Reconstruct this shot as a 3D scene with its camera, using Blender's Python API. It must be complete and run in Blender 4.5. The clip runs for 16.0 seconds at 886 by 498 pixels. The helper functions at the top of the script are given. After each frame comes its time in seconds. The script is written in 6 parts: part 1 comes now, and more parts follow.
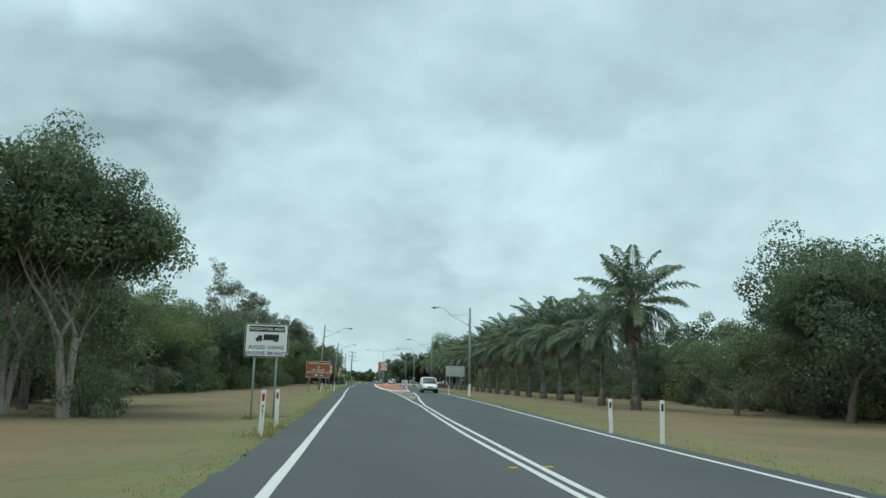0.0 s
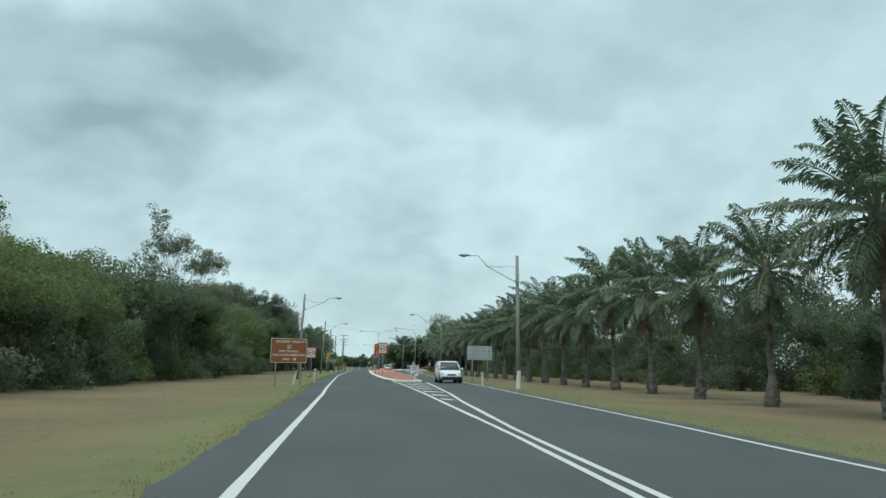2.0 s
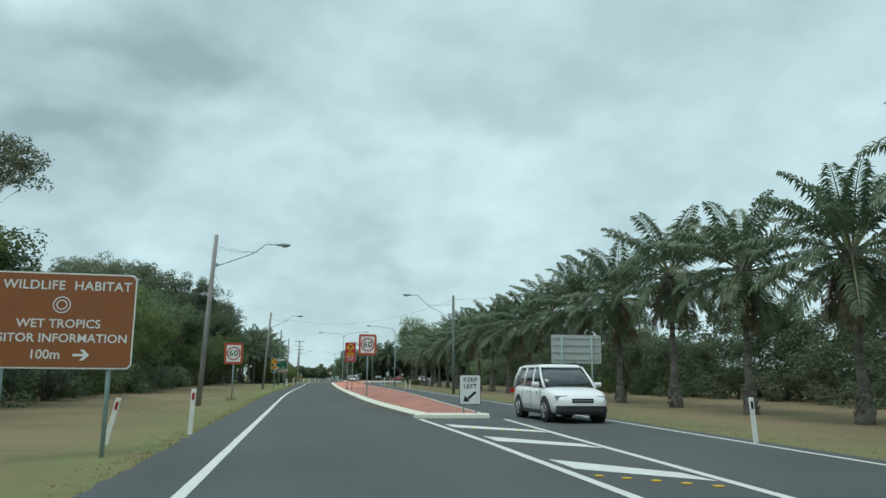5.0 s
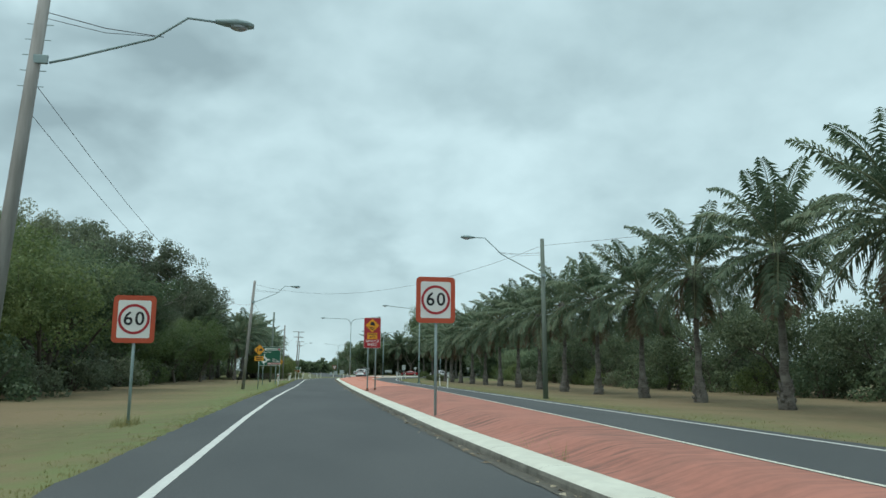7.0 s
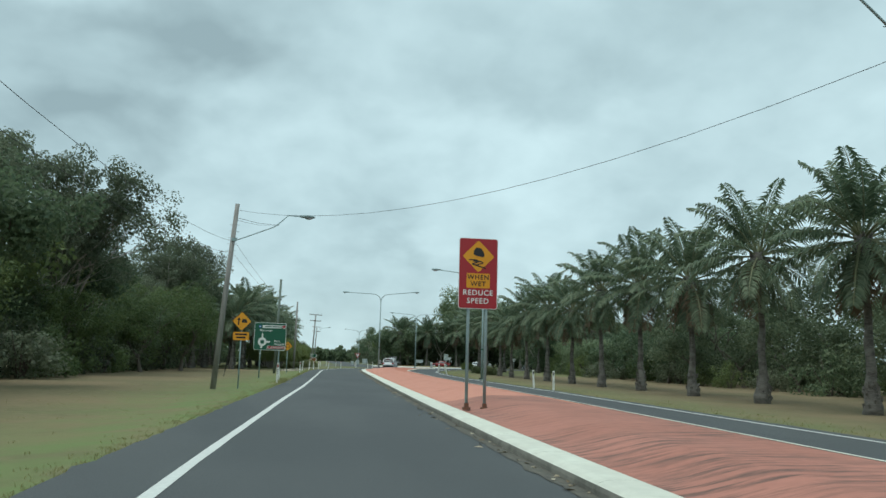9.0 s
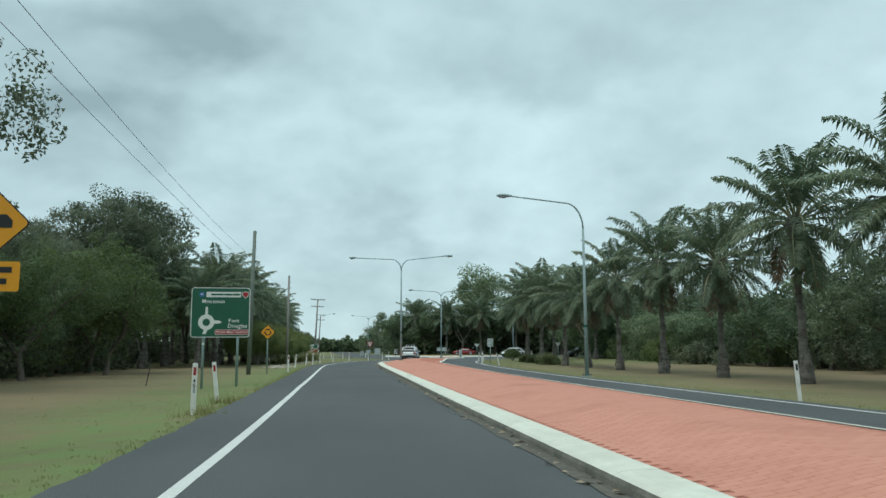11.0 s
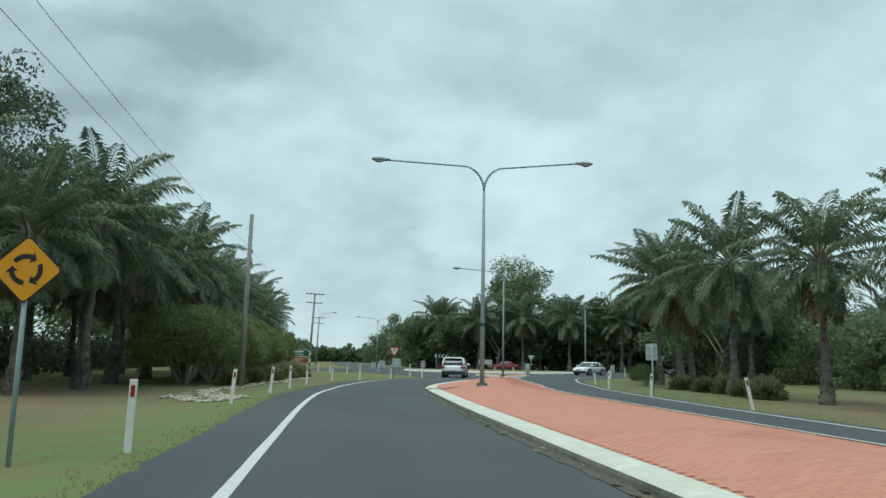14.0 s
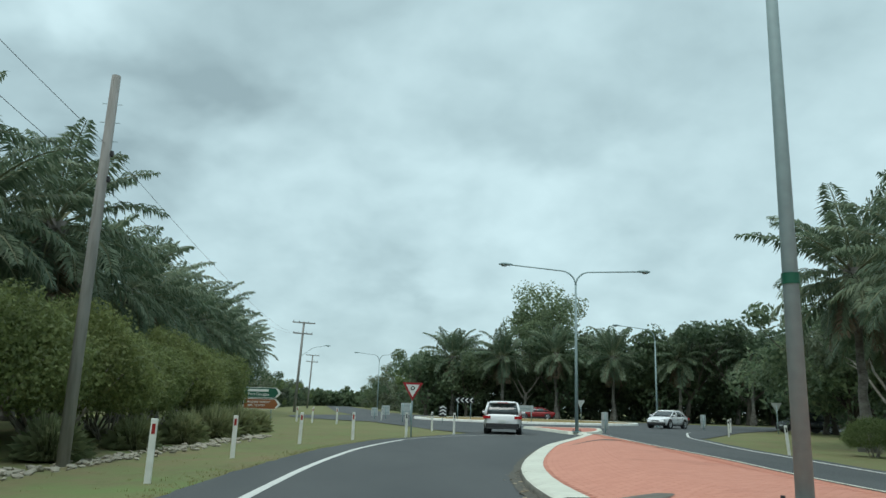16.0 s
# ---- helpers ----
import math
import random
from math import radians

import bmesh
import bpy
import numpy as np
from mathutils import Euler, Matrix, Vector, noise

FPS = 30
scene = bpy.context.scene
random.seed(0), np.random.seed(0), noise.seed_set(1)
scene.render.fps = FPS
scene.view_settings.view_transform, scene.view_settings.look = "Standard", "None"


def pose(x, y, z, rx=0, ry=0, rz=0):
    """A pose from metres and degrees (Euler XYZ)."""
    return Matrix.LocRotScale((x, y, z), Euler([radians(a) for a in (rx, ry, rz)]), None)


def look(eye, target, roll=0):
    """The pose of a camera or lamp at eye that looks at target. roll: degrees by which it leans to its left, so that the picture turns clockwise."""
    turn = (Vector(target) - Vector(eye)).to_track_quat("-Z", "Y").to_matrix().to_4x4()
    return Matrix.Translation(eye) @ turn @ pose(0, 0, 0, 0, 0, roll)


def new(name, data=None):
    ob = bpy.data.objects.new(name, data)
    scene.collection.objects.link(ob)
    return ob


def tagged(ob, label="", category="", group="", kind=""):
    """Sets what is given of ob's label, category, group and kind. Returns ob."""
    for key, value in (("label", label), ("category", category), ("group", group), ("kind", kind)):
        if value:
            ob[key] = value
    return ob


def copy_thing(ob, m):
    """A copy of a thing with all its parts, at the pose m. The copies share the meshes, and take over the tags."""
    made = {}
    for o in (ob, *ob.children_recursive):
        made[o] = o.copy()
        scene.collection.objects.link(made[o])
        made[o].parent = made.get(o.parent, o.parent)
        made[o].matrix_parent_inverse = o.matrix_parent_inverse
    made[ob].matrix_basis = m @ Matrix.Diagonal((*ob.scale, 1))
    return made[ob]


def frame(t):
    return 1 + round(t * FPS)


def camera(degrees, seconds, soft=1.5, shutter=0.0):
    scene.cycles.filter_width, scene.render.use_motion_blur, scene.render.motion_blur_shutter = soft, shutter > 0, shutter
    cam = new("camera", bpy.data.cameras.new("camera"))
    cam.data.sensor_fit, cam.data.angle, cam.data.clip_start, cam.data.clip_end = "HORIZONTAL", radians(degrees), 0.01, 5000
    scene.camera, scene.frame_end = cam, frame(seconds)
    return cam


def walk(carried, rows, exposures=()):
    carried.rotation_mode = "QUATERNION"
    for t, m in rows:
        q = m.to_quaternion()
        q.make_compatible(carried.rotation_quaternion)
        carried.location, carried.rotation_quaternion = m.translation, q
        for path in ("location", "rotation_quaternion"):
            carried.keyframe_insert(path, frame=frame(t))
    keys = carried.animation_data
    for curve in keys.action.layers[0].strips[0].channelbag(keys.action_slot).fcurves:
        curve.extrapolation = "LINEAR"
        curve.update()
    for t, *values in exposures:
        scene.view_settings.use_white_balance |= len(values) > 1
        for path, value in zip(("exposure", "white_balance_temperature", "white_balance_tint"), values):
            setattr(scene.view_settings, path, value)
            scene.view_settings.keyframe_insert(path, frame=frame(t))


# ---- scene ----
cam = camera(61.07, 16.0)
PATH = [
    (0, pose(-0.024, 1.588, 1.272, 100.015, -1.410, -6.219)),
    (0.5, pose(0.046, 8.053, 1.281, 99.723, -1.674, -6.337)),
    (1, pose(0.113, 14.359, 1.270, 99.451, -1.682, -6.439)),
    (1.5, pose(0.067, 20.448, 1.277, 99.119, -1.220, -6.550)),
    (2, pose(0.039, 26.688, 1.277, 98.900, -0.906, -6.793)),
    (2.5, pose(-0.006, 32.941, 1.277, 98.823, -0.324, -7.093)),
    (3, pose(-0.060, 39.188, 1.277, 98.864, 0.028, -7.515)),
    (3.5, pose(-0.096, 45.466, 1.276, 99.186, 0.093, -8.159)),
    (4, pose(-0.068, 51.874, 1.282, 99.543, -0.207, -8.796)),
    (4.2, pose(-0.070, 54.408, 1.283, 99.693, -0.313, -9.110)),
    (6.3, pose(0.001, 80.887, 1.288, 99.582, -0.419, -10.323)),
    (6.5, pose(0.010, 83.374, 1.287, 99.503, -0.349, -10.234)),
    (7, pose(0.054, 89.542, 1.276, 99.266, -0.365, -9.890)),
    (7.5, pose(0.111, 95.755, 1.266, 99.058, -0.746, -9.436)),
    (8, pose(0.062, 102.000, 1.265, 98.767, -1.138, -9.127)),
    (8.5, pose(0.057, 108.725, 1.284, 98.666, -1.497, -8.809)),
    (9, pose(-0.044, 115.156, 1.287, 98.545, -1.514, -8.647)),
    (9.2, pose(-0.097, 117.700, 1.285, 98.462, -1.609, -8.562)),
    (11.3, pose(0.265, 143.333, 1.283, 97.526, 0.562, -8.308)),
    (11.5, pose(0.255, 145.767, 1.281, 97.495, 0.670, -8.534)),
    (12, pose(0.258, 151.932, 1.280, 97.382, 0.752, -9.006)),
    (12.5, pose(0.217, 158.110, 1.278, 97.321, 0.679, -9.222)),
    (13, pose(0.209, 164.283, 1.279, 97.453, 0.316, -9.026)),
    (13.5, pose(0.216, 170.215, 1.279, 97.886, -0.412, -8.595)),
    (14, pose(0.221, 175.725, 1.285, 98.487, -1.071, -8.120)),
    (14.5, pose(0.213, 181.753, 1.277, 99.408, -1.506, -7.945)),
    (15, pose(0.281, 186.842, 1.278, 100.163, -1.686, -8.089)),
    (15.5, pose(0.577, 192.386, 1.271, 101.001, -1.458, -8.214)),
    (16, pose(1.110, 197.421, 1.272, 101.826, -1.621, -8.163)),
]
walk(cam, PATH)


# ---- world, sun ----
def build_world():
    """An overcast sky: a layer of cloud in three sizes of billow, single darker and brighter banks, paler towards the zenith."""
    world = bpy.data.worlds.new("overcast")
    scene.world = world
    world.use_nodes = True
    nt = world.node_tree
    nt.nodes.clear()
    n, link = nt.nodes.new, nt.links.new
    def math_node(op, a, b, clamp=False):
        node = n("ShaderNodeMath"); node.operation = op; node.use_clamp = clamp
        for k, v in enumerate((a, b)):
            if hasattr(v, "links"):
                link(v, node.inputs[k])
            else:
                node.inputs[k].default_value = v
        return node.outputs[0]
    def vector_node(op, a, b):
        node = n("ShaderNodeVectorMath"); node.operation = op
        for k, v in enumerate((a, b)):
            if hasattr(v, "links"):
                link(v, node.inputs[k])
            else:
                node.inputs[k].default_value = v
        return node.outputs["Value"] if op == "LENGTH" else node.outputs["Vector"]
    def span(value, a, b, lo, hi, smooth=True):
        node = n("ShaderNodeMapRange"); node.interpolation_type = "SMOOTHSTEP" if smooth else "LINEAR"
        for k, v in enumerate((a, b, lo, hi)):
            node.inputs[k + 1].default_value = v
        link(value, node.inputs[0])
        return node.outputs[0]
    out, bg = n("ShaderNodeOutputWorld"), n("ShaderNodeBackground")
    coord, sep = n("ShaderNodeTexCoord"), n("ShaderNodeSeparateXYZ")
    way = coord.outputs["Generated"]
    link(way, sep.inputs[0])
    up = math_node("MAXIMUM", sep.outputs["Z"], 0.0)
    high = math_node("ADD", up, 0.50)
    plane = n("ShaderNodeCombineXYZ")
    link(math_node("DIVIDE", sep.outputs["X"], high), plane.inputs[0]); link(math_node("DIVIDE", sep.outputs["Y"], high), plane.inputs[1])
    plane.inputs[2].default_value = 3.7
    def billow(scale, detail, rough, distortion):
        tex = n("ShaderNodeTexNoise")
        tex.inputs["Scale"].default_value, tex.inputs["Detail"].default_value, tex.inputs["Roughness"].default_value, tex.inputs["Distortion"].default_value = scale, detail, rough, distortion
        link(plane.outputs[0], tex.inputs["Vector"])
        return tex
    big, mid_tex, fine = billow(1.6, 3, 0.4, 0.2), billow(4.2, 4, 0.45, 0.2), billow(13.0, 4, 0.5, 0.2)
    cover = math_node("ADD", math_node("MULTIPLY", big.outputs["Fac"], 0.42), math_node("ADD", math_node("MULTIPLY", mid_tex.outputs["Fac"], 0.40), math_node("MULTIPLY", fine.outputs["Fac"], 0.18)))
    ragged = vector_node("SCALE", vector_node("SUBTRACT", mid_tex.outputs["Color"], Vector((0.5, 0.5, 0.5))), Vector((0, 0, 0)))
    ragged.node.inputs["Scale"].default_value = 0.30
    bent = vector_node("ADD", way, ragged)
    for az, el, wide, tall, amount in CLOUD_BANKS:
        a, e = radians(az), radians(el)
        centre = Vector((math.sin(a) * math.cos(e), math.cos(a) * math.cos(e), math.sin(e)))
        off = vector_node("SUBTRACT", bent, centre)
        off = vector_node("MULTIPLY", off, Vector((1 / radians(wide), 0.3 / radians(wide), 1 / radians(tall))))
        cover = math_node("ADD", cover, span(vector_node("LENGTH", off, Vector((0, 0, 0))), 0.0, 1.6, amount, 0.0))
    ramp = n("ShaderNodeValToRGB")
    el = ramp.color_ramp.elements
    el[0].position, el[0].color = 0.24, (0.265, 0.376, 0.402, 1)
    el[1].position, el[1].color = 0.66, (0.565, 0.755, 0.79, 1)
    mid = el.new(0.45); mid.color = (0.41, 0.565, 0.597, 1)
    link(cover, ramp.inputs[0])
    zenith = n("ShaderNodeMix"); zenith.data_type = "RGBA"; zenith.blend_type = "MULTIPLY"; zenith.inputs[0].default_value = 1.0
    grey = n("ShaderNodeCombineColor")
    bright = span(sep.outputs["Z"], 0.42, 1.0, 1.0, 1.2)
    for k in range(3):
        link(bright, grey.inputs[k])
    link(ramp.outputs[0], zenith.inputs[6]); link(grey.outputs[0], zenith.inputs[7])
    sky = n("ShaderNodeTexSky"); sky.sky_type = "NISHITA"; sky.sun_disc = False
    sky.sun_elevation, sky.sun_rotation = SUN_ELEVATION, SUN_ROTATION
    scale = n("ShaderNodeVectorMath"); scale.operation = "SCALE"; scale.inputs["Scale"].default_value = 0.08
    link(sky.outputs[0], scale.inputs[0])
    blend = n("ShaderNodeMix"); blend.data_type = "RGBA"; blend.inputs[0].default_value = 0.93
    link(scale.outputs[0], blend.inputs[6]); link(zenith.outputs[2], blend.inputs[7])
    link(blend.outputs[2], bg.inputs["Color"])
    bg.inputs["Strength"].default_value = 1.18
    link(bg.outputs[0], out.inputs[0])


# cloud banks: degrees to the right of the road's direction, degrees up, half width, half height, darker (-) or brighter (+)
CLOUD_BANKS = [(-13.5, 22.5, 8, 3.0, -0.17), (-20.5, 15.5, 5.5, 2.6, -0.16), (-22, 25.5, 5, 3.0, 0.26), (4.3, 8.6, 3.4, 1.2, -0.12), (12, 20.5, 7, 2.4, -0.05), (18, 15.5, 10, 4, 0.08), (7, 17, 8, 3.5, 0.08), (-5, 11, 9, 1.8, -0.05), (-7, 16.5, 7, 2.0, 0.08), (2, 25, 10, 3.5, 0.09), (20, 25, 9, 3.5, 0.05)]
SUN_ELEVATION, SUN_ROTATION = radians(62), radians(-25)
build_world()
sun = new("sun", bpy.data.lights.new("sun", "SUN"))
sun.data.energy, sun.data.angle, sun.data.color = 1.7, radians(40), (0.98, 1.0, 0.95)
sun.matrix_world = look((-20, 40, 60), (0, 60, 0))


# ---- materials ----
def material(name, colour, rough=0.7, metal=0.0, second=None, scale=8.0, amount=0.5, bump=0.0, bump_scale=40.0, spec=0.5, large=None, large_scale=0.3, large_amount=0.5, rand=0.0, stretch=(1, 1, 1)):
    """Principled surface: base colour varied by fine noise, a second colour by large patches, relief and a change from piece to piece."""
    m = bpy.data.materials.new(name)
    m.use_nodes = True
    nt = m.node_tree
    b = nt.nodes["Principled BSDF"]
    b.inputs["Roughness"].default_value, b.inputs["Metallic"].default_value = rough, metal
    b.inputs["Specular IOR Level"].default_value = spec
    b.inputs["Base Color"].default_value = (*colour, 1)
    n, link = nt.nodes.new, nt.links.new
    coord = n("ShaderNodeTexCoord")
    geo = n("ShaderNodeNewGeometry")
    mapping = n("ShaderNodeMapping"); mapping.inputs["Scale"].default_value = stretch
    link(geo.outputs["Position"], mapping.inputs[0])
    current = None
    def blended(tex_scale, other, share, lo, hi, detail):
        nonlocal current
        noise_tex = n("ShaderNodeTexNoise"); noise_tex.inputs["Scale"].default_value = tex_scale; noise_tex.inputs["Detail"].default_value = detail
        link(mapping.outputs[0], noise_tex.inputs["Vector"])
        rng = n("ShaderNodeMapRange"); rng.inputs[1].default_value, rng.inputs[2].default_value = lo, hi
        rng.inputs[4].default_value = share
        link(noise_tex.outputs["Fac"], rng.inputs[0])
        mix = n("ShaderNodeMix"); mix.data_type = "RGBA"
        link(rng.outputs[0], mix.inputs[0])
        if current is None:
            mix.inputs[6].default_value = (*colour, 1)
        else:
            link(current, mix.inputs[6])
        mix.inputs[7].default_value = (*other, 1)
        current = mix.outputs[2]
    if second:
        blended(scale, second, amount, 0.35, 0.65, 4)
    if large:
        blended(large_scale, large, large_amount, 0.4, 0.62, 5)
    if rand:
        info = n("ShaderNodeObjectInfo")
        hsv = n("ShaderNodeHueSaturation")
        rng = n("ShaderNodeMapRange"); rng.inputs[3].default_value, rng.inputs[4].default_value = 1 - rand, 1 + rand
        link(info.outputs["Random"], rng.inputs[0]); link(rng.outputs[0], hsv.inputs["Value"])
        hue = n("ShaderNodeMapRange"); hue.inputs[3].default_value, hue.inputs[4].default_value = 0.5 + 0.06 * rand, 0.5 - 0.06 * rand
        link(info.outputs["Random"], hue.inputs[0]); link(hue.outputs[0], hsv.inputs["Hue"])
        if current is None:
            hsv.inputs["Color"].default_value = (*colour, 1)
        else:
            link(current, hsv.inputs["Color"])
        current = hsv.outputs[0]
    if current is not None:
        link(current, b.inputs["Base Color"])
    if bump:
        tex = n("ShaderNodeTexNoise"); tex.inputs["Scale"].default_value = bump_scale; tex.inputs["Detail"].default_value = 3
        link(mapping.outputs[0], tex.inputs["Vector"])
        bmp = n("ShaderNodeBump"); bmp.inputs["Strength"].default_value = bump; bmp.inputs["Distance"].default_value = 0.02
        link(tex.outputs["Fac"], bmp.inputs["Height"]); link(bmp.outputs[0], b.inputs["Normal"])
    return m


def leaf_material(name, colour, second, rand=0.3, through_share=0.5):
    """Leaves: changes of green from leaf to leaf and from plant to plant, with some light passing through."""
    m = bpy.data.materials.new(name)
    m.use_nodes = True
    nt = m.node_tree
    b = nt.nodes["Principled BSDF"]
    b.inputs["Roughness"].default_value = 0.55
    b.inputs["Specular IOR Level"].default_value = 0.4
    n, link = nt.nodes.new, nt.links.new
    geo, info = n("ShaderNodeNewGeometry"), n("ShaderNodeObjectInfo")
    mix = n("ShaderNodeMix"); mix.data_type = "RGBA"
    mix.inputs[6].default_value, mix.inputs[7].default_value = (*colour, 1), (*second, 1)
    link(geo.outputs["Random Per Island"], mix.inputs[0])
    hsv = n("ShaderNodeHueSaturation")
    rng = n("ShaderNodeMapRange"); rng.inputs[3].default_value, rng.inputs[4].default_value = 1 - rand, 1 + rand
    hue = n("ShaderNodeMapRange"); hue.inputs[3].default_value, hue.inputs[4].default_value = 0.515, 0.475
    link(info.outputs["Random"], rng.inputs[0]); link(info.outputs["Random"], hue.inputs[0])
    link(rng.outputs[0], hsv.inputs["Value"]); link(hue.outputs[0], hsv.inputs["Hue"])
    link(mix.outputs[2], hsv.inputs["Color"]); link(hsv.outputs[0], b.inputs["Base Color"])
    trans = n("ShaderNodeBsdfTranslucent")
    link(hsv.outputs[0], trans.inputs["Color"])
    shade = n("ShaderNodeMixShader"); shade.inputs[0].default_value = through_share
    link(b.outputs[0], shade.inputs[1]); link(trans.outputs[0], shade.inputs[2])
    link(shade.outputs[0], nt.nodes["Material Output"].inputs[0])
    return m


ASPHALT = material("asphalt", (0.074, 0.081, 0.083), 0.85, second=(0.112, 0.118, 0.119), scale=55, amount=0.7, bump=0.5, bump_scale=90, large=(0.066, 0.073, 0.076), large_scale=0.35, large_amount=0.7, spec=0.3, stretch=(1, 0.35, 1))
LINE = material("road_paint", (0.66, 0.67, 0.63), 0.6, second=(0.50, 0.51, 0.49), scale=14, amount=0.6, bump=0.15, large=(0.56, 0.56, 0.53), large_scale=1.5)
KERB = material("painted_kerb", (0.66, 0.67, 0.575), 0.75, second=(0.45, 0.45, 0.39), scale=5, amount=0.35, bump=0.3, bump_scale=30, large=(0.50, 0.49, 0.42), large_scale=1.1, large_amount=0.4)
KERB_WHITE = material("white_painted_kerb", (0.78, 0.79, 0.75), 0.7, second=(0.62, 0.62, 0.57), scale=5, amount=0.4, bump=0.2, bump_scale=30)
GUTTER = material("gutter_dirt", (0.075, 0.072, 0.062), 0.95, second=(0.14, 0.13, 0.10), scale=9, amount=0.7, bump=0.6, bump_scale=30)
PAVER = material("red_paver", (0.46, 0.175, 0.125), 0.85, second=(0.38, 0.14, 0.10), scale=6, amount=0.6, bump=0.3, bump_scale=50, large=(0.46, 0.165, 0.115), large_scale=0.4, large_amount=0.6)
PAVER_OLD = material("stained_red_paving", (0.40, 0.160, 0.115), 0.85, second=(0.31, 0.125, 0.092), scale=7, amount=0.7, bump=0.12, bump_scale=40, large=(0.47, 0.20, 0.15), large_scale=0.5, large_amount=0.5)


def streak_stains(m):
    """Dark grime lying in thin broken streaks across the paving, in patches, over a pattern of stamped joints."""
    nt = m.node_tree
    b = nt.nodes["Principled BSDF"]
    n, link = nt.nodes.new, nt.links.new
    before = b.inputs["Base Color"].links[0].from_socket
    geo, stretch = n("ShaderNodeNewGeometry"), n("ShaderNodeMapping")
    stretch.inputs["Scale"].default_value, stretch.inputs["Rotation"].default_value = (0.75, 6.0, 0.0), (0, 0, radians(4))
    link(geo.outputs["Position"], stretch.inputs[0])
    streak, zone = n("ShaderNodeTexNoise"), n("ShaderNodeTexNoise")
    streak.inputs["Scale"].default_value, streak.inputs["Detail"].default_value, streak.inputs["Roughness"].default_value = 1.1, 8, 0.68
    zone.inputs["Scale"].default_value, zone.inputs["Detail"].default_value = 0.33, 3
    link(stretch.outputs[0], streak.inputs["Vector"]); link(geo.outputs["Position"], zone.inputs["Vector"])
    lines, where = n("ShaderNodeMapRange"), n("ShaderNodeMapRange")
    lines.inputs[1].default_value, lines.inputs[2].default_value = 0.45, 0.62
    where.inputs[1].default_value, where.inputs[2].default_value, where.inputs[3].default_value = 0.42, 0.56, 0.30
    link(streak.outputs["Fac"], lines.inputs[0]); link(zone.outputs["Fac"], where.inputs[0])
    mul = n("ShaderNodeMath"); mul.operation = "MULTIPLY"
    link(lines.outputs[0], mul.inputs[0]); link(where.outputs[0], mul.inputs[1])
    mix = n("ShaderNodeMix"); mix.data_type = "RGBA"; mix.inputs[7].default_value = (0.135, 0.075, 0.060, 1)
    link(mul.outputs[0], mix.inputs[0]); link(before, mix.inputs[6]); link(mix.outputs[2], b.inputs["Base Color"])


streak_stains(PAVER_OLD)
KERB_FACE = material("dark_kerb_face", (0.20, 0.195, 0.165), 0.9, second=(0.09, 0.088, 0.075), scale=4, amount=0.8, bump=0.5, bump_scale=30, large=(0.30, 0.29, 0.25), large_scale=1.3, large_amount=0.4)
GRASS_ISLAND = material("dry_grass", (0.24, 0.185, 0.090), 0.95, second=(0.16, 0.155, 0.062), scale=3.5, amount=0.75, bump=0.8, bump_scale=25, large=(0.30, 0.205, 0.105), large_scale=0.16, large_amount=0.8, spec=0.1)
GRASS = material("mown_dry_grass", (0.190, 0.155, 0.094), 0.95, second=(0.128, 0.120, 0.066), scale=3.5, amount=0.75, bump=0.8, bump_scale=25, large=(0.230, 0.172, 0.106), large_scale=0.16, large_amount=0.8, spec=0.1)


def green_verge(m):
    """Greener, watered grass beside the asphalt, patchy, by the share stored with the ground."""
    nt = m.node_tree
    b = nt.nodes["Principled BSDF"]
    n, link = nt.nodes.new, nt.links.new
    before = b.inputs["Base Color"].links[0].from_socket
    att = n("ShaderNodeAttribute"); att.attribute_name = "verge"
    geo, tex = n("ShaderNodeNewGeometry"), n("ShaderNodeTexNoise")
    tex.inputs["Scale"].default_value, tex.inputs["Detail"].default_value = 0.9, 6
    link(geo.outputs["Position"], tex.inputs["Vector"])
    rng = n("ShaderNodeMapRange"); rng.inputs[1].default_value, rng.inputs[2].default_value, rng.inputs[3].default_value, rng.inputs[4].default_value = 0.35, 0.65, 0.35, 1.25
    link(tex.outputs["Fac"], rng.inputs[0])
    mul = n("ShaderNodeMath"); mul.operation = "MULTIPLY"; mul.use_clamp = True
    link(att.outputs["Fac"], mul.inputs[0]); link(rng.outputs[0], mul.inputs[1])
    mix = n("ShaderNodeMix"); mix.data_type = "RGBA"
    mix.inputs[7].default_value = (0.148, 0.200, 0.080, 1)
    link(mul.outputs[0], mix.inputs[0]); link(before, mix.inputs[6]); link(mix.outputs[2], b.inputs["Base Color"])


green_verge(GRASS)
BLADE = leaf_material("grass_blade", (0.23, 0.24, 0.09), (0.33, 0.31, 0.14), 0.1, 0.5)
BARK_PALE = material("pale_bark", (0.40, 0.37, 0.33), 0.9, second=(0.20, 0.175, 0.15), scale=5, amount=0.75, bump=0.6, bump_scale=14, stretch=(1, 1, 0.35))
BARK = material("brown_bark", (0.13, 0.11, 0.09), 0.95, second=(0.07, 0.06, 0.05), scale=6, amount=0.7, bump=0.7, bump_scale=14, stretch=(1, 1, 0.35))
PALM_BARK = material("palm_bark", (0.135, 0.124, 0.110), 0.95, second=(0.060, 0.052, 0.045), scale=7, amount=0.85, bump=0.8, bump_scale=11, large=(0.23, 0.22, 0.195), large_scale=1.6, large_amount=0.55, stretch=(1, 1, 2.5))
LEAF_DARK = leaf_material("dark_leaf", (0.090, 0.140, 0.080), (0.172, 0.230, 0.124))
LEAF_PALE = leaf_material("pale_leaf", (0.165, 0.190, 0.118), (0.265, 0.285, 0.185))
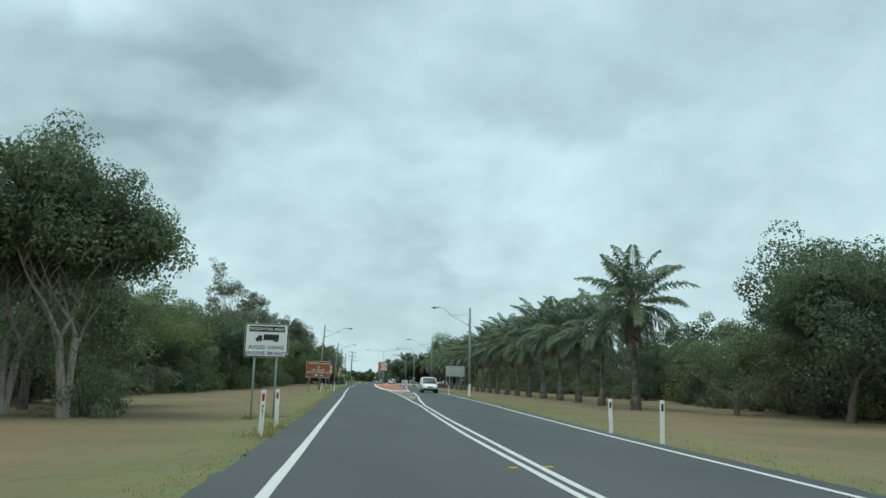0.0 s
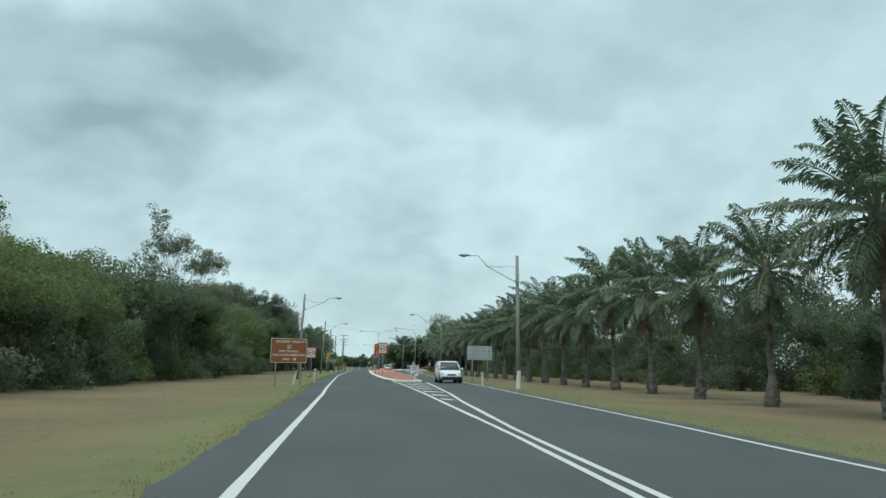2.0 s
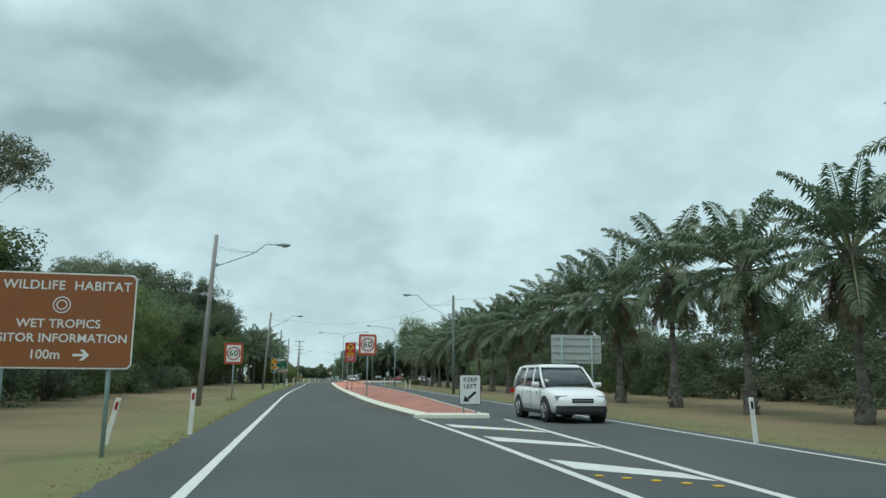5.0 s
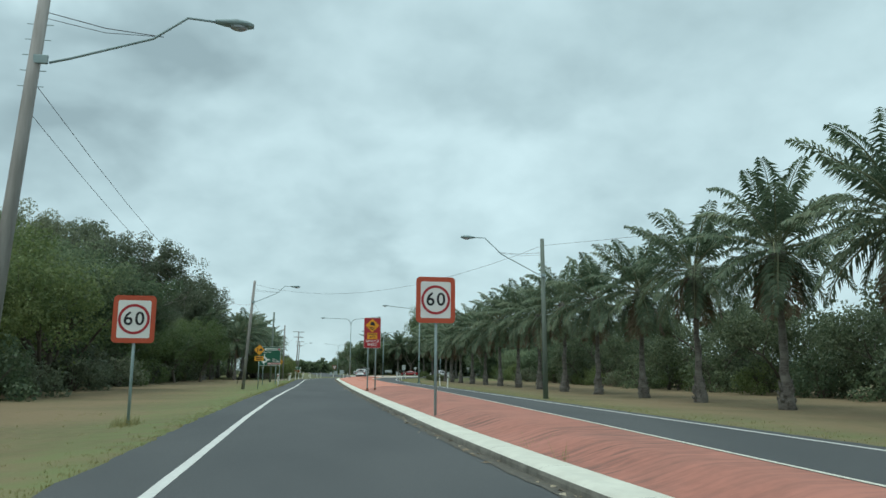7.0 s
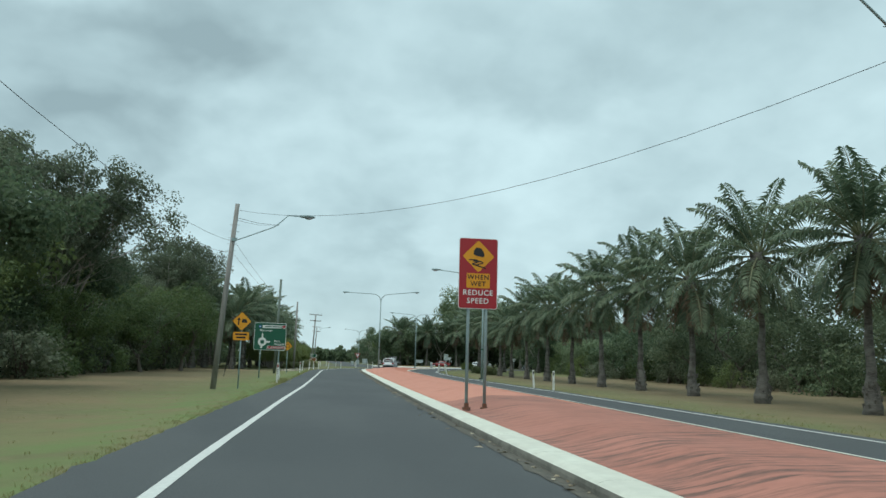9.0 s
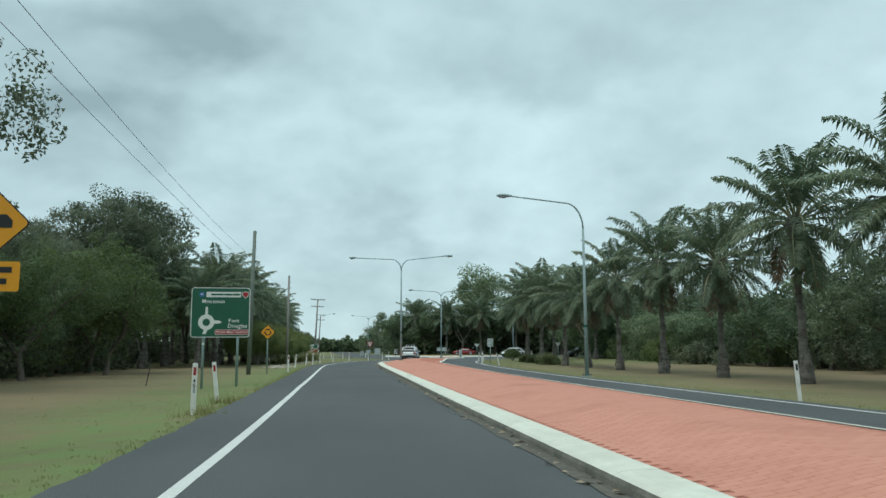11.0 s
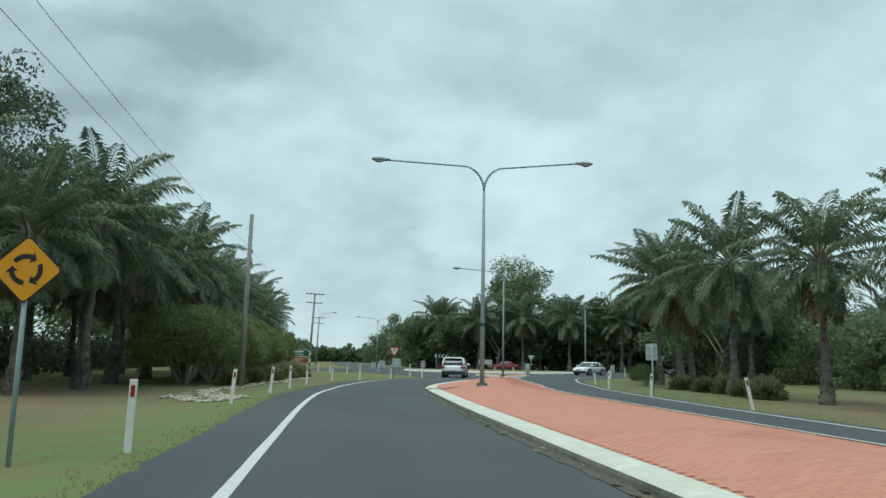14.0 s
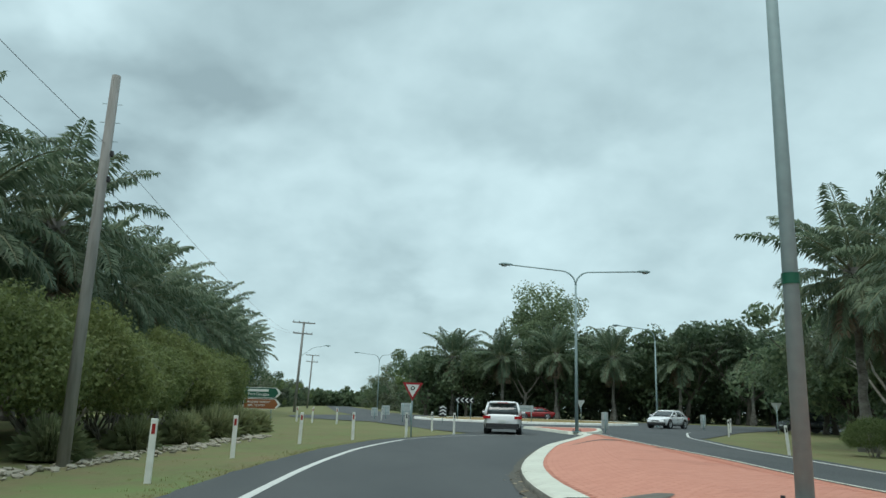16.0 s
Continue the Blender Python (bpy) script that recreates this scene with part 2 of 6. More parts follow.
# leaf green darkened: the shade beneath the trees is put into this colour
LEAF_SHADED = leaf_material("shaded_undergrowth_leaf", (0.050, 0.068, 0.042), (0.095, 0.118, 0.066))
LEAF_WOOD = leaf_material("wood_leaf", (0.078, 0.112, 0.066), (0.148, 0.190, 0.106))
LEAF_LIGHT = leaf_material("light_leaf", (0.095, 0.145, 0.056), (0.178, 0.232, 0.088))
LEAF_GREY = leaf_material("grey_leaf", (0.122, 0.155, 0.100), (0.208, 0.242, 0.155))
FROND = leaf_material("palm_leaflet", (0.092, 0.136, 0.084), (0.178, 0.238, 0.148), 0.16, 0.38)
FROND_DEAD = leaf_material("dead_frond", (0.13, 0.095, 0.055), (0.20, 0.155, 0.10), 0.15, 0.2)
RACHIS = material("palm_rachis", (0.17, 0.185, 0.10), 0.6)
TIMBER = material("weathered_timber_pole", (0.29, 0.285, 0.27), 0.9, second=(0.17, 0.165, 0.15), scale=9, amount=0.7, bump=0.4, bump_scale=18, stretch=(1, 1, 0.12))
TIMBER_GREEN = material("treated_timber_pole", (0.16, 0.20, 0.17), 0.9, second=(0.11, 0.135, 0.115), scale=9, amount=0.6, bump=0.4, bump_scale=18, stretch=(1, 1, 0.12))
# teal in the steel's colour cancels red light bounced off the pavers
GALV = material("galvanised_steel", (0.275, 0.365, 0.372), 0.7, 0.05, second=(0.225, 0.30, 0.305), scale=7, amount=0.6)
GALV_BACK = material("sign_back_metal", (0.50, 0.54, 0.53), 0.5, 0.25, second=(0.42, 0.45, 0.45), scale=4, amount=0.5, large=(0.36, 0.40, 0.37), large_scale=1.2, large_amount=0.4)
WHITE_PLATE = material("white_sheeting", (0.70, 0.72, 0.70), 0.45, second=(0.60, 0.62, 0.60), scale=3, amount=0.4)
BLACK_PRINT = material("black_print", (0.012, 0.013, 0.015), 0.5)
BROWN_PLATE = material("brown_sheeting", (0.26, 0.088, 0.026), 0.5, second=(0.20, 0.070, 0.025), scale=2, amount=0.4)
GREEN_PLATE = material("green_sheeting", (0.008, 0.098, 0.055), 0.45, second=(0.008, 0.08, 0.047), scale=2, amount=0.4)
YELLOW_PLATE = material("yellow_sheeting", (0.72, 0.31, 0.012), 0.45, second=(0.62, 0.26, 0.012), scale=2, amount=0.4)
RED_PLATE = material("red_sheeting", (0.36, 0.018, 0.026), 0.45, second=(0.30, 0.018, 0.024), scale=2, amount=0.4)
ORANGE_PLATE = material("faded_red_sheeting", (0.46, 0.075, 0.030), 0.5, second=(0.38, 0.06, 0.028), scale=3, amount=0.4)
POST_WHITE = material("white_post", (0.72, 0.73, 0.70), 0.6, second=(0.50, 0.51, 0.46), scale=6, amount=0.4)
REFLECTOR_RED = material("red_reflector", (0.30, 0.015, 0.015), 0.3)
CABLE = material("cable", (0.02, 0.02, 0.022), 0.6)
STONE = material("border_stone", (0.42, 0.375, 0.30), 0.9, second=(0.28, 0.26, 0.22), scale=5, amount=0.6, bump=0.5, bump_scale=20, rand=0.25)
CAR_WHITE = material("white_car_paint", (0.74, 0.76, 0.77), 0.25, 0.0, spec=0.6)
CAR_RED = material("red_car_paint", (0.25, 0.015, 0.015), 0.25, spec=0.6)
CAR_DARK = material("dark_car_paint", (0.03, 0.035, 0.04), 0.25, spec=0.6)
GLASS_DARK = material("tinted_window", (0.050, 0.064, 0.066), 0.06, spec=0.9, second=(0.02, 0.026, 0.028), scale=2.5, amount=0.8)
RUST = material("rusty_steel", (0.17, 0.075, 0.045), 0.85, second=(0.09, 0.05, 0.035), scale=20, amount=0.7)
RUBBER = material("tyre_rubber", (0.018, 0.018, 0.019), 0.85)
TRIM = material("black_plastic", (0.025, 0.026, 0.028), 0.6)
RIM = material("alloy_rim", (0.45, 0.46, 0.47), 0.35, 0.8)
TAIL = material("tail_lamp", (0.42, 0.012, 0.016), 0.2, spec=0.7)
HEADLAMP = material("head_lamp_glass", (0.33, 0.36, 0.38), 0.1, spec=0.9)
YELLOW_PAINT = material("yellow_marker", (0.55, 0.36, 0.02), 0.6)


# ---- mesh helpers ----
def mesh_object(name, bm, mat, parent=None, label="", smooth=False):
    me = bpy.data.meshes.new(name)
    bm.normal_update()
    bm.to_mesh(me)
    bm.free()
    me.materials.append(mat)
    if smooth:
        me.polygons.foreach_set("use_smooth", [True] * len(me.polygons))
    ob = new(name, me)
    if parent:
        ob.parent = parent
    if label:
        ob["label"] = label
    return ob


def part(name, bm, mat, parent, label="", smooth=False):
    return mesh_object(name, bm, mat, parent, label, smooth)


def raw_object(name, verts, faces, mat, parent=None):
    me = bpy.data.meshes.new(name)
    me.from_pydata(verts, [], faces)
    me.materials.append(mat)
    me.update()
    ob = new(name, me)
    if parent:
        ob.parent = parent
    return ob


def empty(name, m, label, category, group="", kind=""):
    ob = new(name)
    ob.empty_display_size = 0.2
    ob.matrix_world = m
    return tagged(ob, label, category, group, kind)


def box(bm, x0, x1, y0, y1, z0, z1, bevel=0.0):
    made = bmesh.ops.create_cube(bm, size=1.0, matrix=Matrix.LocRotScale(((x0 + x1) / 2, (y0 + y1) / 2, (z0 + z1) / 2), None, (x1 - x0, y1 - y0, z1 - z0)))
    if bevel:
        edges = list({e for v in made["verts"] for e in v.link_edges})
        bmesh.ops.bevel(bm, geom=edges, offset=bevel, segments=2, affect="EDGES", profile=0.5)
    return bm


def boxes(*args, bevel=0.0):
    bm = bmesh.new()
    for a in args:
        box(bm, *a, bevel=bevel)
    return bm


def tube(bm, points, radii, sides=8, cap=True):
    """A round bar along points; radii is one number or one for each point."""
    pts = [Vector(p) for p in points]
    if not hasattr(radii, "__len__"):
        radii = [radii] * len(pts)
    rings = []
    ref = None
    for i, p in enumerate(pts):
        way = (pts[min(i + 1, len(pts) - 1)] - pts[max(i - 1, 0)]).normalized()
        if ref is None:
            ref = way.orthogonal().normalized()
        ref = (ref - way * ref.dot(way)).normalized()
        side = way.cross(ref)
        rings.append([bm.verts.new(p + (ref * math.cos(a) + side * math.sin(a)) * radii[i]) for a in (2 * math.pi * k / sides for k in range(sides))])
    for a, b in zip(rings, rings[1:]):
        for k in range(sides):
            bm.faces.new((a[k], a[(k + 1) % sides], b[(k + 1) % sides], b[k]))
    if cap:
        bm.faces.new(rings[0][::-1])
        bm.faces.new(rings[-1])
    return bm


def rounded(w, h, r, n=5):
    """The outline of a rounded rectangle round the origin."""
    out = []
    for cx, cz, a0 in ((w / 2 - r, h / 2 - r, 0), (-w / 2 + r, h / 2 - r, 90), (-w / 2 + r, -h / 2 + r, 180), (w / 2 - r, -h / 2 + r, 270)):
        out += [(cx + r * math.cos(radians(a0 + 90 * k / n)), cz + r * math.sin(radians(a0 + 90 * k / n))) for k in range(n + 1)]
    return out


def slab(bm, outline, cx, cz, y_front, thick):
    """An upright plate with that outline; its front looks to -y."""
    front = [bm.verts.new((cx + x, y_front, cz + z)) for x, z in outline]
    back = [bm.verts.new((cx + x, y_front + thick, cz + z)) for x, z in outline]
    bm.faces.new(front)
    bm.faces.new(back[::-1])
    k = len(front)
    for i in range(k):
        bm.faces.new((front[i], back[i], back[(i + 1) % k], front[(i + 1) % k]))
    bmesh.ops.recalc_face_normals(bm, faces=bm.faces[:])
    return bm


def ring(bm, r0, r1, cx, cz, y, a0=0, a1=360, steps=36, thick=0.002):
    """A flat upright ring or arc."""
    full = abs(a1 - a0) >= 360
    rows = []
    for i in range(steps + (0 if full else 1)):
        a = radians(a0 + (a1 - a0) * i / steps)
        rows.append([bm.verts.new((cx + r * math.cos(a), y, cz + r * math.sin(a))) for r in (r0, r1)])
    pairs = list(zip(rows, rows[1:])) + ([(rows[-1], rows[0])] if full else [])
    for a, b in pairs:
        bm.faces.new((a[0], b[0], b[1], a[1]))
    return bm


def flat(points, y):
    """A flat upright shape from its outline (x, z)."""
    bm = bmesh.new()
    bm.faces.new([bm.verts.new((x, y, z)) for x, z in points])
    return bm


def writing(name, text, size, cx, cz, y, mat, parent, spread=1.0):
    """Raised lettering in the built-in font, centred, read from -y."""
    curve = bpy.data.curves.new(name, "FONT")
    curve.body, curve.size, curve.align_x, curve.align_y = text, size, "CENTER", "CENTER"
    curve.space_character, curve.extrude, curve.offset = spread, 0.001, size * 0.012
    curve.resolution_u = 3
    holder = bpy.data.objects.new(name + "_curve", curve)
    scene.collection.objects.link(holder)
    deps = bpy.context.evaluated_depsgraph_get()
    me = bpy.data.meshes.new_from_object(holder.evaluated_get(deps))
    bpy.data.objects.remove(holder)
    bpy.data.curves.remove(curve)
    me.transform(Matrix.Translation((cx, y, cz)) @ Matrix.Rotation(radians(90), 4, "X"))
    me.materials.clear()
    me.materials.append(mat)
    spans = []
    for lo, hi in sorted((min(me.vertices[i].co.x for i in q.vertices), max(me.vertices[i].co.x for i in q.vertices)) for q in me.polygons):
        if spans and lo <= spans[-1][1] + 1e-4:
            spans[-1][1] = max(spans[-1][1], hi)
        else:
            spans.append([lo, hi])
    gaps = sorted(((b[0] - a[1], (a[1] + b[0]) / 2) for a, b in zip(spans, spans[1:])), reverse=True)
    cuts = [-1e3] + sorted(g[1] for g in gaps[:len(text.split()) - 1]) + [1e3]
    for lo, hi in zip(cuts, cuts[1:]):
        bm = bmesh.new()
        bm.from_mesh(me)
        bmesh.ops.delete(bm, geom=[v for v in bm.verts if not lo <= v.co.x < hi], context="VERTS")
        word = bpy.data.meshes.new(name)
        bm.to_mesh(word); bm.free()
        if not word.materials:
            word.materials.append(mat)
        ob = new(name, word)
        ob.parent = parent
    bpy.data.meshes.remove(me)
    return ob


def interp(table, v):
    xs, ys = zip(*table)
    return float(np.interp(v, xs, ys))


# ---- plan of the road: x of each line for y ----
EDGE_LEFT = [(-60, -0.95), (0, -1.0), (15, -1.02), (45, -1.16), (61, -1.22), (70, -1.36), (98, -1.54), (112, -1.64), (125, -1.6), (140, -1.36), (151, -1.1), (160, -0.99), (167, -0.94), (172, -0.86), (185, -0.76), (196, -0.67), (201, -0.54), (205, -0.35), (209, 0.1), (214, 0.75), (220, 1.85), (226, 3.6), (231, 6.2), (236, 8.8)]
EDGE_RIGHT = [(-60, 5.2), (0, 5.75), (12, 6.15), (21, 6.4), (39, 7.25), (44, 7.6), (60, 8.2), (74, 8.75), (96, 9.55), (106, 9.8), (130, 10.4), (150, 10.85), (172, 10.95), (185, 11.3), (198, 12.2), (206, 13.0), (213, 13.9), (225, 16.5), (236, 19.8), (245, 24.0), (252, 29.0)]
BARRIER_LEFT = [(-60, 2.5), (0, 2.54), (20, 2.6), (28, 2.78), (42, 3.17), (50, 3.27), (63, 3.48), (80, 3.55), (86, 3.42), (90, 3.3)]
BARRIER_RIGHT = [(-60, 2.72), (0, 2.76), (13, 2.80), (20, 2.92), (28, 3.05), (42, 3.44), (55, 4.15), (63, 4.72), (90, 6.15)]
MEDIAN_LEFT = [(85.5, 3.5), (92, 3.08), (98, 2.82), (105, 2.68), (118, 2.66), (128, 2.68), (138, 2.73), (147, 2.83), (160, 3.0), (174, 3.24), (188, 3.46), (196, 3.6), (203, 3.88), (206, 3.98), (208.7, 4.12), (211, 4.48), (213.5, 5.08), (216.4, 6.0), (222, 7.95), (228, 10.75), (234.5, 13.65)]
MEDIAN_RIGHT = [(85.5, 5.55), (91, 5.8), (97, 6.1), (107, 6.7), (121, 7.35), (128, 7.6), (140, 8.0), (168, 8.2), (178, 8.45), (195, 9.1), (205, 9.5), (212, 10.5), (216, 11.4), (224, 12.6), (234.5, 14.5)]


# ---- ground and road ----
def shoulder(y):
    return interp([(-60, 0.8), (30, 0.85), (90, 1.15), (200, 1.25), (225, 0.9), (236, 0.5)], y)


def ease(v):
    v = min(max(v, 0.0), 1.0)
    return v * v * (3 - 2 * v)


def ground_z(x, y):
    """Height of the grass: level beside the asphalt, falling gently away from it."""
    left, right = interp(EDGE_LEFT, y) - shoulder(y), interp(EDGE_RIGHT, y) + 0.5
    fade = 1 - ease((y - 205) / 30)
    if x < left:
        return -0.03 - (0.15 * ease((left - x) / 3)) * fade + 0.03 * noise.noise((x * 0.25, y * 0.25, 0)) * ease((left - x) / 2)
    if x > right:
        return -0.03 - (0.22 * ease((x - right) / 9)) * fade + 0.03 * noise.noise((x * 0.25, y * 0.25, 0)) * ease((x - right) / 2)
    return -0.07


def build_ground():
    xs = [-1400, -700, -300, -140, -90] + [-60 + 2.0 * k for k in range(20)] + [-20 + 0.5 * k for k in range(96)] + [28 + 2.0 * k for k in range(30)] + [90, 140, 300, 700, 1400]
    ys = [-1400, -500, -150] + [-60 + 2.0 * k for k in range(200)] + [342 + 20 * k for k in range(12)] + [700, 1400, 3000]
    verts = [(x, y, ground_z(x, y) if -70 < x < 90 and -70 < y < 340 else -0.08) for y in ys for x in xs]
    n = len(xs)
    faces = [(j * n + i, j * n + i + 1, (j + 1) * n + i + 1, (j + 1) * n + i) for j in range(len(ys) - 1) for i in range(n - 1)]
    ob = raw_object("ground", verts, faces, GRASS)
    ob.data.polygons.foreach_set("use_smooth", [True] * len(faces))
    att = ob.data.attributes.new("verge", "FLOAT", "POINT")
    share = []
    for x, y, z in verts:
        d = max(interp(EDGE_LEFT, y) - shoulder(y) - x, x - interp(EDGE_RIGHT, y) - 0.5, 0.0) if y < 212 else 3.2
        share.append(math.exp(-(d / interp([(60, 2.6), (130, 3.4), (150, 4.4)], y)) ** 2) * (interp([(20, 0.55), (110, 0.6), (150, 1.0)], y) if x < 3 or y > 205 else 0.45))
    att.data.foreach_set("value", share)
    return tagged(ob, "dry mown grass verge, brown with green patches", "ground", kind="structure")


build_ground()
ROUND = (20.0, 272.0)


def strip_mesh(name, left, right, y0, y1, step, z, mat, wobble=0.0, columns=1):
    verts, faces = [], []
    count = int(round((y1 - y0) / step))
    for k in range(count + 1):
        y = y0 + (y1 - y0) * k / count
        a, b = left(y), right(y)
        a -= wobble * (noise.noise((0, y * 1.7, 3)) + 0.6 * noise.noise((0, y * 0.4, 8)))
        b += wobble * (noise.noise((5, y * 1.7, 3)) + 0.6 * noise.noise((9, y * 0.4, 8)))
        verts += [(a + (b - a) * c / columns, y, z) for c in range(columns + 1)]
    w = columns + 1
    for k in range(count):
        faces += [(k * w + c, k * w + c + 1, (k + 1) * w + c + 1, (k + 1) * w + c) for c in range(columns)]
    return raw_object(name, verts, faces, mat)


road = tagged(strip_mesh("road", lambda y: interp(EDGE_LEFT, y) - shoulder(y), lambda y: interp(EDGE_RIGHT, y) + 0.5, -60, 236, 0.5, 0.0, ASPHALT, 0.12, 6), "grey asphalt highway, one lane each way", "road", kind="structure")


def disc(name, cx, cy, r0, r1, z, mat, a0=0, a1=360, steps=96):
    verts, faces = [], []
    for k in range(steps + 1):
        a = radians(a0 + (a1 - a0) * k / steps)
        verts += [(cx + r * math.cos(a), cy + r * math.sin(a), z) for r in (r0, r1)]
    faces = [(2 * k, 2 * k + 1, 2 * k + 3, 2 * k + 2) for k in range(steps)]
    return raw_object(name, verts, faces, mat)


tagged(disc("road", *ROUND, 8.0, 23.0, 0.004, ASPHALT), "asphalt carriageway round a roundabout", "road", kind="structure")
tagged(raw_object("road", [(8.0, 235.5, 0.002), (20.5, 235.5, 0.002), (30, 249, 0.002), (36, 256, 0.002), (10, 262, 0.002), (3.5, 258, 0.002), (5.5, 247, 0.002), (6.5, 240, 0.002)], [tuple(range(8))], ASPHALT), "asphalt approach to a roundabout", "road", kind="structure")
tagged(strip_mesh("road", lambda y: interp([(270, 5.0), (290, 3.5), (320, 1.5), (700, -4)], y), lambda y: interp([(270, 20), (290, 15), (320, 10), (700, 6)], y), 270, 700, 5, 0.006, ASPHALT), "asphalt highway leading on from the roundabout", "road", kind="structure")
tagged(raw_object("road", [(38, 262, 0.006), (200, 250, 0.006), (200, 260, 0.006), (38, 279, 0.006)], [(0, 1, 2, 3)], ASPHALT), "asphalt side road leaving the roundabout", "road", kind="structure")


# ---- painted lines ----
def line_mesh(table, y0, y1, width, label, wobble=0.01, z=0.006):
    ob = strip_mesh("road_marking", lambda y: interp_smooth(table, y) - width / 2, lambda y: interp_smooth(table, y) + width / 2, y0, y1, 1.0, z, LINE, wobble)
    return tagged(ob, label, "road marking", kind="structure")


def interp_smooth(table, v):
    """The table with its corners rounded off."""
    return sum(interp(table, v + d) for d in (-1.6, -0.8, 0, 0.8, 1.6)) / 5


line_mesh(EDGE_LEFT, -58, 226, 0.15, "solid white edge line on asphalt")
line_mesh(EDGE_RIGHT, -58, 246, 0.13, "solid white edge line on asphalt")
for table in (BARRIER_LEFT, BARRIER_RIGHT):
    line_mesh(table, -58, 46, 0.115, "solid white barrier line on asphalt")
    line_mesh(table, 46, 88, 0.155, "solid white barrier line beside oblique bars")
turn = [(3.6, 226.0), (4.9, 228.7), (6.4, 231.0), (8.4, 233.0), (10.5, 234.2)]
tagged(raw_object("road_marking", [(x, y - 0.07, 0.007) for x, y in turn] + [(x, y + 0.07, 0.007) for x, y in turn[::-1]], [tuple(range(10))], LINE), "solid white edge line bending to the roundabout", "road marking", kind="structure")

# oblique bars between the two barrier lines
bars = empty("chevron_marking", pose(0, 0, 0), "white oblique bars painted between barrier lines", "road marking", kind="structure")
for y in (56.35, 60.75, 65.5, 70.4, 75.2, 80.0, 84.3):
    a, b = interp(BARRIER_LEFT, y) + 0.24, interp(BARRIER_RIGHT, y) - 0.2
    slant = 1.05 * (b - a)
    raw_object("bar", [(a, y, 0.006), (b, y - slant, 0.006), (b - 0.08, y - slant + 0.9, 0.006), (a, y + 1.3, 0.006)], [(0, 1, 2, 3)], LINE, bars)
markers = [(2.35, 13.2), (2.95, 13.4)] + [(a + (b - a) * k / 4, y - 1.0 * (b - a) * k / 4) for y, a, b in ((59.9, 3.55, 4.15), (64.8, 3.68, 4.42), (74.4, 3.8, 4.9), (83.7, 4.1, 5.35)) for k in range(5)]


def road_stud(x, y):
    bm = boxes((x - 0.06, x + 0.06, y - 0.05, y + 0.05, 0.0, 0.018), bevel=0.006)
    return tagged(mesh_object("road_stud", bm, YELLOW_PAINT), "small yellow raised road marker on asphalt", "road stud", "road studs")


for x, y in markers:
    road_stud(x, y)


# ---- median with kerb ----
KERB_TOP = 0.15


def median_z(x, y):
    a, b = interp_smooth(MEDIAN_LEFT, y), interp_smooth(MEDIAN_RIGHT, y)
    rise = min(x - a, b - x)
    return KERB_TOP - 0.01 + 0.22 * ease((y - 88.9) / 4) * ease((rise - 0.4) / interp([(110, 1.0), (140, 1.7)], y))


median = empty("median", pose(0, 0, 0), "raised median paved in red with pale kerbs", "median", kind="structure")


def kerb_piece(side, y0, y1):
    """One kerb stone: battered face, rounded nose, flat pale top."""
    table = MEDIAN_LEFT if side < 0 else MEDIAN_RIGHT
    width = 0.48 if side < 0 else 0.24
    section = [(0.0, -0.02), (0.006, 0.06), (0.02, 0.105), (0.07, 0.13), (0.16, KERB_TOP), (width, KERB_TOP), (width, 0.02)]
    bm = bmesh.new()
    rows = []
    steps = 2
    for k in range(steps + 1):
        y = y0 + (y1 - y0) * k / steps
        x = interp_smooth(table, y)
        rows.append([bm.verts.new((x - side * dx, y, z)) for dx, z in section])
    for a, b in zip(rows, rows[1:]):
        for i in range(len(section) - 1):
            bm.faces.new((a[i], a[i + 1], b[i + 1], b[i]))
    bm.faces.new(rows[0]); bm.faces.new(rows[-1][::-1])
    bmesh.ops.recalc_face_normals(bm, faces=bm.faces[:])
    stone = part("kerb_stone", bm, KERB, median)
    # upright faces take the darker grey, the rest the pale paint
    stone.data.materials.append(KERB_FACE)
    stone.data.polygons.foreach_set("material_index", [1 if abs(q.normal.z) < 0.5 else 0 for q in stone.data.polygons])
    return stone


y = 89.06
while y < 233.5:
    if not 205.2 < y < 207.0:
        kerb_piece(-1, y, min(y + 2.394, 234.4))
    kerb_piece(1, y, min(y + 2.394, 234.4))
    y += 2.4
kerb_piece(-1, 207.4, 209.054)
# blunt front end and rounded far end
bm = bmesh.new()
for a, b in ((3.28, 4.08), (4.09, 4.90), (4.91, 5.70)):
    rows = [[bm.verts.new((x, 88.6 + d, z)) for d, z in ((0, -0.02), (0.02, 0.105), (0.07, 0.13), (0.14, KERB_TOP), (0.47, KERB_TOP), (0.47, 0.0))] for x in (a, b)]
    for i in range(5):
        bm.faces.new((rows[0][i], rows[0][i + 1], rows[1][i + 1], rows[1][i]))
    bm.faces.new(rows[0]); bm.faces.new(rows[1][::-1])
bmesh.ops.recalc_face_normals(bm, faces=bm.faces[:])
part("kerb_end", bm, KERB, median)
for cx, cy, r, a0, a1 in ((14.0, 234.2, 0.45, 0, 180),):
    bm = bmesh.new()
    prev = None
    for k in range(13):
        a = radians(a0 + (a1 - a0) * k / 12)
        row = [bm.verts.new((cx + (r - d) * math.cos(a), cy + (r - d) * math.sin(a), z)) for d, z in ((0, -0.02), (0.04, 0.12), (0.11, KERB_TOP), (r - 0.01, KERB_TOP))]
        if prev:
            for i in range(3):
                bm.faces.new((prev[i], prev[i + 1], row[i + 1], row[i]))
        prev = row
    bmesh.ops.recalc_face_normals(bm, faces=bm.faces[:])
    part("kerb_nose", bm, KERB, median)
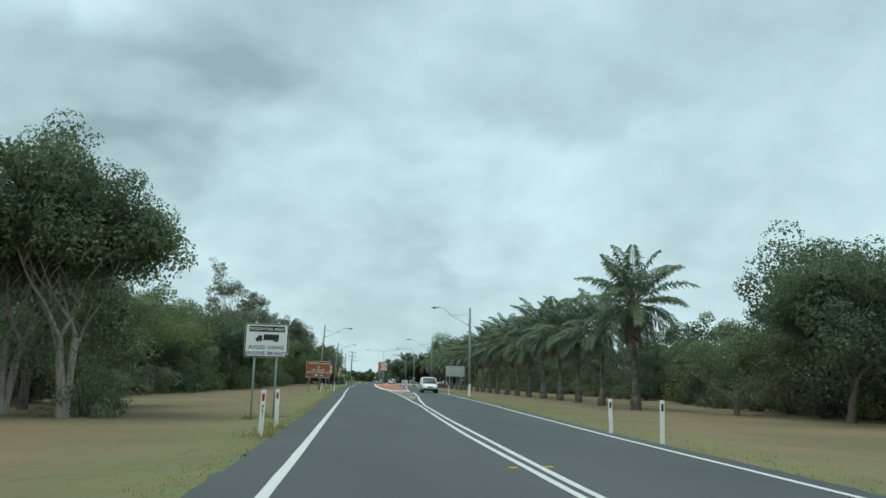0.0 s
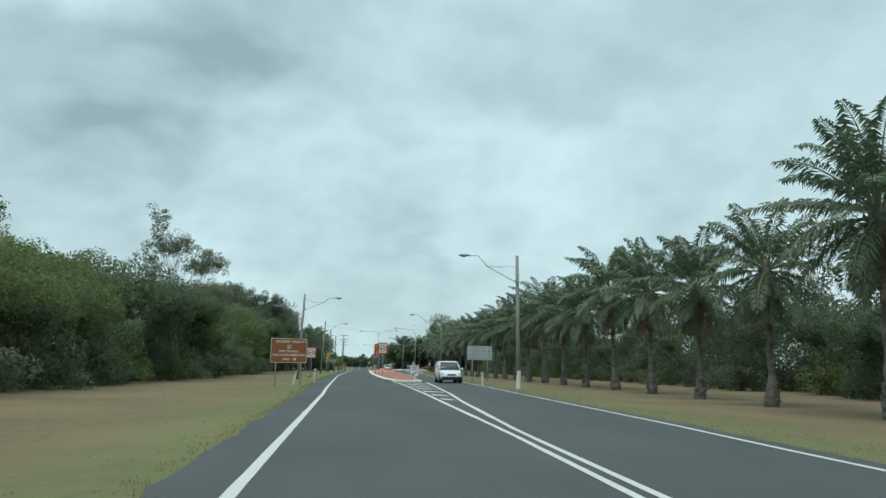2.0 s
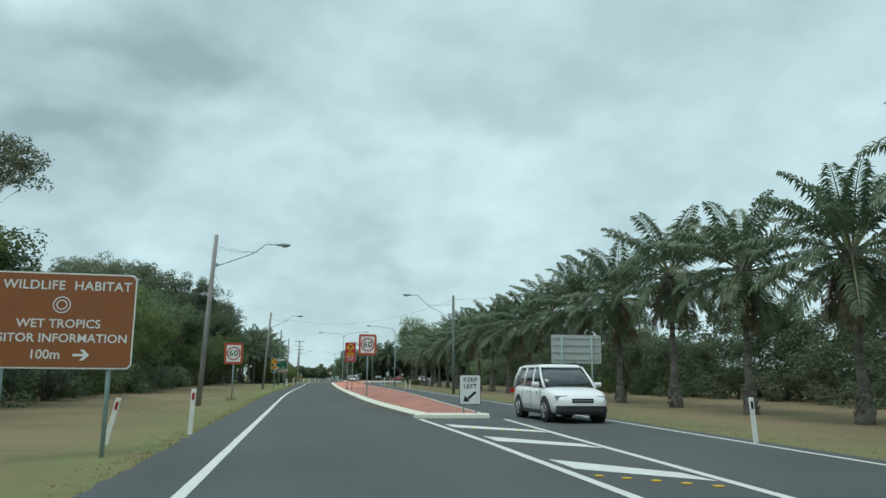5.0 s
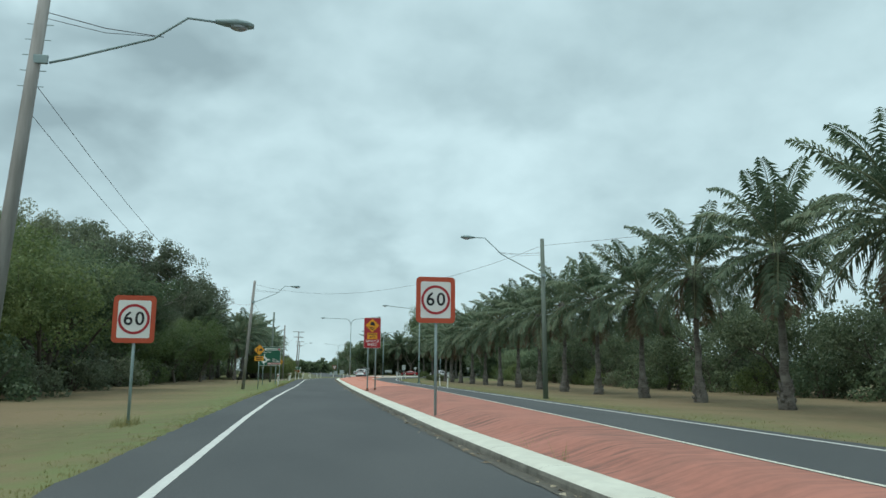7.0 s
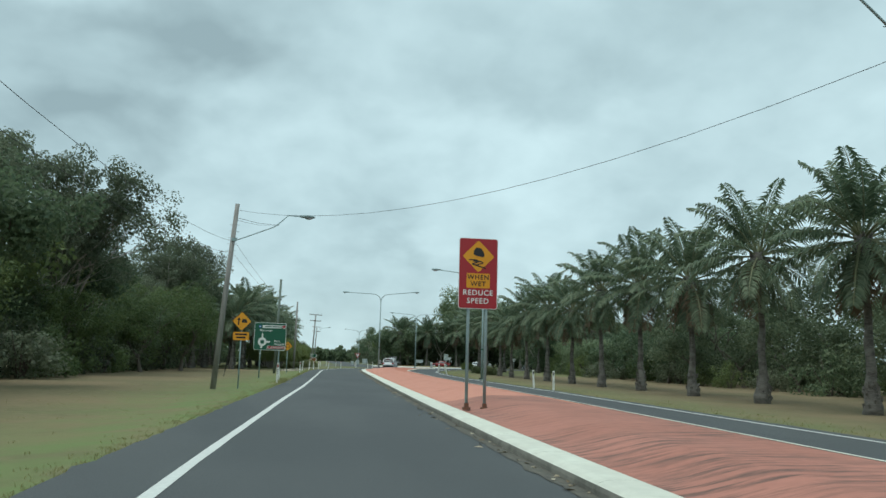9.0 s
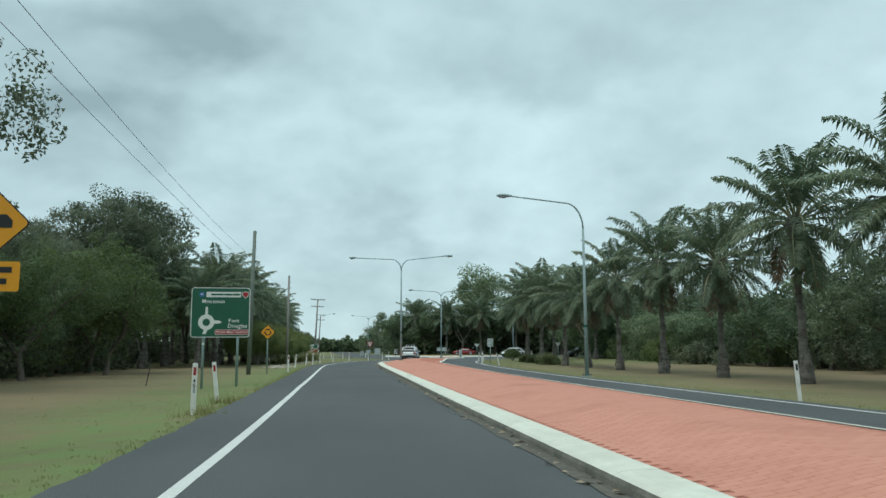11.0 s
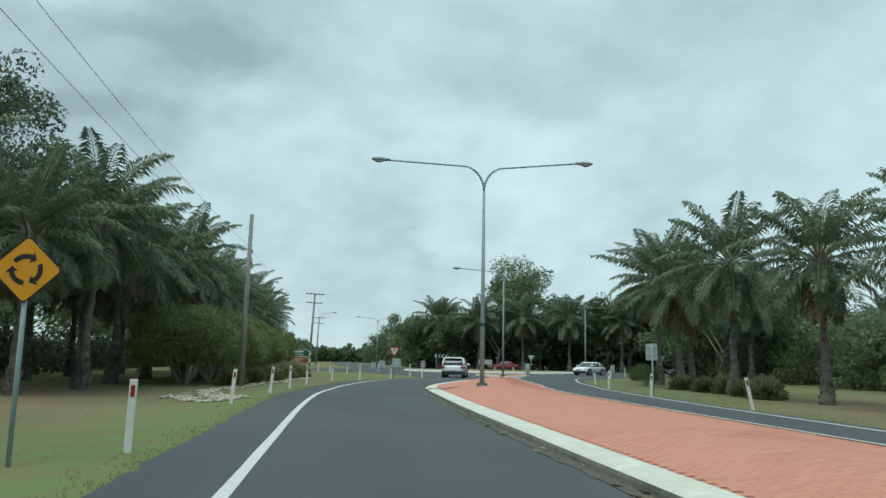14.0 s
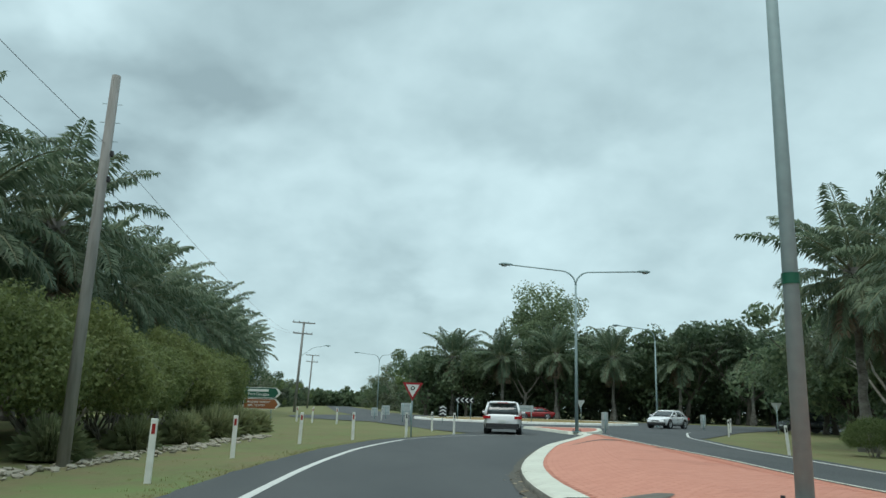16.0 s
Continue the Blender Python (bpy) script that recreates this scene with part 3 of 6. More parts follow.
# dirt in the gutter
ob = strip_mesh("gutter", lambda y: interp_smooth(MEDIAN_LEFT, y) - 0.20, lambda y: interp_smooth(MEDIAN_LEFT, y) + 0.02, 92, 232, 0.4, 0.008, GUTTER, 0.09)
ob.parent = median


def paving(y0, y1, mat, drop):
    verts, faces = [], []
    count, cols = int((y1 - y0) / 0.5), 36
    for k in range(count + 1):
        y = y0 + (y1 - y0) * k / count
        a, b = interp_smooth(MEDIAN_LEFT, y) + 0.47, interp_smooth(MEDIAN_RIGHT, y) - 0.23
        for c in range(cols + 1):
            x = a + (b - a) * c / cols
            verts.append((x, y, median_z(x, y) - drop))
    w = cols + 1
    faces = [(k * w + c, k * w + c + 1, (k + 1) * w + c + 1, (k + 1) * w + c) for k in range(count) for c in range(cols)]
    ob = raw_object("paving_bed", verts, faces, mat, median)
    ob.data.polygons.foreach_set("use_smooth", [True] * len(faces))
    return ob


paving(89, 137, PAVER_OLD, 0.0)
paving(137, 234, PAVER, 0.011)


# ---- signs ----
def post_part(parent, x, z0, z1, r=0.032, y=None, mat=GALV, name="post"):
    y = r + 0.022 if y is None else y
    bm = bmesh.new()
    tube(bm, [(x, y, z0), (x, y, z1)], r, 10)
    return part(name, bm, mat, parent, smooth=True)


def panel(parent, name, w, h, r, cx, cz, y, mat, thick=0.004, label=""):
    bm = bmesh.new()
    slab(bm, rounded(w, h, r), cx, cz, y, thick)
    return part(name, bm, mat, parent, label)


def shape(parent, name, points, y, mat, label=""):
    return part(name, flat(points, y), mat, parent, label)


def bar_rows(parent, cx, cz, y, w, h, mat, name="lettering_bar"):
    return part(name, boxes((cx - w / 2, cx + w / 2, y, y + 0.002, cz - h / 2, cz + h / 2)), mat, parent)


def engine_brake_sign(x, y):
    """Origin at the ground, plate centre at x."""
    g = ground_z(x, y)
    s = empty("road_sign", pose(x, y, g, 0, 0, 2), "white rectangular truck noise sign with black print on two steel posts", "road sign")
    cz, w, h = 2.475 - g, 1.43, 1.12
    plate = panel(s, "plate", w, h, 0.10, 0, cz, 0.0, WHITE_PLATE)
    panel(s, "border", w - 0.02, h - 0.02, 0.095, 0, cz, -0.004, BLACK_PRINT, 0.003)
    panel(s, "face", w - 0.09, h - 0.09, 0.07, 0, cz, -0.008, WHITE_PLATE, 0.003)
    panel(s, "header", 1.16, 0.19, 0.02, 0, cz + 0.38, -0.012, BLACK_PRINT, 0.003)
    writing("lettering", "RESIDENTIAL AREA", 0.128, 0, cz + 0.375, -0.017, WHITE_PLATE, s, 1.02)
    writing("lettering", "AVOID USING", 0.175, 0, cz - 0.235, -0.012, BLACK_PRINT, s, 1.05)
    writing("lettering", "ENGINE BRAKES", 0.175, 0, cz - 0.43, -0.012, BLACK_PRINT, s, 1.05)
    t = cz + 0.09
    shape(s, "truck_trailer", [(-0.10, t - 0.05), (0.40, t - 0.05), (0.40, t + 0.11), (-0.10, t + 0.11)], -0.012, BLACK_PRINT)
    shape(s, "truck_cab", [(-0.36, t - 0.08), (-0.15, t - 0.08), (-0.15, t + 0.07), (-0.27, t + 0.07), (-0.30, t), (-0.36, t - 0.01)], -0.012, BLACK_PRINT)
    shape(s, "truck_bed", [(-0.16, t - 0.08), (0.40, t - 0.08), (0.40, t - 0.053), (-0.16, t - 0.053)], -0.0125, BLACK_PRINT)
    for wx in (-0.30, -0.20, 0.27, 0.35):
        ring(bm := bmesh.new(), 0.001, 0.036, wx, t - 0.10, -0.013, steps=14)
        part("truck_wheel", bm, BLACK_PRINT, s)
    for px in (-0.36, 0.36):
        post_part(s, px, -0.3, cz + h / 2 + 0.08)
    for d in (-0.34, 0.30):
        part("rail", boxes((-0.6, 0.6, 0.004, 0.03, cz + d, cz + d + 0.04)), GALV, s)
    return s


def tourist_sign(x, y):
    g = ground_z(x, y)
    s = empty("tourist_sign", pose(x, y, g, 0, 0, 3), "brown tourist direction sign with white lettering on two posts", "road sign")
    cz, w, h = 2.17 - g, 2.36, 1.60
    panel(s, "plate", w, h, 0.10, 0, cz, 0.0, WHITE_PLATE)
    panel(s, "face", w - 0.05, h - 0.05, 0.09, 0, cz, -0.004, BROWN_PLATE, 0.003)
    writing("lettering", "WILDLIFE  HABITAT", 0.215, 0.1, cz + 0.58, -0.008, WHITE_PLATE, s, 1.05)
    for r in (0.14, 0.085):
        ring(bm := bmesh.new(), r - 0.018, r, 0.02, cz + 0.26, -0.008, steps=24)
        part("emblem", bm, WHITE_PLATE, s)
    writing("lettering", "WET TROPICS", 0.20, 0, cz - 0.06, -0.008, WHITE_PLATE, s, 1.02)
    writing("lettering", "VISITOR INFORMATION", 0.20, 0, cz - 0.30, -0.008, WHITE_PLATE, s, 1.02)
    writing("lettering", "100m", 0.215, -0.18, cz - 0.57, -0.008, WHITE_PLATE, s)
    a = cz - 0.57
    shape(s, "arrow", [(0.25, a - 0.02), (0.42, a - 0.02), (0.36, a - 0.09), (0.42, a - 0.09), (0.51, a), (0.42, a + 0.09), (0.36, a + 0.09), (0.42, a + 0.02), (0.25, a + 0.02)], -0.008, WHITE_PLATE)
    for px in (-0.82, 0.82):
        post_part(s, px, -0.4, cz + h / 2, 0.038)
    return s


def speed_sign(x, y, base, bottom, label):
    s = empty("speed_sign", pose(x, y, base), label, "speed sign", "60 speed signs")
    w, h = 1.04, 1.21
    cz = bottom - base + h / 2
    panel(s, "target_board", w, h, 0.11, 0, cz, 0.0, ORANGE_PLATE, 0.005, "faded red backing board")
    panel(s, "plate", 0.80, 0.96, 0.045, 0, cz, -0.004, WHITE_PLATE, 0.003)
    ring(bm := bmesh.new(), 0.32, 0.385, 0, cz, -0.008, steps=44)
    part("red_ring", bm, RED_PLATE, s)
    for dx, digit in ((-0.14, "6"), (0.14, "0")):
        writing("numeral", digit, 0.49, dx, cz, -0.008, BLACK_PRINT, s)
    post_part(s, 0.02, -0.3, cz + h / 2 - 0.05, 0.038)
    for d in (-0.34, 0.3):
        part("bracket", boxes((-0.3, 0.3, 0.006, 0.03, cz + d, cz + d + 0.04)), GALV, s)
    return s


def diamond(w):
    r = w * 0.06
    pts = []
    for a0 in (0, 90, 180, 270):
        c = (w / 2 - r * 1.414) * math.cos(radians(a0)), (w / 2 - r * 1.414) * math.sin(radians(a0))
        pts += [(c[0] + r * math.cos(radians(a0 + d)), c[1] + r * math.sin(radians(a0 + d))) for d in (-45, -15, 15, 45)]
    return pts


def wet_sign(x, y):
    base = KERB_TOP + 0.04
    s = empty("slippery_sign", pose(x, y, base), "red slippery road sign with yellow diamond on two steel posts", "road sign")
    w, h = 0.97, 1.74
    cz = 3.45 - base
    panel(s, "plate", w, h, 0.06, 0, cz, 0.0, WHITE_PLATE, 0.005)
    panel(s, "face", w - 0.03, h - 0.03, 0.05, 0, cz, -0.004, RED_PLATE, 0.003)
    dz = cz + 0.42
    slab(bm := bmesh.new(), diamond(0.80), 0, dz, -0.008, 0.003)
    part("diamond", bm, YELLOW_PLATE, s, "yellow warning diamond")
    shape(s, "car_symbol", [(-0.13, dz + 0.06), (-0.08, dz + 0.02), (0.12, dz - 0.02), (0.15, dz + 0.03), (0.12, dz + 0.12), (0.06, dz + 0.20), (-0.06, dz + 0.22), (-0.12, dz + 0.14)], -0.012, BLACK_PRINT)
    for k, (sx, sz) in enumerate(((-0.04, -0.02), (0.06, -0.05))):
        pts = [(-0.20, -0.07), (-0.02, -0.07), (0.06, -0.11), (-0.12, -0.17), (0.12, -0.24)]
        up = [(sx + px, dz + sz + pz + 0.014) for px, pz in pts]
        lo = [(sx + px, dz + sz + pz - 0.014) for px, pz in pts]
        bm = bmesh.new()
        u, l = [bm.verts.new((a, -0.012 - 0.0005 * k, b)) for a, b in up], [bm.verts.new((a, -0.012 - 0.0005 * k, b)) for a, b in lo]
        for i in range(4):
            bm.faces.new((u[i], u[i + 1], l[i + 1], l[i]))
        part("skid_mark", bm, BLACK_PRINT, s)
    panel(s, "yellow_plate", 0.58, 0.36, 0.03, 0, cz - 0.18, -0.008, YELLOW_PLATE, 0.003)
    writing("lettering", "WHEN", 0.165, 0, cz - 0.10, -0.012, BLACK_PRINT, s, 1.15)
    writing("lettering", "WET", 0.165, 0, cz - 0.26, -0.012, BLACK_PRINT, s, 1.15)
    writing("lettering", "REDUCE", 0.185, 0, cz - 0.48, -0.008, WHITE_PLATE, s, 1.12)
    writing("lettering", "SPEED", 0.185, 0, cz - 0.68, -0.008, WHITE_PLATE, s, 1.12)
    for px in (-0.22, 0.22):
        p = post_part(s, px, 0.0, cz + h / 2 - 0.1, 0.04)
        part("footing", boxes((px - 0.09, px + 0.09, -0.05, 0.12, -0.02, 0.05), (px - 0.05, px + 0.05, -0.01, 0.08, 0.05, 0.14), bevel=0.01), RUST, p, "rusty brown bolted foot")
    return s


def direction_sign(x, y):
    g = ground_z(x, y)
    s = empty("direction_sign", pose(x, y, g, 0, 0, 2), "green roundabout direction sign with white border on two posts", "road sign")
    w, h = 2.20, 1.92
    cz = 2.73 - g
    panel(s, "plate", w, h, 0.12, 0, cz, 0.0, WHITE_PLATE, 0.006)
    panel(s, "face", w - 0.06, h - 0.06, 0.10, 0, cz, -0.004, GREEN_PLATE, 0.003)
    panel(s, "name_strip", 1.30, 0.21, 0.015, 0.10, cz + 0.69, -0.008, WHITE_PLATE, 0.003)
    for dx, bw in ((-0.22, 0.46), (0.24, 0.30), (0.58, 0.26)):
        bar_rows(s, 0.06 + 0.9 * dx, cz + 0.69, -0.012, bw, 0.07, GREEN_PLATE)
    ring(bm := bmesh.new(), 0.001, 0.10, -0.72, cz + 0.69, -0.008, steps=20)
    part("route_shield", bm, material("blue_sheeting", (0.02, 0.12, 0.35), 0.45), s, "round blue route badge")
    writing("numeral", "44", 0.12, -0.72, cz + 0.69, -0.012, WHITE_PLATE, s)
    slab(bm := bmesh.new(), [(-0.10, 0.1), (0.10, 0.1), (0.11, -0.02), (0.0, -0.13), (-0.11, -0.02)][::-1], 0.92, cz + 0.69, -0.008, 0.003)
    part("route_badge", bm, RED_PLATE, s, "small red shield badge")
    slab(bm := bmesh.new(), [(-0.12, 0.115), (0.12, 0.115), (0.13, -0.03), (0.0, -0.15), (-0.13, -0.03)][::-1], 0.92, cz + 0.69, -0.0065, 0.002)
    part("badge_border", bm, WHITE_PLATE, s)
    writing("lettering", "Mossman", 0.21, -0.28, cz + 0.42, -0.008, WHITE_PLATE, s, 1.08)
    writing("lettering", "Port", 0.21, 0.50, cz - 0.32, -0.008, WHITE_PLATE, s, 1.08)
    writing("lettering", "Douglas", 0.21, 0.64, cz - 0.52, -0.008, WHITE_PLATE, s, 1.08)
    panel(s, "brown_strip", 1.24, 0.20, 0.015, 0.43, cz - 0.76, -0.008, WHITE_PLATE, 0.003)
    panel(s, "strip_face", 1.21, 0.17, 0.012, 0.43, cz - 0.76, -0.012, RED_PLATE, 0.003)
    writing("lettering", "FOUR MILE BEACH", 0.135, 0.43, cz - 0.762, -0.016, WHITE_PLATE, s, 1.02)
    cx, rz = -0.52, cz - 0.38
    ring(bm := bmesh.new(), 0.14, 0.30, cx, rz, -0.008, steps=32)
    part("roundabout_diagram", bm, WHITE_PLATE, s)
    shape(s, "diagram_arm", [(cx - 0.055, rz + 0.25), (cx + 0.055, rz + 0.25), (cx + 0.045, rz + 0.56), (cx, rz + 0.62), (cx - 0.045, rz + 0.56)], -0.0085, WHITE_PLATE)
    shape(s, "diagram_arm", [(cx + 0.25, rz - 0.05), (cx + 0.48, rz - 0.05), (cx + 0.58, rz + 0.01), (cx + 0.48, rz + 0.07), (cx + 0.25, rz + 0.07)], -0.0085, WHITE_PLATE)
    shape(s, "diagram_arm", [(cx - 0.13, rz - 0.45), (cx, rz - 0.45), (cx + 0.06, rz - 0.24), (cx - 0.06, rz - 0.22)], -0.0085, WHITE_PLATE)
    for px in (-0.62, 0.66):
        post_part(s, px, -0.3, cz + h / 2 - 0.1, 0.05)
    bm = bmesh.new()
    tube(bm, [(-0.62, 0.072, cz - h / 2 - 0.28), (-0.62, 0.072, cz - h / 2 - 0.20)], 0.052, 10, False)
    part("pale_band", bm, POST_WHITE, s, "pale band round the post", True)
    for d in (-0.6, 0.0, 0.6):
        part("rail", boxes((-1.0, 1.0, 0.008, 0.03, cz + d, cz + d + 0.05)), GALV, s)
    return s


def warning_sign(x, y, top, size, kind_of, plate=False):
    g = ground_z(x, y)
    words = "yellow diamond roundabout warning sign on a steel post" if kind_of == "roundabout" else "yellow diamond warning sign with a plate below on a post"
    s = empty("warning_sign", pose(x, y, g, 0, 0, 2), words, "road sign")
    cz = top - g - size / 2
    slab(bm := bmesh.new(), diamond(size), 0, cz, 0.0, 0.004)
    part("plate", bm, BLACK_PRINT, s)
    slab(bm := bmesh.new(), diamond(size * 0.95), 0, cz, -0.004, 0.003)
    part("face", bm, YELLOW_PLATE, s)
    k = size / 0.85
    if kind_of == "roundabout":
        for a in (70, 190, 310):
            ring(bm := bmesh.new(), 0.135 * k, 0.195 * k, 0, cz, -0.008, a, a + 75, 12)
            tip = radians(a - 24)
            r0, r1, rm = 0.09 * k, 0.24 * k, 0.165 * k
            av = radians(a)
            bm.faces.new([bm.verts.new((r * math.cos(b), -0.0085, cz + r * math.sin(b))) for r, b in ((r0, av), (rm, tip), (r1, av))])
            part("ring_arrow", bm, BLACK_PRINT, s)
    else:
        shape(s, "arrow", [(-0.16 * k, cz - 0.16 * k), (-0.11 * k, cz - 0.16 * k), (-0.11 * k, cz + 0.06 * k), (-0.06 * k, cz + 0.06 * k), (-0.135 * k, cz + 0.17 * k), (-0.21 * k, cz + 0.06 * k), (-0.16 * k, cz + 0.06 * k)], -0.008, BLACK_PRINT)
        shape(s, "vehicle_symbol", [(0.0, cz - 0.06 * k), (0.22 * k, cz - 0.06 * k), (0.22 * k, cz + 0.03 * k), (0.15 * k, cz + 0.10 * k), (0.03 * k, cz + 0.10 * k), (0.0, cz + 0.03 * k)], -0.008, BLACK_PRINT)
    if plate:
        panel(s, "supplementary_plate", 0.68, 0.36, 0.03, 0, cz - size / 2 - 0.22, 0.0, YELLOW_PLATE)
        bar_rows(s, 0, cz - size / 2 - 0.14, -0.004, 0.5, 0.07, BLACK_PRINT)
        bar_rows(s, 0, cz - size / 2 - 0.28, -0.004, 0.4, 0.07, BLACK_PRINT)
    post_part(s, 0, -0.3, cz + size * 0.3, 0.032)
    return s


def sign_back(x, y, w, h, bottom, posts, label, rails=2, r=0.03, base=None):
    """A sign seen from behind."""
    g = ground_z(x, y) if base is None else base
    s = empty("sign_back", pose(x, y, g), label, "road sign")
    cz = bottom - g + h / 2
    panel(s, "plate", w, h, r, 0, cz, 0.0, GALV_BACK, 0.005)
    for k in range(rails):
        z = cz - h / 2 + h * (k + 0.5) / rails
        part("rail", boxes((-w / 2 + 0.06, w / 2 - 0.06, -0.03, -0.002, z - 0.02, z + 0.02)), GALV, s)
    for px in posts:
        post_part(s, px, -0.2, cz + h / 2 - 0.05, 0.04, -0.07)
    return s


engine_brake_sign(-3.165, 27.2)
tourist_sign(-4.2, 78.0)
speed_sign(-4.42, 109.8, -0.2, 1.94, "square 60 speed sign with faded red border on grass verge")
speed_sign(3.24, 109.0, 0.2, 2.53, "square 60 speed sign with faded red border on the median")
wet_sign(3.5, 133.1)
direction_sign(-4.13, 169.7)
warning_sign(-3.72, 185.9, 2.78, 0.88, "roundabout")
warning_sign(-3.85, 149.3, 3.25, 0.86, "arrow", True)
sign_back(12.0, 97.8, 2.40, 1.30, 1.96, (-0.72, 0.72), "bare grey back of a large road sign on two posts", 4, 0.06)


def keep_left_marker(x, y):
    s = empty("keep_left_sign", pose(x, y, KERB_TOP + 0.01), "white traffic board with black arrow on the median nose", "road sign")
    cz = 0.74
    panel(s, "plate", 0.70, 0.94, 0.05, 0, cz, 0.0, BLACK_PRINT)
    panel(s, "face", 0.67, 0.91, 0.045, 0, cz, -0.004, WHITE_PLATE, 0.003)
    writing("lettering", "KEEP", 0.20, 0, cz + 0.31, -0.008, BLACK_PRINT, s, 1.08)
    writing("lettering", "LEFT", 0.20, 0, cz + 0.10, -0.008, BLACK_PRINT, s, 1.08)
    shape(s, "arrow_shaft", [(0.21, cz - 0.10), (0.16, cz - 0.04), (-0.10, cz - 0.26), (-0.05, cz - 0.32)], -0.008, BLACK_PRINT)
    shape(s, "arrow_head", [(-0.23, cz - 0.39), (-0.02, cz - 0.37), (-0.17, cz - 0.19)], -0.0085, BLACK_PRINT)
    for px in (-0.2, 0.2):
        post_part(s, px, 0, cz + 0.4, 0.024)
    return s


keep_left_marker(5.08, 88.72)


# ---- guide posts ----
def guide_post(x, y, lean=0.0, height=1.0, number="", colour=None, twist=0.0):
    colour = colour or (REFLECTOR_RED if x < 3 else BLACK_PRINT)
    p = empty("guide_post", pose(x, y, ground_z(x, y), 0, lean, twist), "white plastic roadside guide post with reflector", "guide post", "roadside guide posts")
    bm = bmesh.new()
    w = 0.055
    box(bm, -w, w, -0.018, 0.018, -0.1, height, bevel=0.012)
    part("body", bm, POST_WHITE, p)
    part("reflector", boxes((-0.028, 0.028, -0.022, -0.018, height - 0.24, height - 0.08)), colour, p, "reflector near the top")
    if number:
        for k, c in enumerate(number):
            writing("numeral", c, 0.11, 0, height - 0.36 - 0.10 * k, -0.021, BLACK_PRINT, p)
    return p


guide_post(-2.18, 19.16, 1, 1.02, "451")
guide_post(-2.15, 22.09, -1, 1.0)
guide_post(6.87, 18.52, 1, 1.0)
guide_post(6.84, 21.99, -1, 0.98)
guide_post(-2.7, 82.9, 2)
guide_post(-4.05, 81.0, 12, 0.95)
guide_post(9.1, 79.15, -4)
guide_post(-2.62, 156.0, 1, 1.05, "452", REFLECTOR_RED)
guide_post(-2.76, 160.2, -6, 1.02, "", REFLECTOR_RED)
guide_post(11.6, 153.4, 0); guide_post(11.55, 157.0, -3)
for x, y, lean in ((-2.54, 186.8, 1), (-2.72, 198.6, 5), (-2.15, 205.2, 5), (-1.72, 210.3, 1), (-1.2, 216.5, 1), (0.1, 223.0, 2), (1.9, 226.3, 0), (4.2, 229.6, 0), (6.4, 238.2, -1), (6.9, 233.9, 1), (1.4, 246.9, 0), (-0.2, 249.0, 2), (-1.3, 251.0, 0), (5.2, 262.0, 0)):
    guide_post(x, y, lean)
for x, y, lean in ((13.15, 205.6, 2), (14.5, 214.1, 1), (16.5, 221.8, -5), (24.5, 240.5, 0), (29.0, 248.5, 1), (12.95, 197.6, -11)):
    guide_post(x, y, lean)


def stake(x, y, top):
    s = empty("stake", pose(x, y, ground_z(x, y)), "thin dark steel stake leaning on the grass", "stake")
    bm = bmesh.new()
    tube(bm, [(0, 0, -0.1), top], [0.025, 0.022], 6)
    part("rod", bm, TRIM, s)
    return s


stake(-7.6, 173.2, (0.22, 0.0, 1.15))


# ---- poles and lamps ----
def lantern(parent, m, name="lantern"):
    """Cobra-head lantern: tapered housing with a lens under it; its spigot at the origin, the head along +x."""
    bm = bmesh.new()
    prev = None
    for x, w, z0, z1 in ((0.0, 0.05, -0.03, 0.05), (0.18, 0.09, -0.06, 0.08), (0.40, 0.14, -0.07, 0.11), (0.62, 0.13, -0.06, 0.09), (0.74, 0.07, -0.03, 0.05)):
        row = [bm.verts.new((x, w * math.cos(a), (z0 + z1) / 2 + (z1 - z0) / 2 * math.sin(a))) for a in (2 * math.pi * k / 10 for k in range(10))]
        if prev:
            for k in range(10):
                bm.faces.new((prev[k], prev[(k + 1) % 10], row[(k + 1) % 10], row[k]))
        else:
            bm.faces.new(row[::-1])
        prev = row
    bm.faces.new(prev)
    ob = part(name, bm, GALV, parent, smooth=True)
    ob.matrix_local = m
    bm = bmesh.new()
    bmesh.ops.create_uvsphere(bm, u_segments=12, v_segments=6, radius=0.12, matrix=Matrix.LocRotScale((0.45, 0, -0.05), None, (1.5, 0.9, 0.6)))
    part("lens", bm, HEADLAMP, ob, "clear lamp lens", True)
    return ob


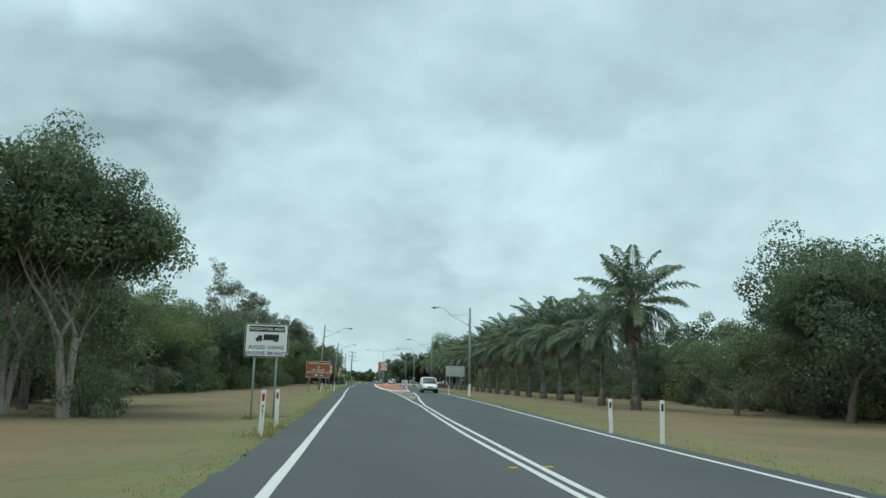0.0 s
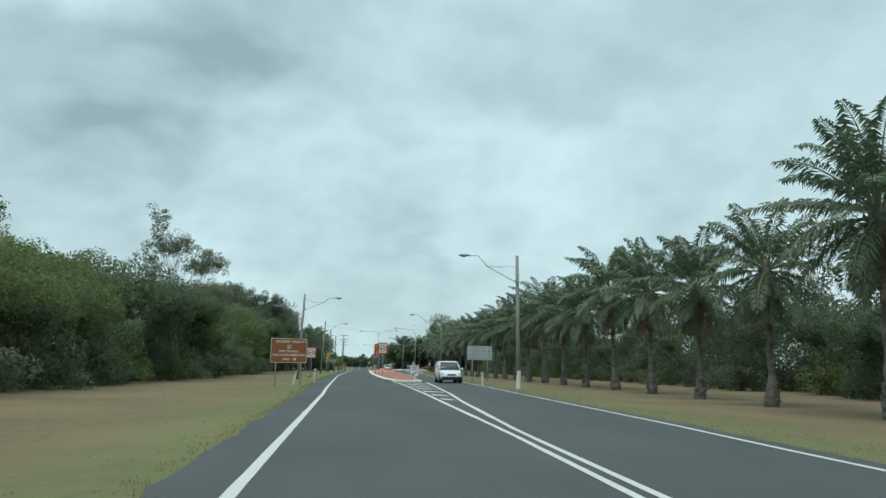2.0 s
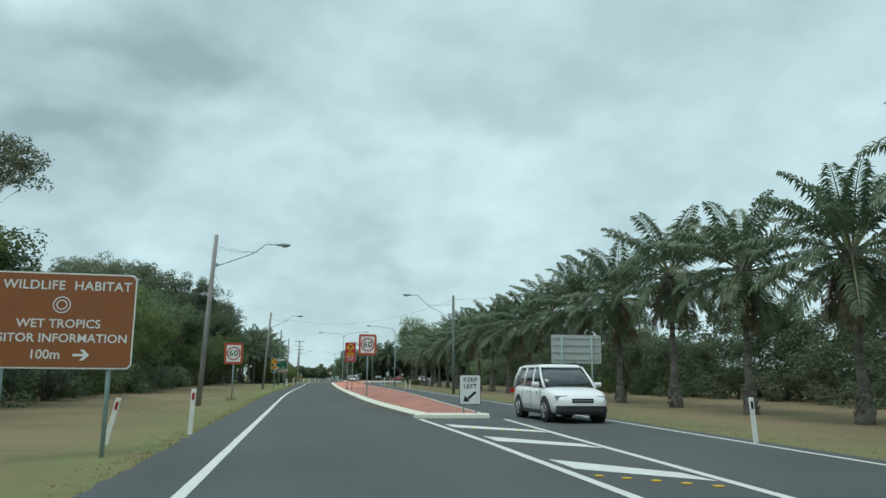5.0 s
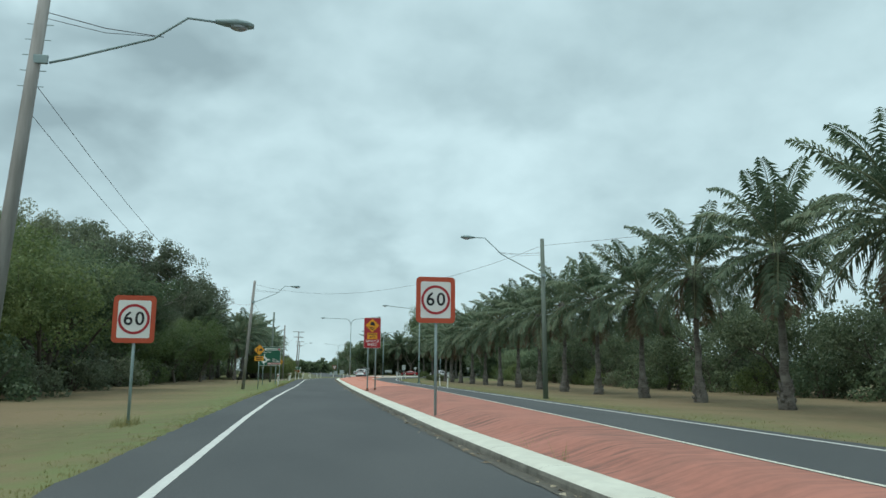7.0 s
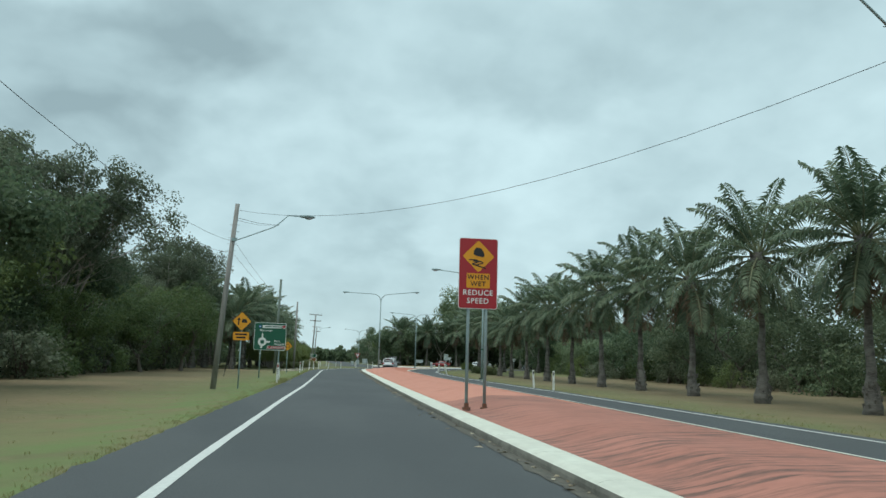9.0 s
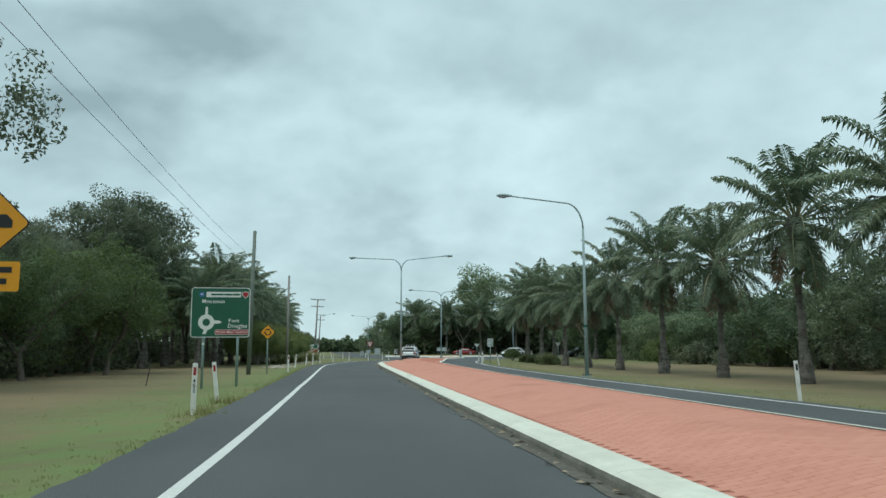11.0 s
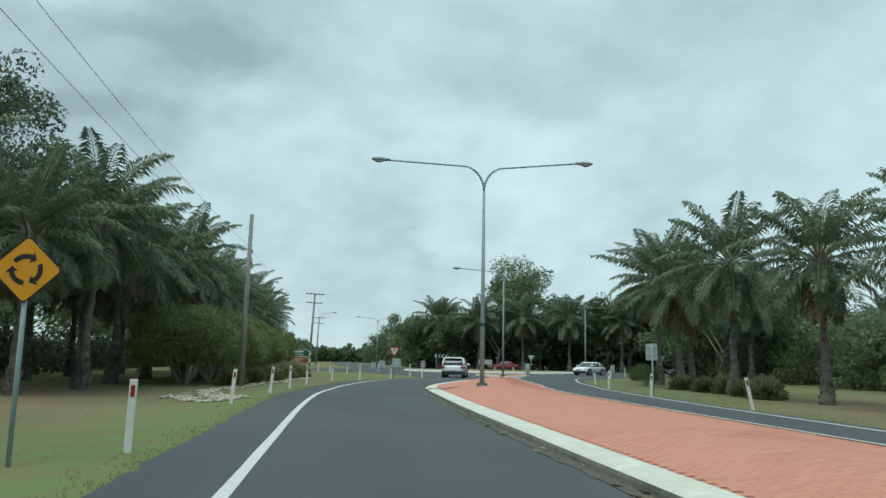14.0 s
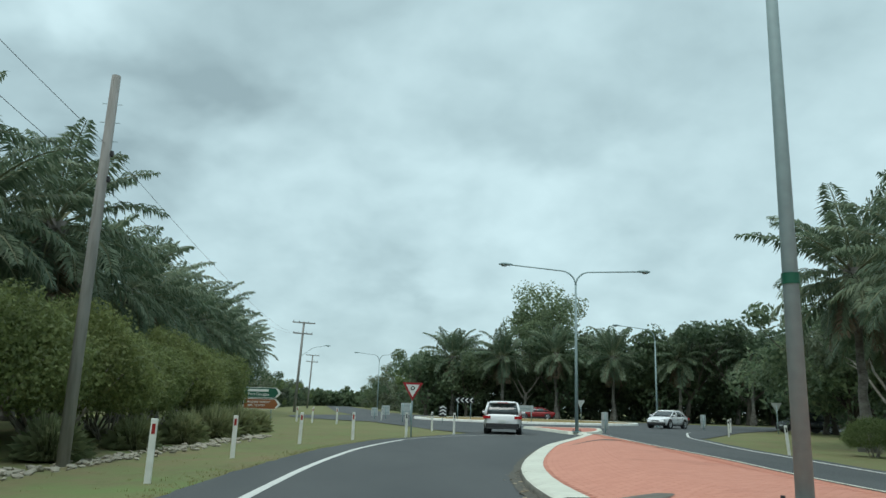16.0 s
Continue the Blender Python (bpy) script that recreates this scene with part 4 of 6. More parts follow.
def timber_lamp_pole(base, top, attach, head, label, mat=TIMBER, steps=()):
    """Round timber pole with a steel outreach arm braced by a wire."""
    bx, by, bz = base
    p = empty("street_light", pose(bx, by, bz), label, "street light", "timber pole street lights")
    b = Vector(base)
    t, a, h = Vector(top) - b, Vector(attach) - b, Vector(head) - b
    bm = bmesh.new()
    tube(bm, [(0, 0, -0.2), t * 0.5, t], [0.132, 0.117, 0.1], 12)
    part("pole", bm, mat, p, smooth=True)
    way = (h - a)
    flat_way = Vector((way.x, way.y, 0)).normalized()
    end = h - flat_way * 0.72
    bm = bmesh.new()
    tube(bm, [a + flat_way * 0.1, a + way * 0.12 + Vector((0, 0, -0.02)), a + way * 0.5 + Vector((0, 0, 0.10)), end - flat_way * 0.5 + Vector((0, 0, 0.0)), end + flat_way * 0.05], 0.024, 8)
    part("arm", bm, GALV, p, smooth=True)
    angle = math.degrees(math.atan2(flat_way.y, flat_way.x))
    lantern(p, pose(*end, 0, 0, angle))
    tie = a + way * 0.55 + Vector((0, 0, 0.10))
    hi = a + (t - a) * 0.62
    for drop, r in ((0.0, 0.008), (0.12, 0.006)):
        bm = bmesh.new()
        tube(bm, [hi - Vector((0, 0, drop)), hi.lerp(tie, 0.5) - Vector((0, 0, 0.07 + drop * 0.75)), tie], r, 5)
        part("brace_wire", bm, CABLE, p)
    part("bracket", boxes((a.x - 0.12, a.x + 0.12, a.y - 0.16, a.y - 0.09, a.z - 0.08, a.z + 0.08), bevel=0.01), GALV, p)
    for k in range(5):
        z = a.z + 0.4 + 0.3 * k - 0.9
        c = t * (z / t.z)
        bm = bmesh.new()
        tube(bm, [c + Vector((-0.22, 0.0, 0)), c + Vector((0.22, 0.0, 0))], 0.008, 5)
        part("step_bolt", bm, GALV, p)
    return p


timber_lamp_pole((-5.33, 103.2, -0.2), (-4.97, 103.5, 8.33), (-4.91, 103.5, 6.77), (-1.3, 104.0, 8.0), "leaning weathered timber pole with steel street light arm")
timber_lamp_pole((-5.06, 150.4, -0.2), (-4.52, 150.4, 8.28), (-4.55, 150.4, 6.59), (-1.0, 151.1, 7.95), "leaning weathered timber pole with steel street light arm")
POLE_RIGHT_A = timber_lamp_pole((10.32, 73.2, -0.05), (10.22, 73.2, 8.33), (10.17, 73.2, 6.68), (6.5, 73.2, 8.25), "weathered timber pole with steel street light arm and white base")
timber_lamp_pole((11.65, 126.2, -0.1), (11.58, 126.2, 8.05), (11.57, 126.2, 6.15), (7.35, 126.3, 8.0), "greenish timber pole with steel street light arm", TIMBER_GREEN)
bm = bmesh.new()
tube(bm, [(0, 0, 0.02), (0.0, 0, 1.15)], [0.142, 0.138], 12, False)
part("white_band", bm, POST_WHITE, POLE_RIGHT_A, "white painted band at the foot", True)


def timber_pole(base, top, label, mat=TIMBER):
    b = Vector(base)
    t = Vector(top) - b
    p = empty("utility_pole", pose(*base), label, "utility pole", "roadside utility poles")
    bm = bmesh.new()
    tube(bm, [(0, 0, -0.2), t * 0.5, t], [0.132, 0.117, 0.1], 12)
    part("pole", bm, mat, p, smooth=True)
    for k, dz in enumerate((1.9, 2.5)):
        c = t * ((t.z - dz) / t.z)
        part("insulator", boxes((c.x + 0.09, c.x + 0.17, c.y - 0.04, c.y + 0.04, c.z - 0.06, c.z + 0.08), bevel=0.02), CABLE, p)
    for k in range(4):
        c = t * ((t.z - 0.7 - 0.45 * k) / t.z)
        bm = bmesh.new()
        tube(bm, [c + Vector((-0.22, 0, 0)), c + Vector((0.22, 0, 0))], 0.008, 5)
        part("step_bolt", bm, GALV, p)
    return p


timber_pole((-4.82, 186.2, -0.1), (-4.66, 186.1, 8.48), "greenish treated timber utility pole", TIMBER_GREEN)
timber_pole((-4.3, 214.3, -0.15), (-4.26, 214.5, 8.51), "weathered timber utility pole beside stones")


def steel_lamp(x, y, base, height, arms, label, reach=4.0, lift=0.0, r=0.076, fork=None):
    """Tapered steel column with one or two curved outreach arms along x."""
    p = empty("street_light", pose(x, y, base), label, "street light", "steel street lights")
    fork = fork or height - 1.2
    bm = bmesh.new()
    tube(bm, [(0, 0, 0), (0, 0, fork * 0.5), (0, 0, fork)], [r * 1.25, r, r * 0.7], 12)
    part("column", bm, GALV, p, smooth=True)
    part("base_plate", boxes((-0.2, 0.2, -0.2, 0.2, -0.02, 0.04), bevel=0.008), GALV, p)
    for dx in (-0.15, 0.15):
        for dy in (-0.15, 0.15):
            bm = bmesh.new()
            tube(bm, [(dx, dy, 0.03), (dx, dy, 0.13)], 0.025, 6)
            part("bolt", bm, TRIM, p)
    for way in arms:
        pts = [(0, 0, fork - 0.05)]
        for k in range(1, 9):
            a = radians(90 * k / 8)
            pts.append((way * 0.85 * (1 - math.cos(a)) , 0, fork + (height - fork) * 0.82 * math.sin(a)))
        pts.append((way * (reach - 0.7), 0, height + lift * way))
        bm = bmesh.new()
        tube(bm, pts, [r * 0.6] * 6 + [r * 0.45] * (len(pts) - 6), 8)
        part("arm", bm, GALV, p, smooth=True)
        lantern(p, pose(way * (reach - 0.74), 0, height + 0.01 + lift * way, 0, 0, 0 if way > 0 else 180))
    return p


LAMP_MEDIAN = steel_lamp(5.91, 204.8, 0.34, 8.95, (-1, 1), "tall steel street light with two curved arms on the median", 4.55, 0.14, fork=7.75)
steel_lamp(13.9, 236.7, 0.15, 8.75, (-1, 1), "tall steel street light with two curved arms on the splitter island", 4.3, fork=7.8)
LAMP_VERGE = steel_lamp(12.1, 174.4, -0.03, 8.6, (-1,), "tall steel street light with one curved arm on the verge", 4.25, fork=7.1)
for lamp in (LAMP_MEDIAN, LAMP_VERGE):
    bm = bmesh.new()
    tube(bm, [(0, 0, 2.32), (0, 0, 2.44)], 0.093, 14, False)
    part("green_band", bm, GREEN_PLATE, lamp, "narrow green identity band", True)

steel_lamp(8.0, 318.0, 0.0, 9.2, (-1, 1), "distant steel street light with two curved arms", 4.0, fork=7.9)
steel_lamp(29.5, 262.0, 0.0, 8.8, (-1,), "distant steel street light with one curved arm", 4.0, fork=7.6)


def power_pole(x, y, height, lamp, label):
    p = empty("power_pole", pose(x, y, -0.1, 0, 2.5, 0), label, "utility pole", "roadside utility poles")
    bm = bmesh.new()
    tube(bm, [(0, 0, 0), (0, 0, height)], [0.2, 0.14], 10)
    part("pole", bm, TIMBER, p, smooth=True)
    for z, w in ((height - 0.15, 1.5), (height - 1.6, 1.3)):
        arm = part("crossarm", boxes((-w, w, -0.2, -0.1, z - 0.08, z + 0.08)), TIMBER, p)
        for dx in (-0.92, -0.4, 0.4, 0.92):
            bm = bmesh.new()
            tube(bm, [(dx * w, -0.15, z + 0.08), (dx * w, -0.15, z + 0.25)], [0.05, 0.03], 6)
            part("insulator", bm, CABLE, arm)
    if lamp:
        bm = bmesh.new()
        tube(bm, [(0.1, 0, height * 0.62), (1.6, 0, height * 0.72), (3.2, 0, height * 0.755)], 0.03, 6)
        part("arm", bm, GALV, p)
        lantern(p, pose(3.1, 0, height * 0.755))
    return p


power_pole(-3.9, 300.3, 12.0, True, "tall timber power pole with two crossarms and lamp")
power_pole(-4.6, 372.0, 12.0, False, "distant timber power pole with crossarms")


def cable(points, radius, sags, label):
    bm = bmesh.new()
    for a, b, sag in zip(points, points[1:], sags):
        a, b = Vector(a), Vector(b)
        tube(bm, [a.lerp(b, k / 14) - Vector((0, 0, sag * 4 * (k / 14) * (1 - k / 14))) for k in range(15)], radius, 5)
    ob = mesh_object("overhead_cable", bm, CABLE)
    return tagged(ob, label, "cable", "overhead cables")


cable([(-4.52, 150.4, 8.0), (11.58, 126.2, 7.7)], 0.007, (1.5,), "thin black cable strung across the road between poles")
cable([(11.58, 126.2, 7.7), (40, 88, 8.0)], 0.007, (0.5,), "thin black cable strung from a pole over the palms")
cable([(-4.97, 103.5, 6.3), (-4.52, 150.4, 6.5), (-4.60, 186.1, 6.75), (-4.3, 214.5, 6.85), (-4.4, 300.3, 10.3)], 0.006, (1.4, 0.3, 0.25, 0.9), "thin black cable along the roadside poles")
cable([(-5.05, 103.5, 5.8), (-4.60, 150.4, 6.0), (-4.75, 186.1, 6.2), (-4.40, 214.5, 6.0), (-5.0, 300.3, 10.3)], 0.006, (1.5, 0.15, 0.15, 0.8), "thin black cable along the roadside poles")


# ---- roundabout: kerbs, island, signs ----
def ring_kerb(cx, cy, r, a0, a1, steps, label, width=0.35, height=0.2):
    k_ob = empty("kerb", pose(cx, cy, 0), label, "kerb", kind="structure")
    for i in range(steps):
        b0, b1 = a0 + (a1 - a0) * i / steps, a0 + (a1 - a0) * (i + 0.985) / steps
        bm = bmesh.new()
        rows = []
        for a in (b0, (b0 + b1) / 2, b1):
            c, s_ = math.cos(radians(a)), math.sin(radians(a))
            rows.append([bm.verts.new((q * c, q * s_, z)) for q, z in ((r, -0.02), (r - 0.03, height * 0.8), (r - 0.10, height), (r - width, height), (r - width, 0))])
        for p, q in zip(rows, rows[1:]):
            for j in range(4):
                bm.faces.new((p[j], p[j + 1], q[j + 1], q[j]))
        bmesh.ops.recalc_face_normals(bm, faces=bm.faces[:])
        part("kerb_stone", bm, KERB_WHITE, k_ob)
    return k_ob


ring_kerb(*ROUND, 11.0, 0, 360, 28, "pale painted kerb round the roundabout's island")
bm = bmesh.new()
rows = []
for r, z in ((0.0, 0.30), (4, 0.28), (8, 0.22), (10.8, 0.14)):
    rows.append([bm.verts.new((ROUND[0] + r * math.cos(2 * math.pi * k / 40), ROUND[1] + r * math.sin(2 * math.pi * k / 40), z)) for k in range(40)])
for a, b in zip(rows[1:], rows[2:]):
    for k in range(40):
        bm.faces.new((a[k], b[k], b[(k + 1) % 40], a[(k + 1) % 40]))
bm.faces.new(rows[1])
for v in rows[0]:
    bm.verts.remove(v)
tagged(mesh_object("island", bm, GRASS_ISLAND, smooth=True), "grassed central island of the roundabout", "island", kind="structure")
# splitter island beyond the median
split_out = [(14.2, 235.9), (15.2, 237.2), (16.9, 241.0), (18.6, 246.2), (18.2, 247.2), (16.6, 246.6), (14.6, 247.2), (13.4, 246.4), (13.6, 242.0), (13.5, 237.0)]
split = empty("splitter_island", pose(0, 0, 0), "paved splitter island with pale kerb", "island", kind="structure")
bm = bmesh.new()
cxy = Vector((sum(p[0] for p in split_out) / 10, sum(p[1] for p in split_out) / 10, 0))
outer = [Vector((*p, 0)) for p in split_out]
lo = [bm.verts.new(v - Vector((0, 0, 0.02))) for v in outer]
hi = [bm.verts.new(v.lerp(cxy, 0.03) + Vector((0, 0, 0.15))) for v in outer]
inn = [bm.verts.new(v.lerp(cxy, 0.17) + Vector((0, 0, 0.15))) for v in outer]
for k in range(10):
    n1 = (k + 1) % 10
    bm.faces.new((lo[k], lo[n1], hi[n1], hi[k])); bm.faces.new((hi[k], hi[n1], inn[n1], inn[k]))
bmesh.ops.recalc_face_normals(bm, faces=bm.faces[:])
part("kerb", bm, KERB, split)
bm = bmesh.new()
bm.faces.new([bm.verts.new(v.lerp(cxy, 0.165) + Vector((0, 0, 0.146))) for v in outer])
part("paving", bm, PAVER, split)


def chevron_board(x, y, z, count, turn, upward, label):
    s = empty("chevron_sign", pose(x, y, z, 0, 0, turn), label, "road sign")
    if upward:
        panel(s, "plate", 0.62, 0.80, 0.03, 0, 0.78, 0, BLACK_PRINT)
        for k in range(3):
            b = 0.46 + 0.25 * k
            shape(s, "chevron", [(-0.27, b), (-0.27, b + 0.12), (0, b + 0.26), (0.27, b + 0.12), (0.27, b), (0, b + 0.14)], -0.004, WHITE_PLATE)
        post_part(s, 0, -0.1, 1.0)
    else:
        w = 0.42 * count + 0.1
        panel(s, "plate", w, 0.46, 0.02, 0, 1.55, 0, BLACK_PRINT)
        for k in range(count):
            cx = -w / 2 + 0.26 + 0.42 * k
            shape(s, "chevron", [(cx - 0.16, 1.55), (cx + 0.06, 1.76), (cx + 0.18, 1.76), (cx - 0.03, 1.55), (cx + 0.18, 1.34), (cx + 0.06, 1.34)], -0.004, WHITE_PLATE)
        for px in (-w / 3, w / 3):
            post_part(s, px, -0.1, 1.7)
    return s


chevron_board(9.6, 256.6, 0.1, 0, 8, True, "black and white upward chevron board")
chevron_board(12.6, 264.2, 0.3, 4, 6, False, "black board with four white chevrons on two posts")


def give_way_sign(x, y, turn, back, label):
    s = empty("give_way_sign", pose(x, y, 0, 0, 0, turn), label, "road sign")
    tri = lambda w: [(0, -w * 0.58), (w * 0.5, w * 0.29), (-w * 0.5, w * 0.29)]
    slab(bm := bmesh.new(), tri(0.86), 0, 1.95, 0, 0.004)
    part("plate", bm, GALV_BACK if back else RED_PLATE, s)
    if not back:
        slab(bm := bmesh.new(), tri(0.58), 0, 1.95, -0.004, 0.003)
        part("face", bm, WHITE_PLATE, s)
        ring(bm := bmesh.new(), 0.05, 0.09, 0, 1.97, -0.008, steps=18)
        part("ring_symbol", bm, BLACK_PRINT, s)
    post_part(s, 0, -0.1, 2.0, y=0.05 if not back else -0.04)
    return s


give_way_sign(4.35, 229.0, 5, False, "red and white roundabout give-way triangle on a post")
give_way_sign(24.5, 268.0, 0, True, "grey back of a give-way triangle on a post")
give_way_sign(33.5, 250.0, 0, True, "grey back of a give-way triangle on a post")
sign_back(17.6, 262.5, 1.6, 0.55, 1.0, (-0.6, 0.6), "white back of a low sign board on two posts", 1, base=0.3)
sign_back(14.55, 208.7, 0.55, 0.75, 1.5, (0,), "grey back of a small road sign on one post", 2)
sign_back(17.2, 241.5, 0.42, 0.95, 0.25, (0,), "grey back of a narrow traffic island board", 1, base=0.15)
sign_back(30.0, 254.5, 0.45, 1.0, 0.2, (0,), "grey back of a narrow traffic island board", 1)
sign_back(6.8, 257.0, 0.9, 0.9, 0.55, (-0.3, 0.3), "grey back of a square road sign", 2)
sign_back(4.7, 264.0, 0.55, 0.7, 0.3, (0,), "grey back of a square road sign", 2)
sign_back(5.8, 266.0, 0.7, 0.8, 0.4, (0,), "grey back of a square road sign", 2)


def finger_sign(x, y):
    s = empty("finger_sign", pose(x, y, 0, 0, 0, 4), "stacked green and brown arrow signs pointing along the side road", "road sign")
    def arrow(cz, h, w, mat):
        pts = [(-w / 2, -h / 2), (w / 2 - h * 0.5, -h / 2), (w / 2, 0), (w / 2 - h * 0.5, h / 2), (-w / 2, h / 2)]
        slab(bm := bmesh.new(), pts, 0, cz, 0, 0.005)
        part("edge", bm, WHITE_PLATE, s)
        slab(bm := bmesh.new(), [(a * 0.975, b * 0.90) for a, b in pts], 0, cz, -0.004, 0.003)
        return part("arrow_plate", bm, mat, s)
    arrow(1.72, 0.56, 2.0, GREEN_PLATE)
    arrow(1.12, 0.56, 2.0, BROWN_PLATE)
    bar_rows(s, -0.25, 1.84, -0.008, 1.1, 0.13, WHITE_PLATE)
    writing("lettering", "Port Douglas", 0.21, -0.22, 1.63, -0.008, WHITE_PLATE, s)
    writing("lettering", "WILDLIFE HABITAT", 0.14, -0.2, 1.22, -0.008, WHITE_PLATE, s)
    writing("lettering", "WET TROPICS", 0.14, -0.3, 1.04, -0.008, WHITE_PLATE, s)
    for z in (1.72, 1.12):
        shape(s, "chevron", [(0.68, z - 0.22), (0.78, z - 0.22), (0.95, z), (0.78, z + 0.22), (0.68, z + 0.22), (0.84, z)], -0.008, WHITE_PLATE)
    for px in (-0.6, 0.5):
        post_part(s, px, -0.1, 2.0)
    return s


finger_sign(-2.7, 240.0)


# ---- vehicles ----
def loft(bm, rings, closed=True, caps=True):
    """Skin over rings of equal count."""
    rows = [[bm.verts.new(p) for p in r] for r in rings]
    k = len(rows[0])
    for a, b in zip(rows, rows[1:]):
        for i in range(k if closed else k - 1):
            bm.faces.new((a[i], a[(i + 1) % k], b[(i + 1) % k], b[i]))
    if caps:
        bm.faces.new(rows[0][::-1]); bm.faces.new(rows[-1])
    bmesh.ops.recalc_face_normals(bm, faces=bm.faces[:])
    return bm


def plan_ring(w, y0, y1, r, z, r1=None):
    """A rounded rectangle lying at height z, w to each side, from y0 to y1."""
    out = []
    for sx, y, rr, a0 in ((1, y1, r1 or r, 0), (-1, y1, r1 or r, 90), (-1, y0, r, 180), (1, y0, r, 270)):
        cx, cy = sx * (w - rr), y + (-rr if y == y1 else rr)
        out += [(cx + rr * math.cos(radians(a0 + 22.5 * k)), cy + rr * math.sin(radians(a0 + 22.5 * k)), z) for k in range(5)]
    return out


def vehicle(x, y, turn, name, label, paint, length=4.6, width=1.84, height=1.7, estate=True, rails=False):
    """A car facing +y: rounded hull, glazed cabin, pillars, roof, wheels, lamps, bumpers, mirrors and seams as parts."""
    v = empty(name, pose(x, y, 0.006, 0, 0, turn), label, "car")
    L, W, H = length / 2, width / 2, height
    q = H / 1.7 if estate else H / 1.55
    stations = [(-1.0, 0.76, 0.46, 0.90), (-0.975, 0.88, 0.36, 0.99), (-0.90, 0.95, 0.28, 1.03), (-0.72, 0.99, 0.24, 1.04), (-0.4, 1.0, 0.22, 1.03), (0.0, 1.0, 0.22, 1.01), (0.36, 1.0, 0.23, 1.00), (0.52, 0.99, 0.24, 0.99), (0.68, 0.975, 0.25, 0.955), (0.82, 0.94, 0.27, 0.90), (0.92, 0.88, 0.30, 0.82), (0.975, 0.79, 0.34, 0.73), (1.0, 0.66, 0.40, 0.62)]
    rings = []
    for u, w, z0, z1 in stations:
        z1 *= q
        half = [(0.84, 0.0), (0.95, 0.10), (0.995, 0.38), (1.0, 0.58), (0.975, 0.80), (0.93, 0.94), (0.80, 1.0), (0.45, 1.025)]
        side = [(W * w * fx, L * u, z0 + (z1 - z0) * fz) for fx, fz in half]
        rings.append(side + [(-px, py, pz) for px, py, pz in side[::-1]])
    part("body", loft(bmesh.new(), rings), paint, v, smooth=True)
    belt = 0.985 * q
    r0, r1, r2 = (-0.955, -0.90, -0.80) if estate else (-0.80, -0.60, -0.42)
    f0, f1, f2 = 0.54, 0.36, 0.19
    levels = [(0.90, r0, f0, belt), (0.855, r1, f1, belt + 0.50 * (H - 0.10 - belt)), (0.765, r2, f2, H - 0.10)]
    part("window_band", loft(bmesh.new(), [plan_ring(W * w, L * a, L * b, 0.16, z, 0.22) for w, a, b, z in levels]), GLASS_DARK, v, "tinted glass all round", True)
    top = [(0.785, r2 - 0.012, f2 + 0.02, H - 0.115), (0.755, r2 - 0.006, f2 + 0.0, H - 0.06), (0.67, r2 + 0.04, f2 - 0.06, H - 0.012), (0.35, r2 + 0.14, f2 - 0.18, H)]
    part("roof", loft(bmesh.new(), [plan_ring(W * w, L * a, L * b, 0.15, z, 0.18) for w, a, b, z in top]), paint, v, smooth=True)
    for sx in (-1, 1):
        for lo, mid, hi, r in ((f0 - 0.02, f1 - 0.02, f2 - 0.02, 0.045), (0.02, 0.0, -0.02, 0.04), (-0.42, -0.41, -0.40, 0.04), (r0 + 0.05, r1 + 0.05, r2 + 0.05, 0.085)):
            bm = bmesh.new()
            tube(bm, [(sx * W * w, L * u, z) for (w, _, _, z), u in zip(levels, (lo, mid, hi))], [r, r * 0.85, r * 0.75], 7)
            part("pillar", bm, paint, v, smooth=True)
        for wy in (-0.60 * L, 0.62 * L):
            bm = bmesh.new()
            tube(bm, [(sx * (W - 0.26), wy, 0.37), (sx * (W + 0.004), wy, 0.37)], 0.395, 24)
            part("wheel_arch", bm, TRIM, v, "black wheel arch")
            bm = bmesh.new()
            tube(bm, [(sx * (W - 0.24), wy, 0.335), (sx * (W - 0.03), wy, 0.335), (sx * (W + 0.012), wy, 0.335)], [0.335, 0.335, 0.31], 24)
            wheel = part("wheel", bm, RUBBER, v, "black tyre", True)
            bm = bmesh.new()
            for k in range(5):
                a = 2 * math.pi * k / 5
                tube(bm, [(sx * (W + 0.018), wy + 0.03 * math.cos(a), 0.335 + 0.03 * math.sin(a)), (sx * (W + 0.016), wy + 0.205 * math.cos(a), 0.335 + 0.205 * math.sin(a))], [0.045, 0.035], 5)
            tube(bm, [(sx * (W + 0.008), wy + 0.215 * math.cos(2 * math.pi * k / 20), 0.335 + 0.215 * math.sin(2 * math.pi * k / 20)) for k in range(21)], 0.02, 5)
            part("rim", bm, RIM, wheel, "alloy rim with five spokes")
        lamp = plan_ring(0.19, -0.13, 0.13, 0.05, 0.0)
        bm = loft(bmesh.new(), [[(sx * (W * 0.80 + 0.03) + px, -L * 0.955 + py * 0.9, z * q) for px, py, _ in lamp] for z in (0.79, 0.93)])
        part("tail_lamp", bm, TAIL, v, "red tail lamp")
        bm = loft(bmesh.new(), [[(sx * W * 0.66 + px * 0.95, L * 0.90 + py * 1.1 - sx * 0.0, z * q) for px, py, _ in lamp] for z in (0.665, 0.775)])
        part("head_lamp", bm, HEADLAMP, v, "clear head lamp")
        part("fog_lamp", boxes((sx * W * 0.62 - 0.09, sx * W * 0.62 + 0.09, L * 0.96, L * 0.995, 0.40, 0.47), bevel=0.015), HEADLAMP, v)
        bm = loft(bmesh.new(), [[(sx * (W + 0.10) + px * 0.55, L * 0.40 + py * 0.5 - 0.02, belt + z) for px, py, _ in lamp] for z in (0.03, 0.10, 0.17)])
        part("mirror", bm, paint, v, smooth=True)
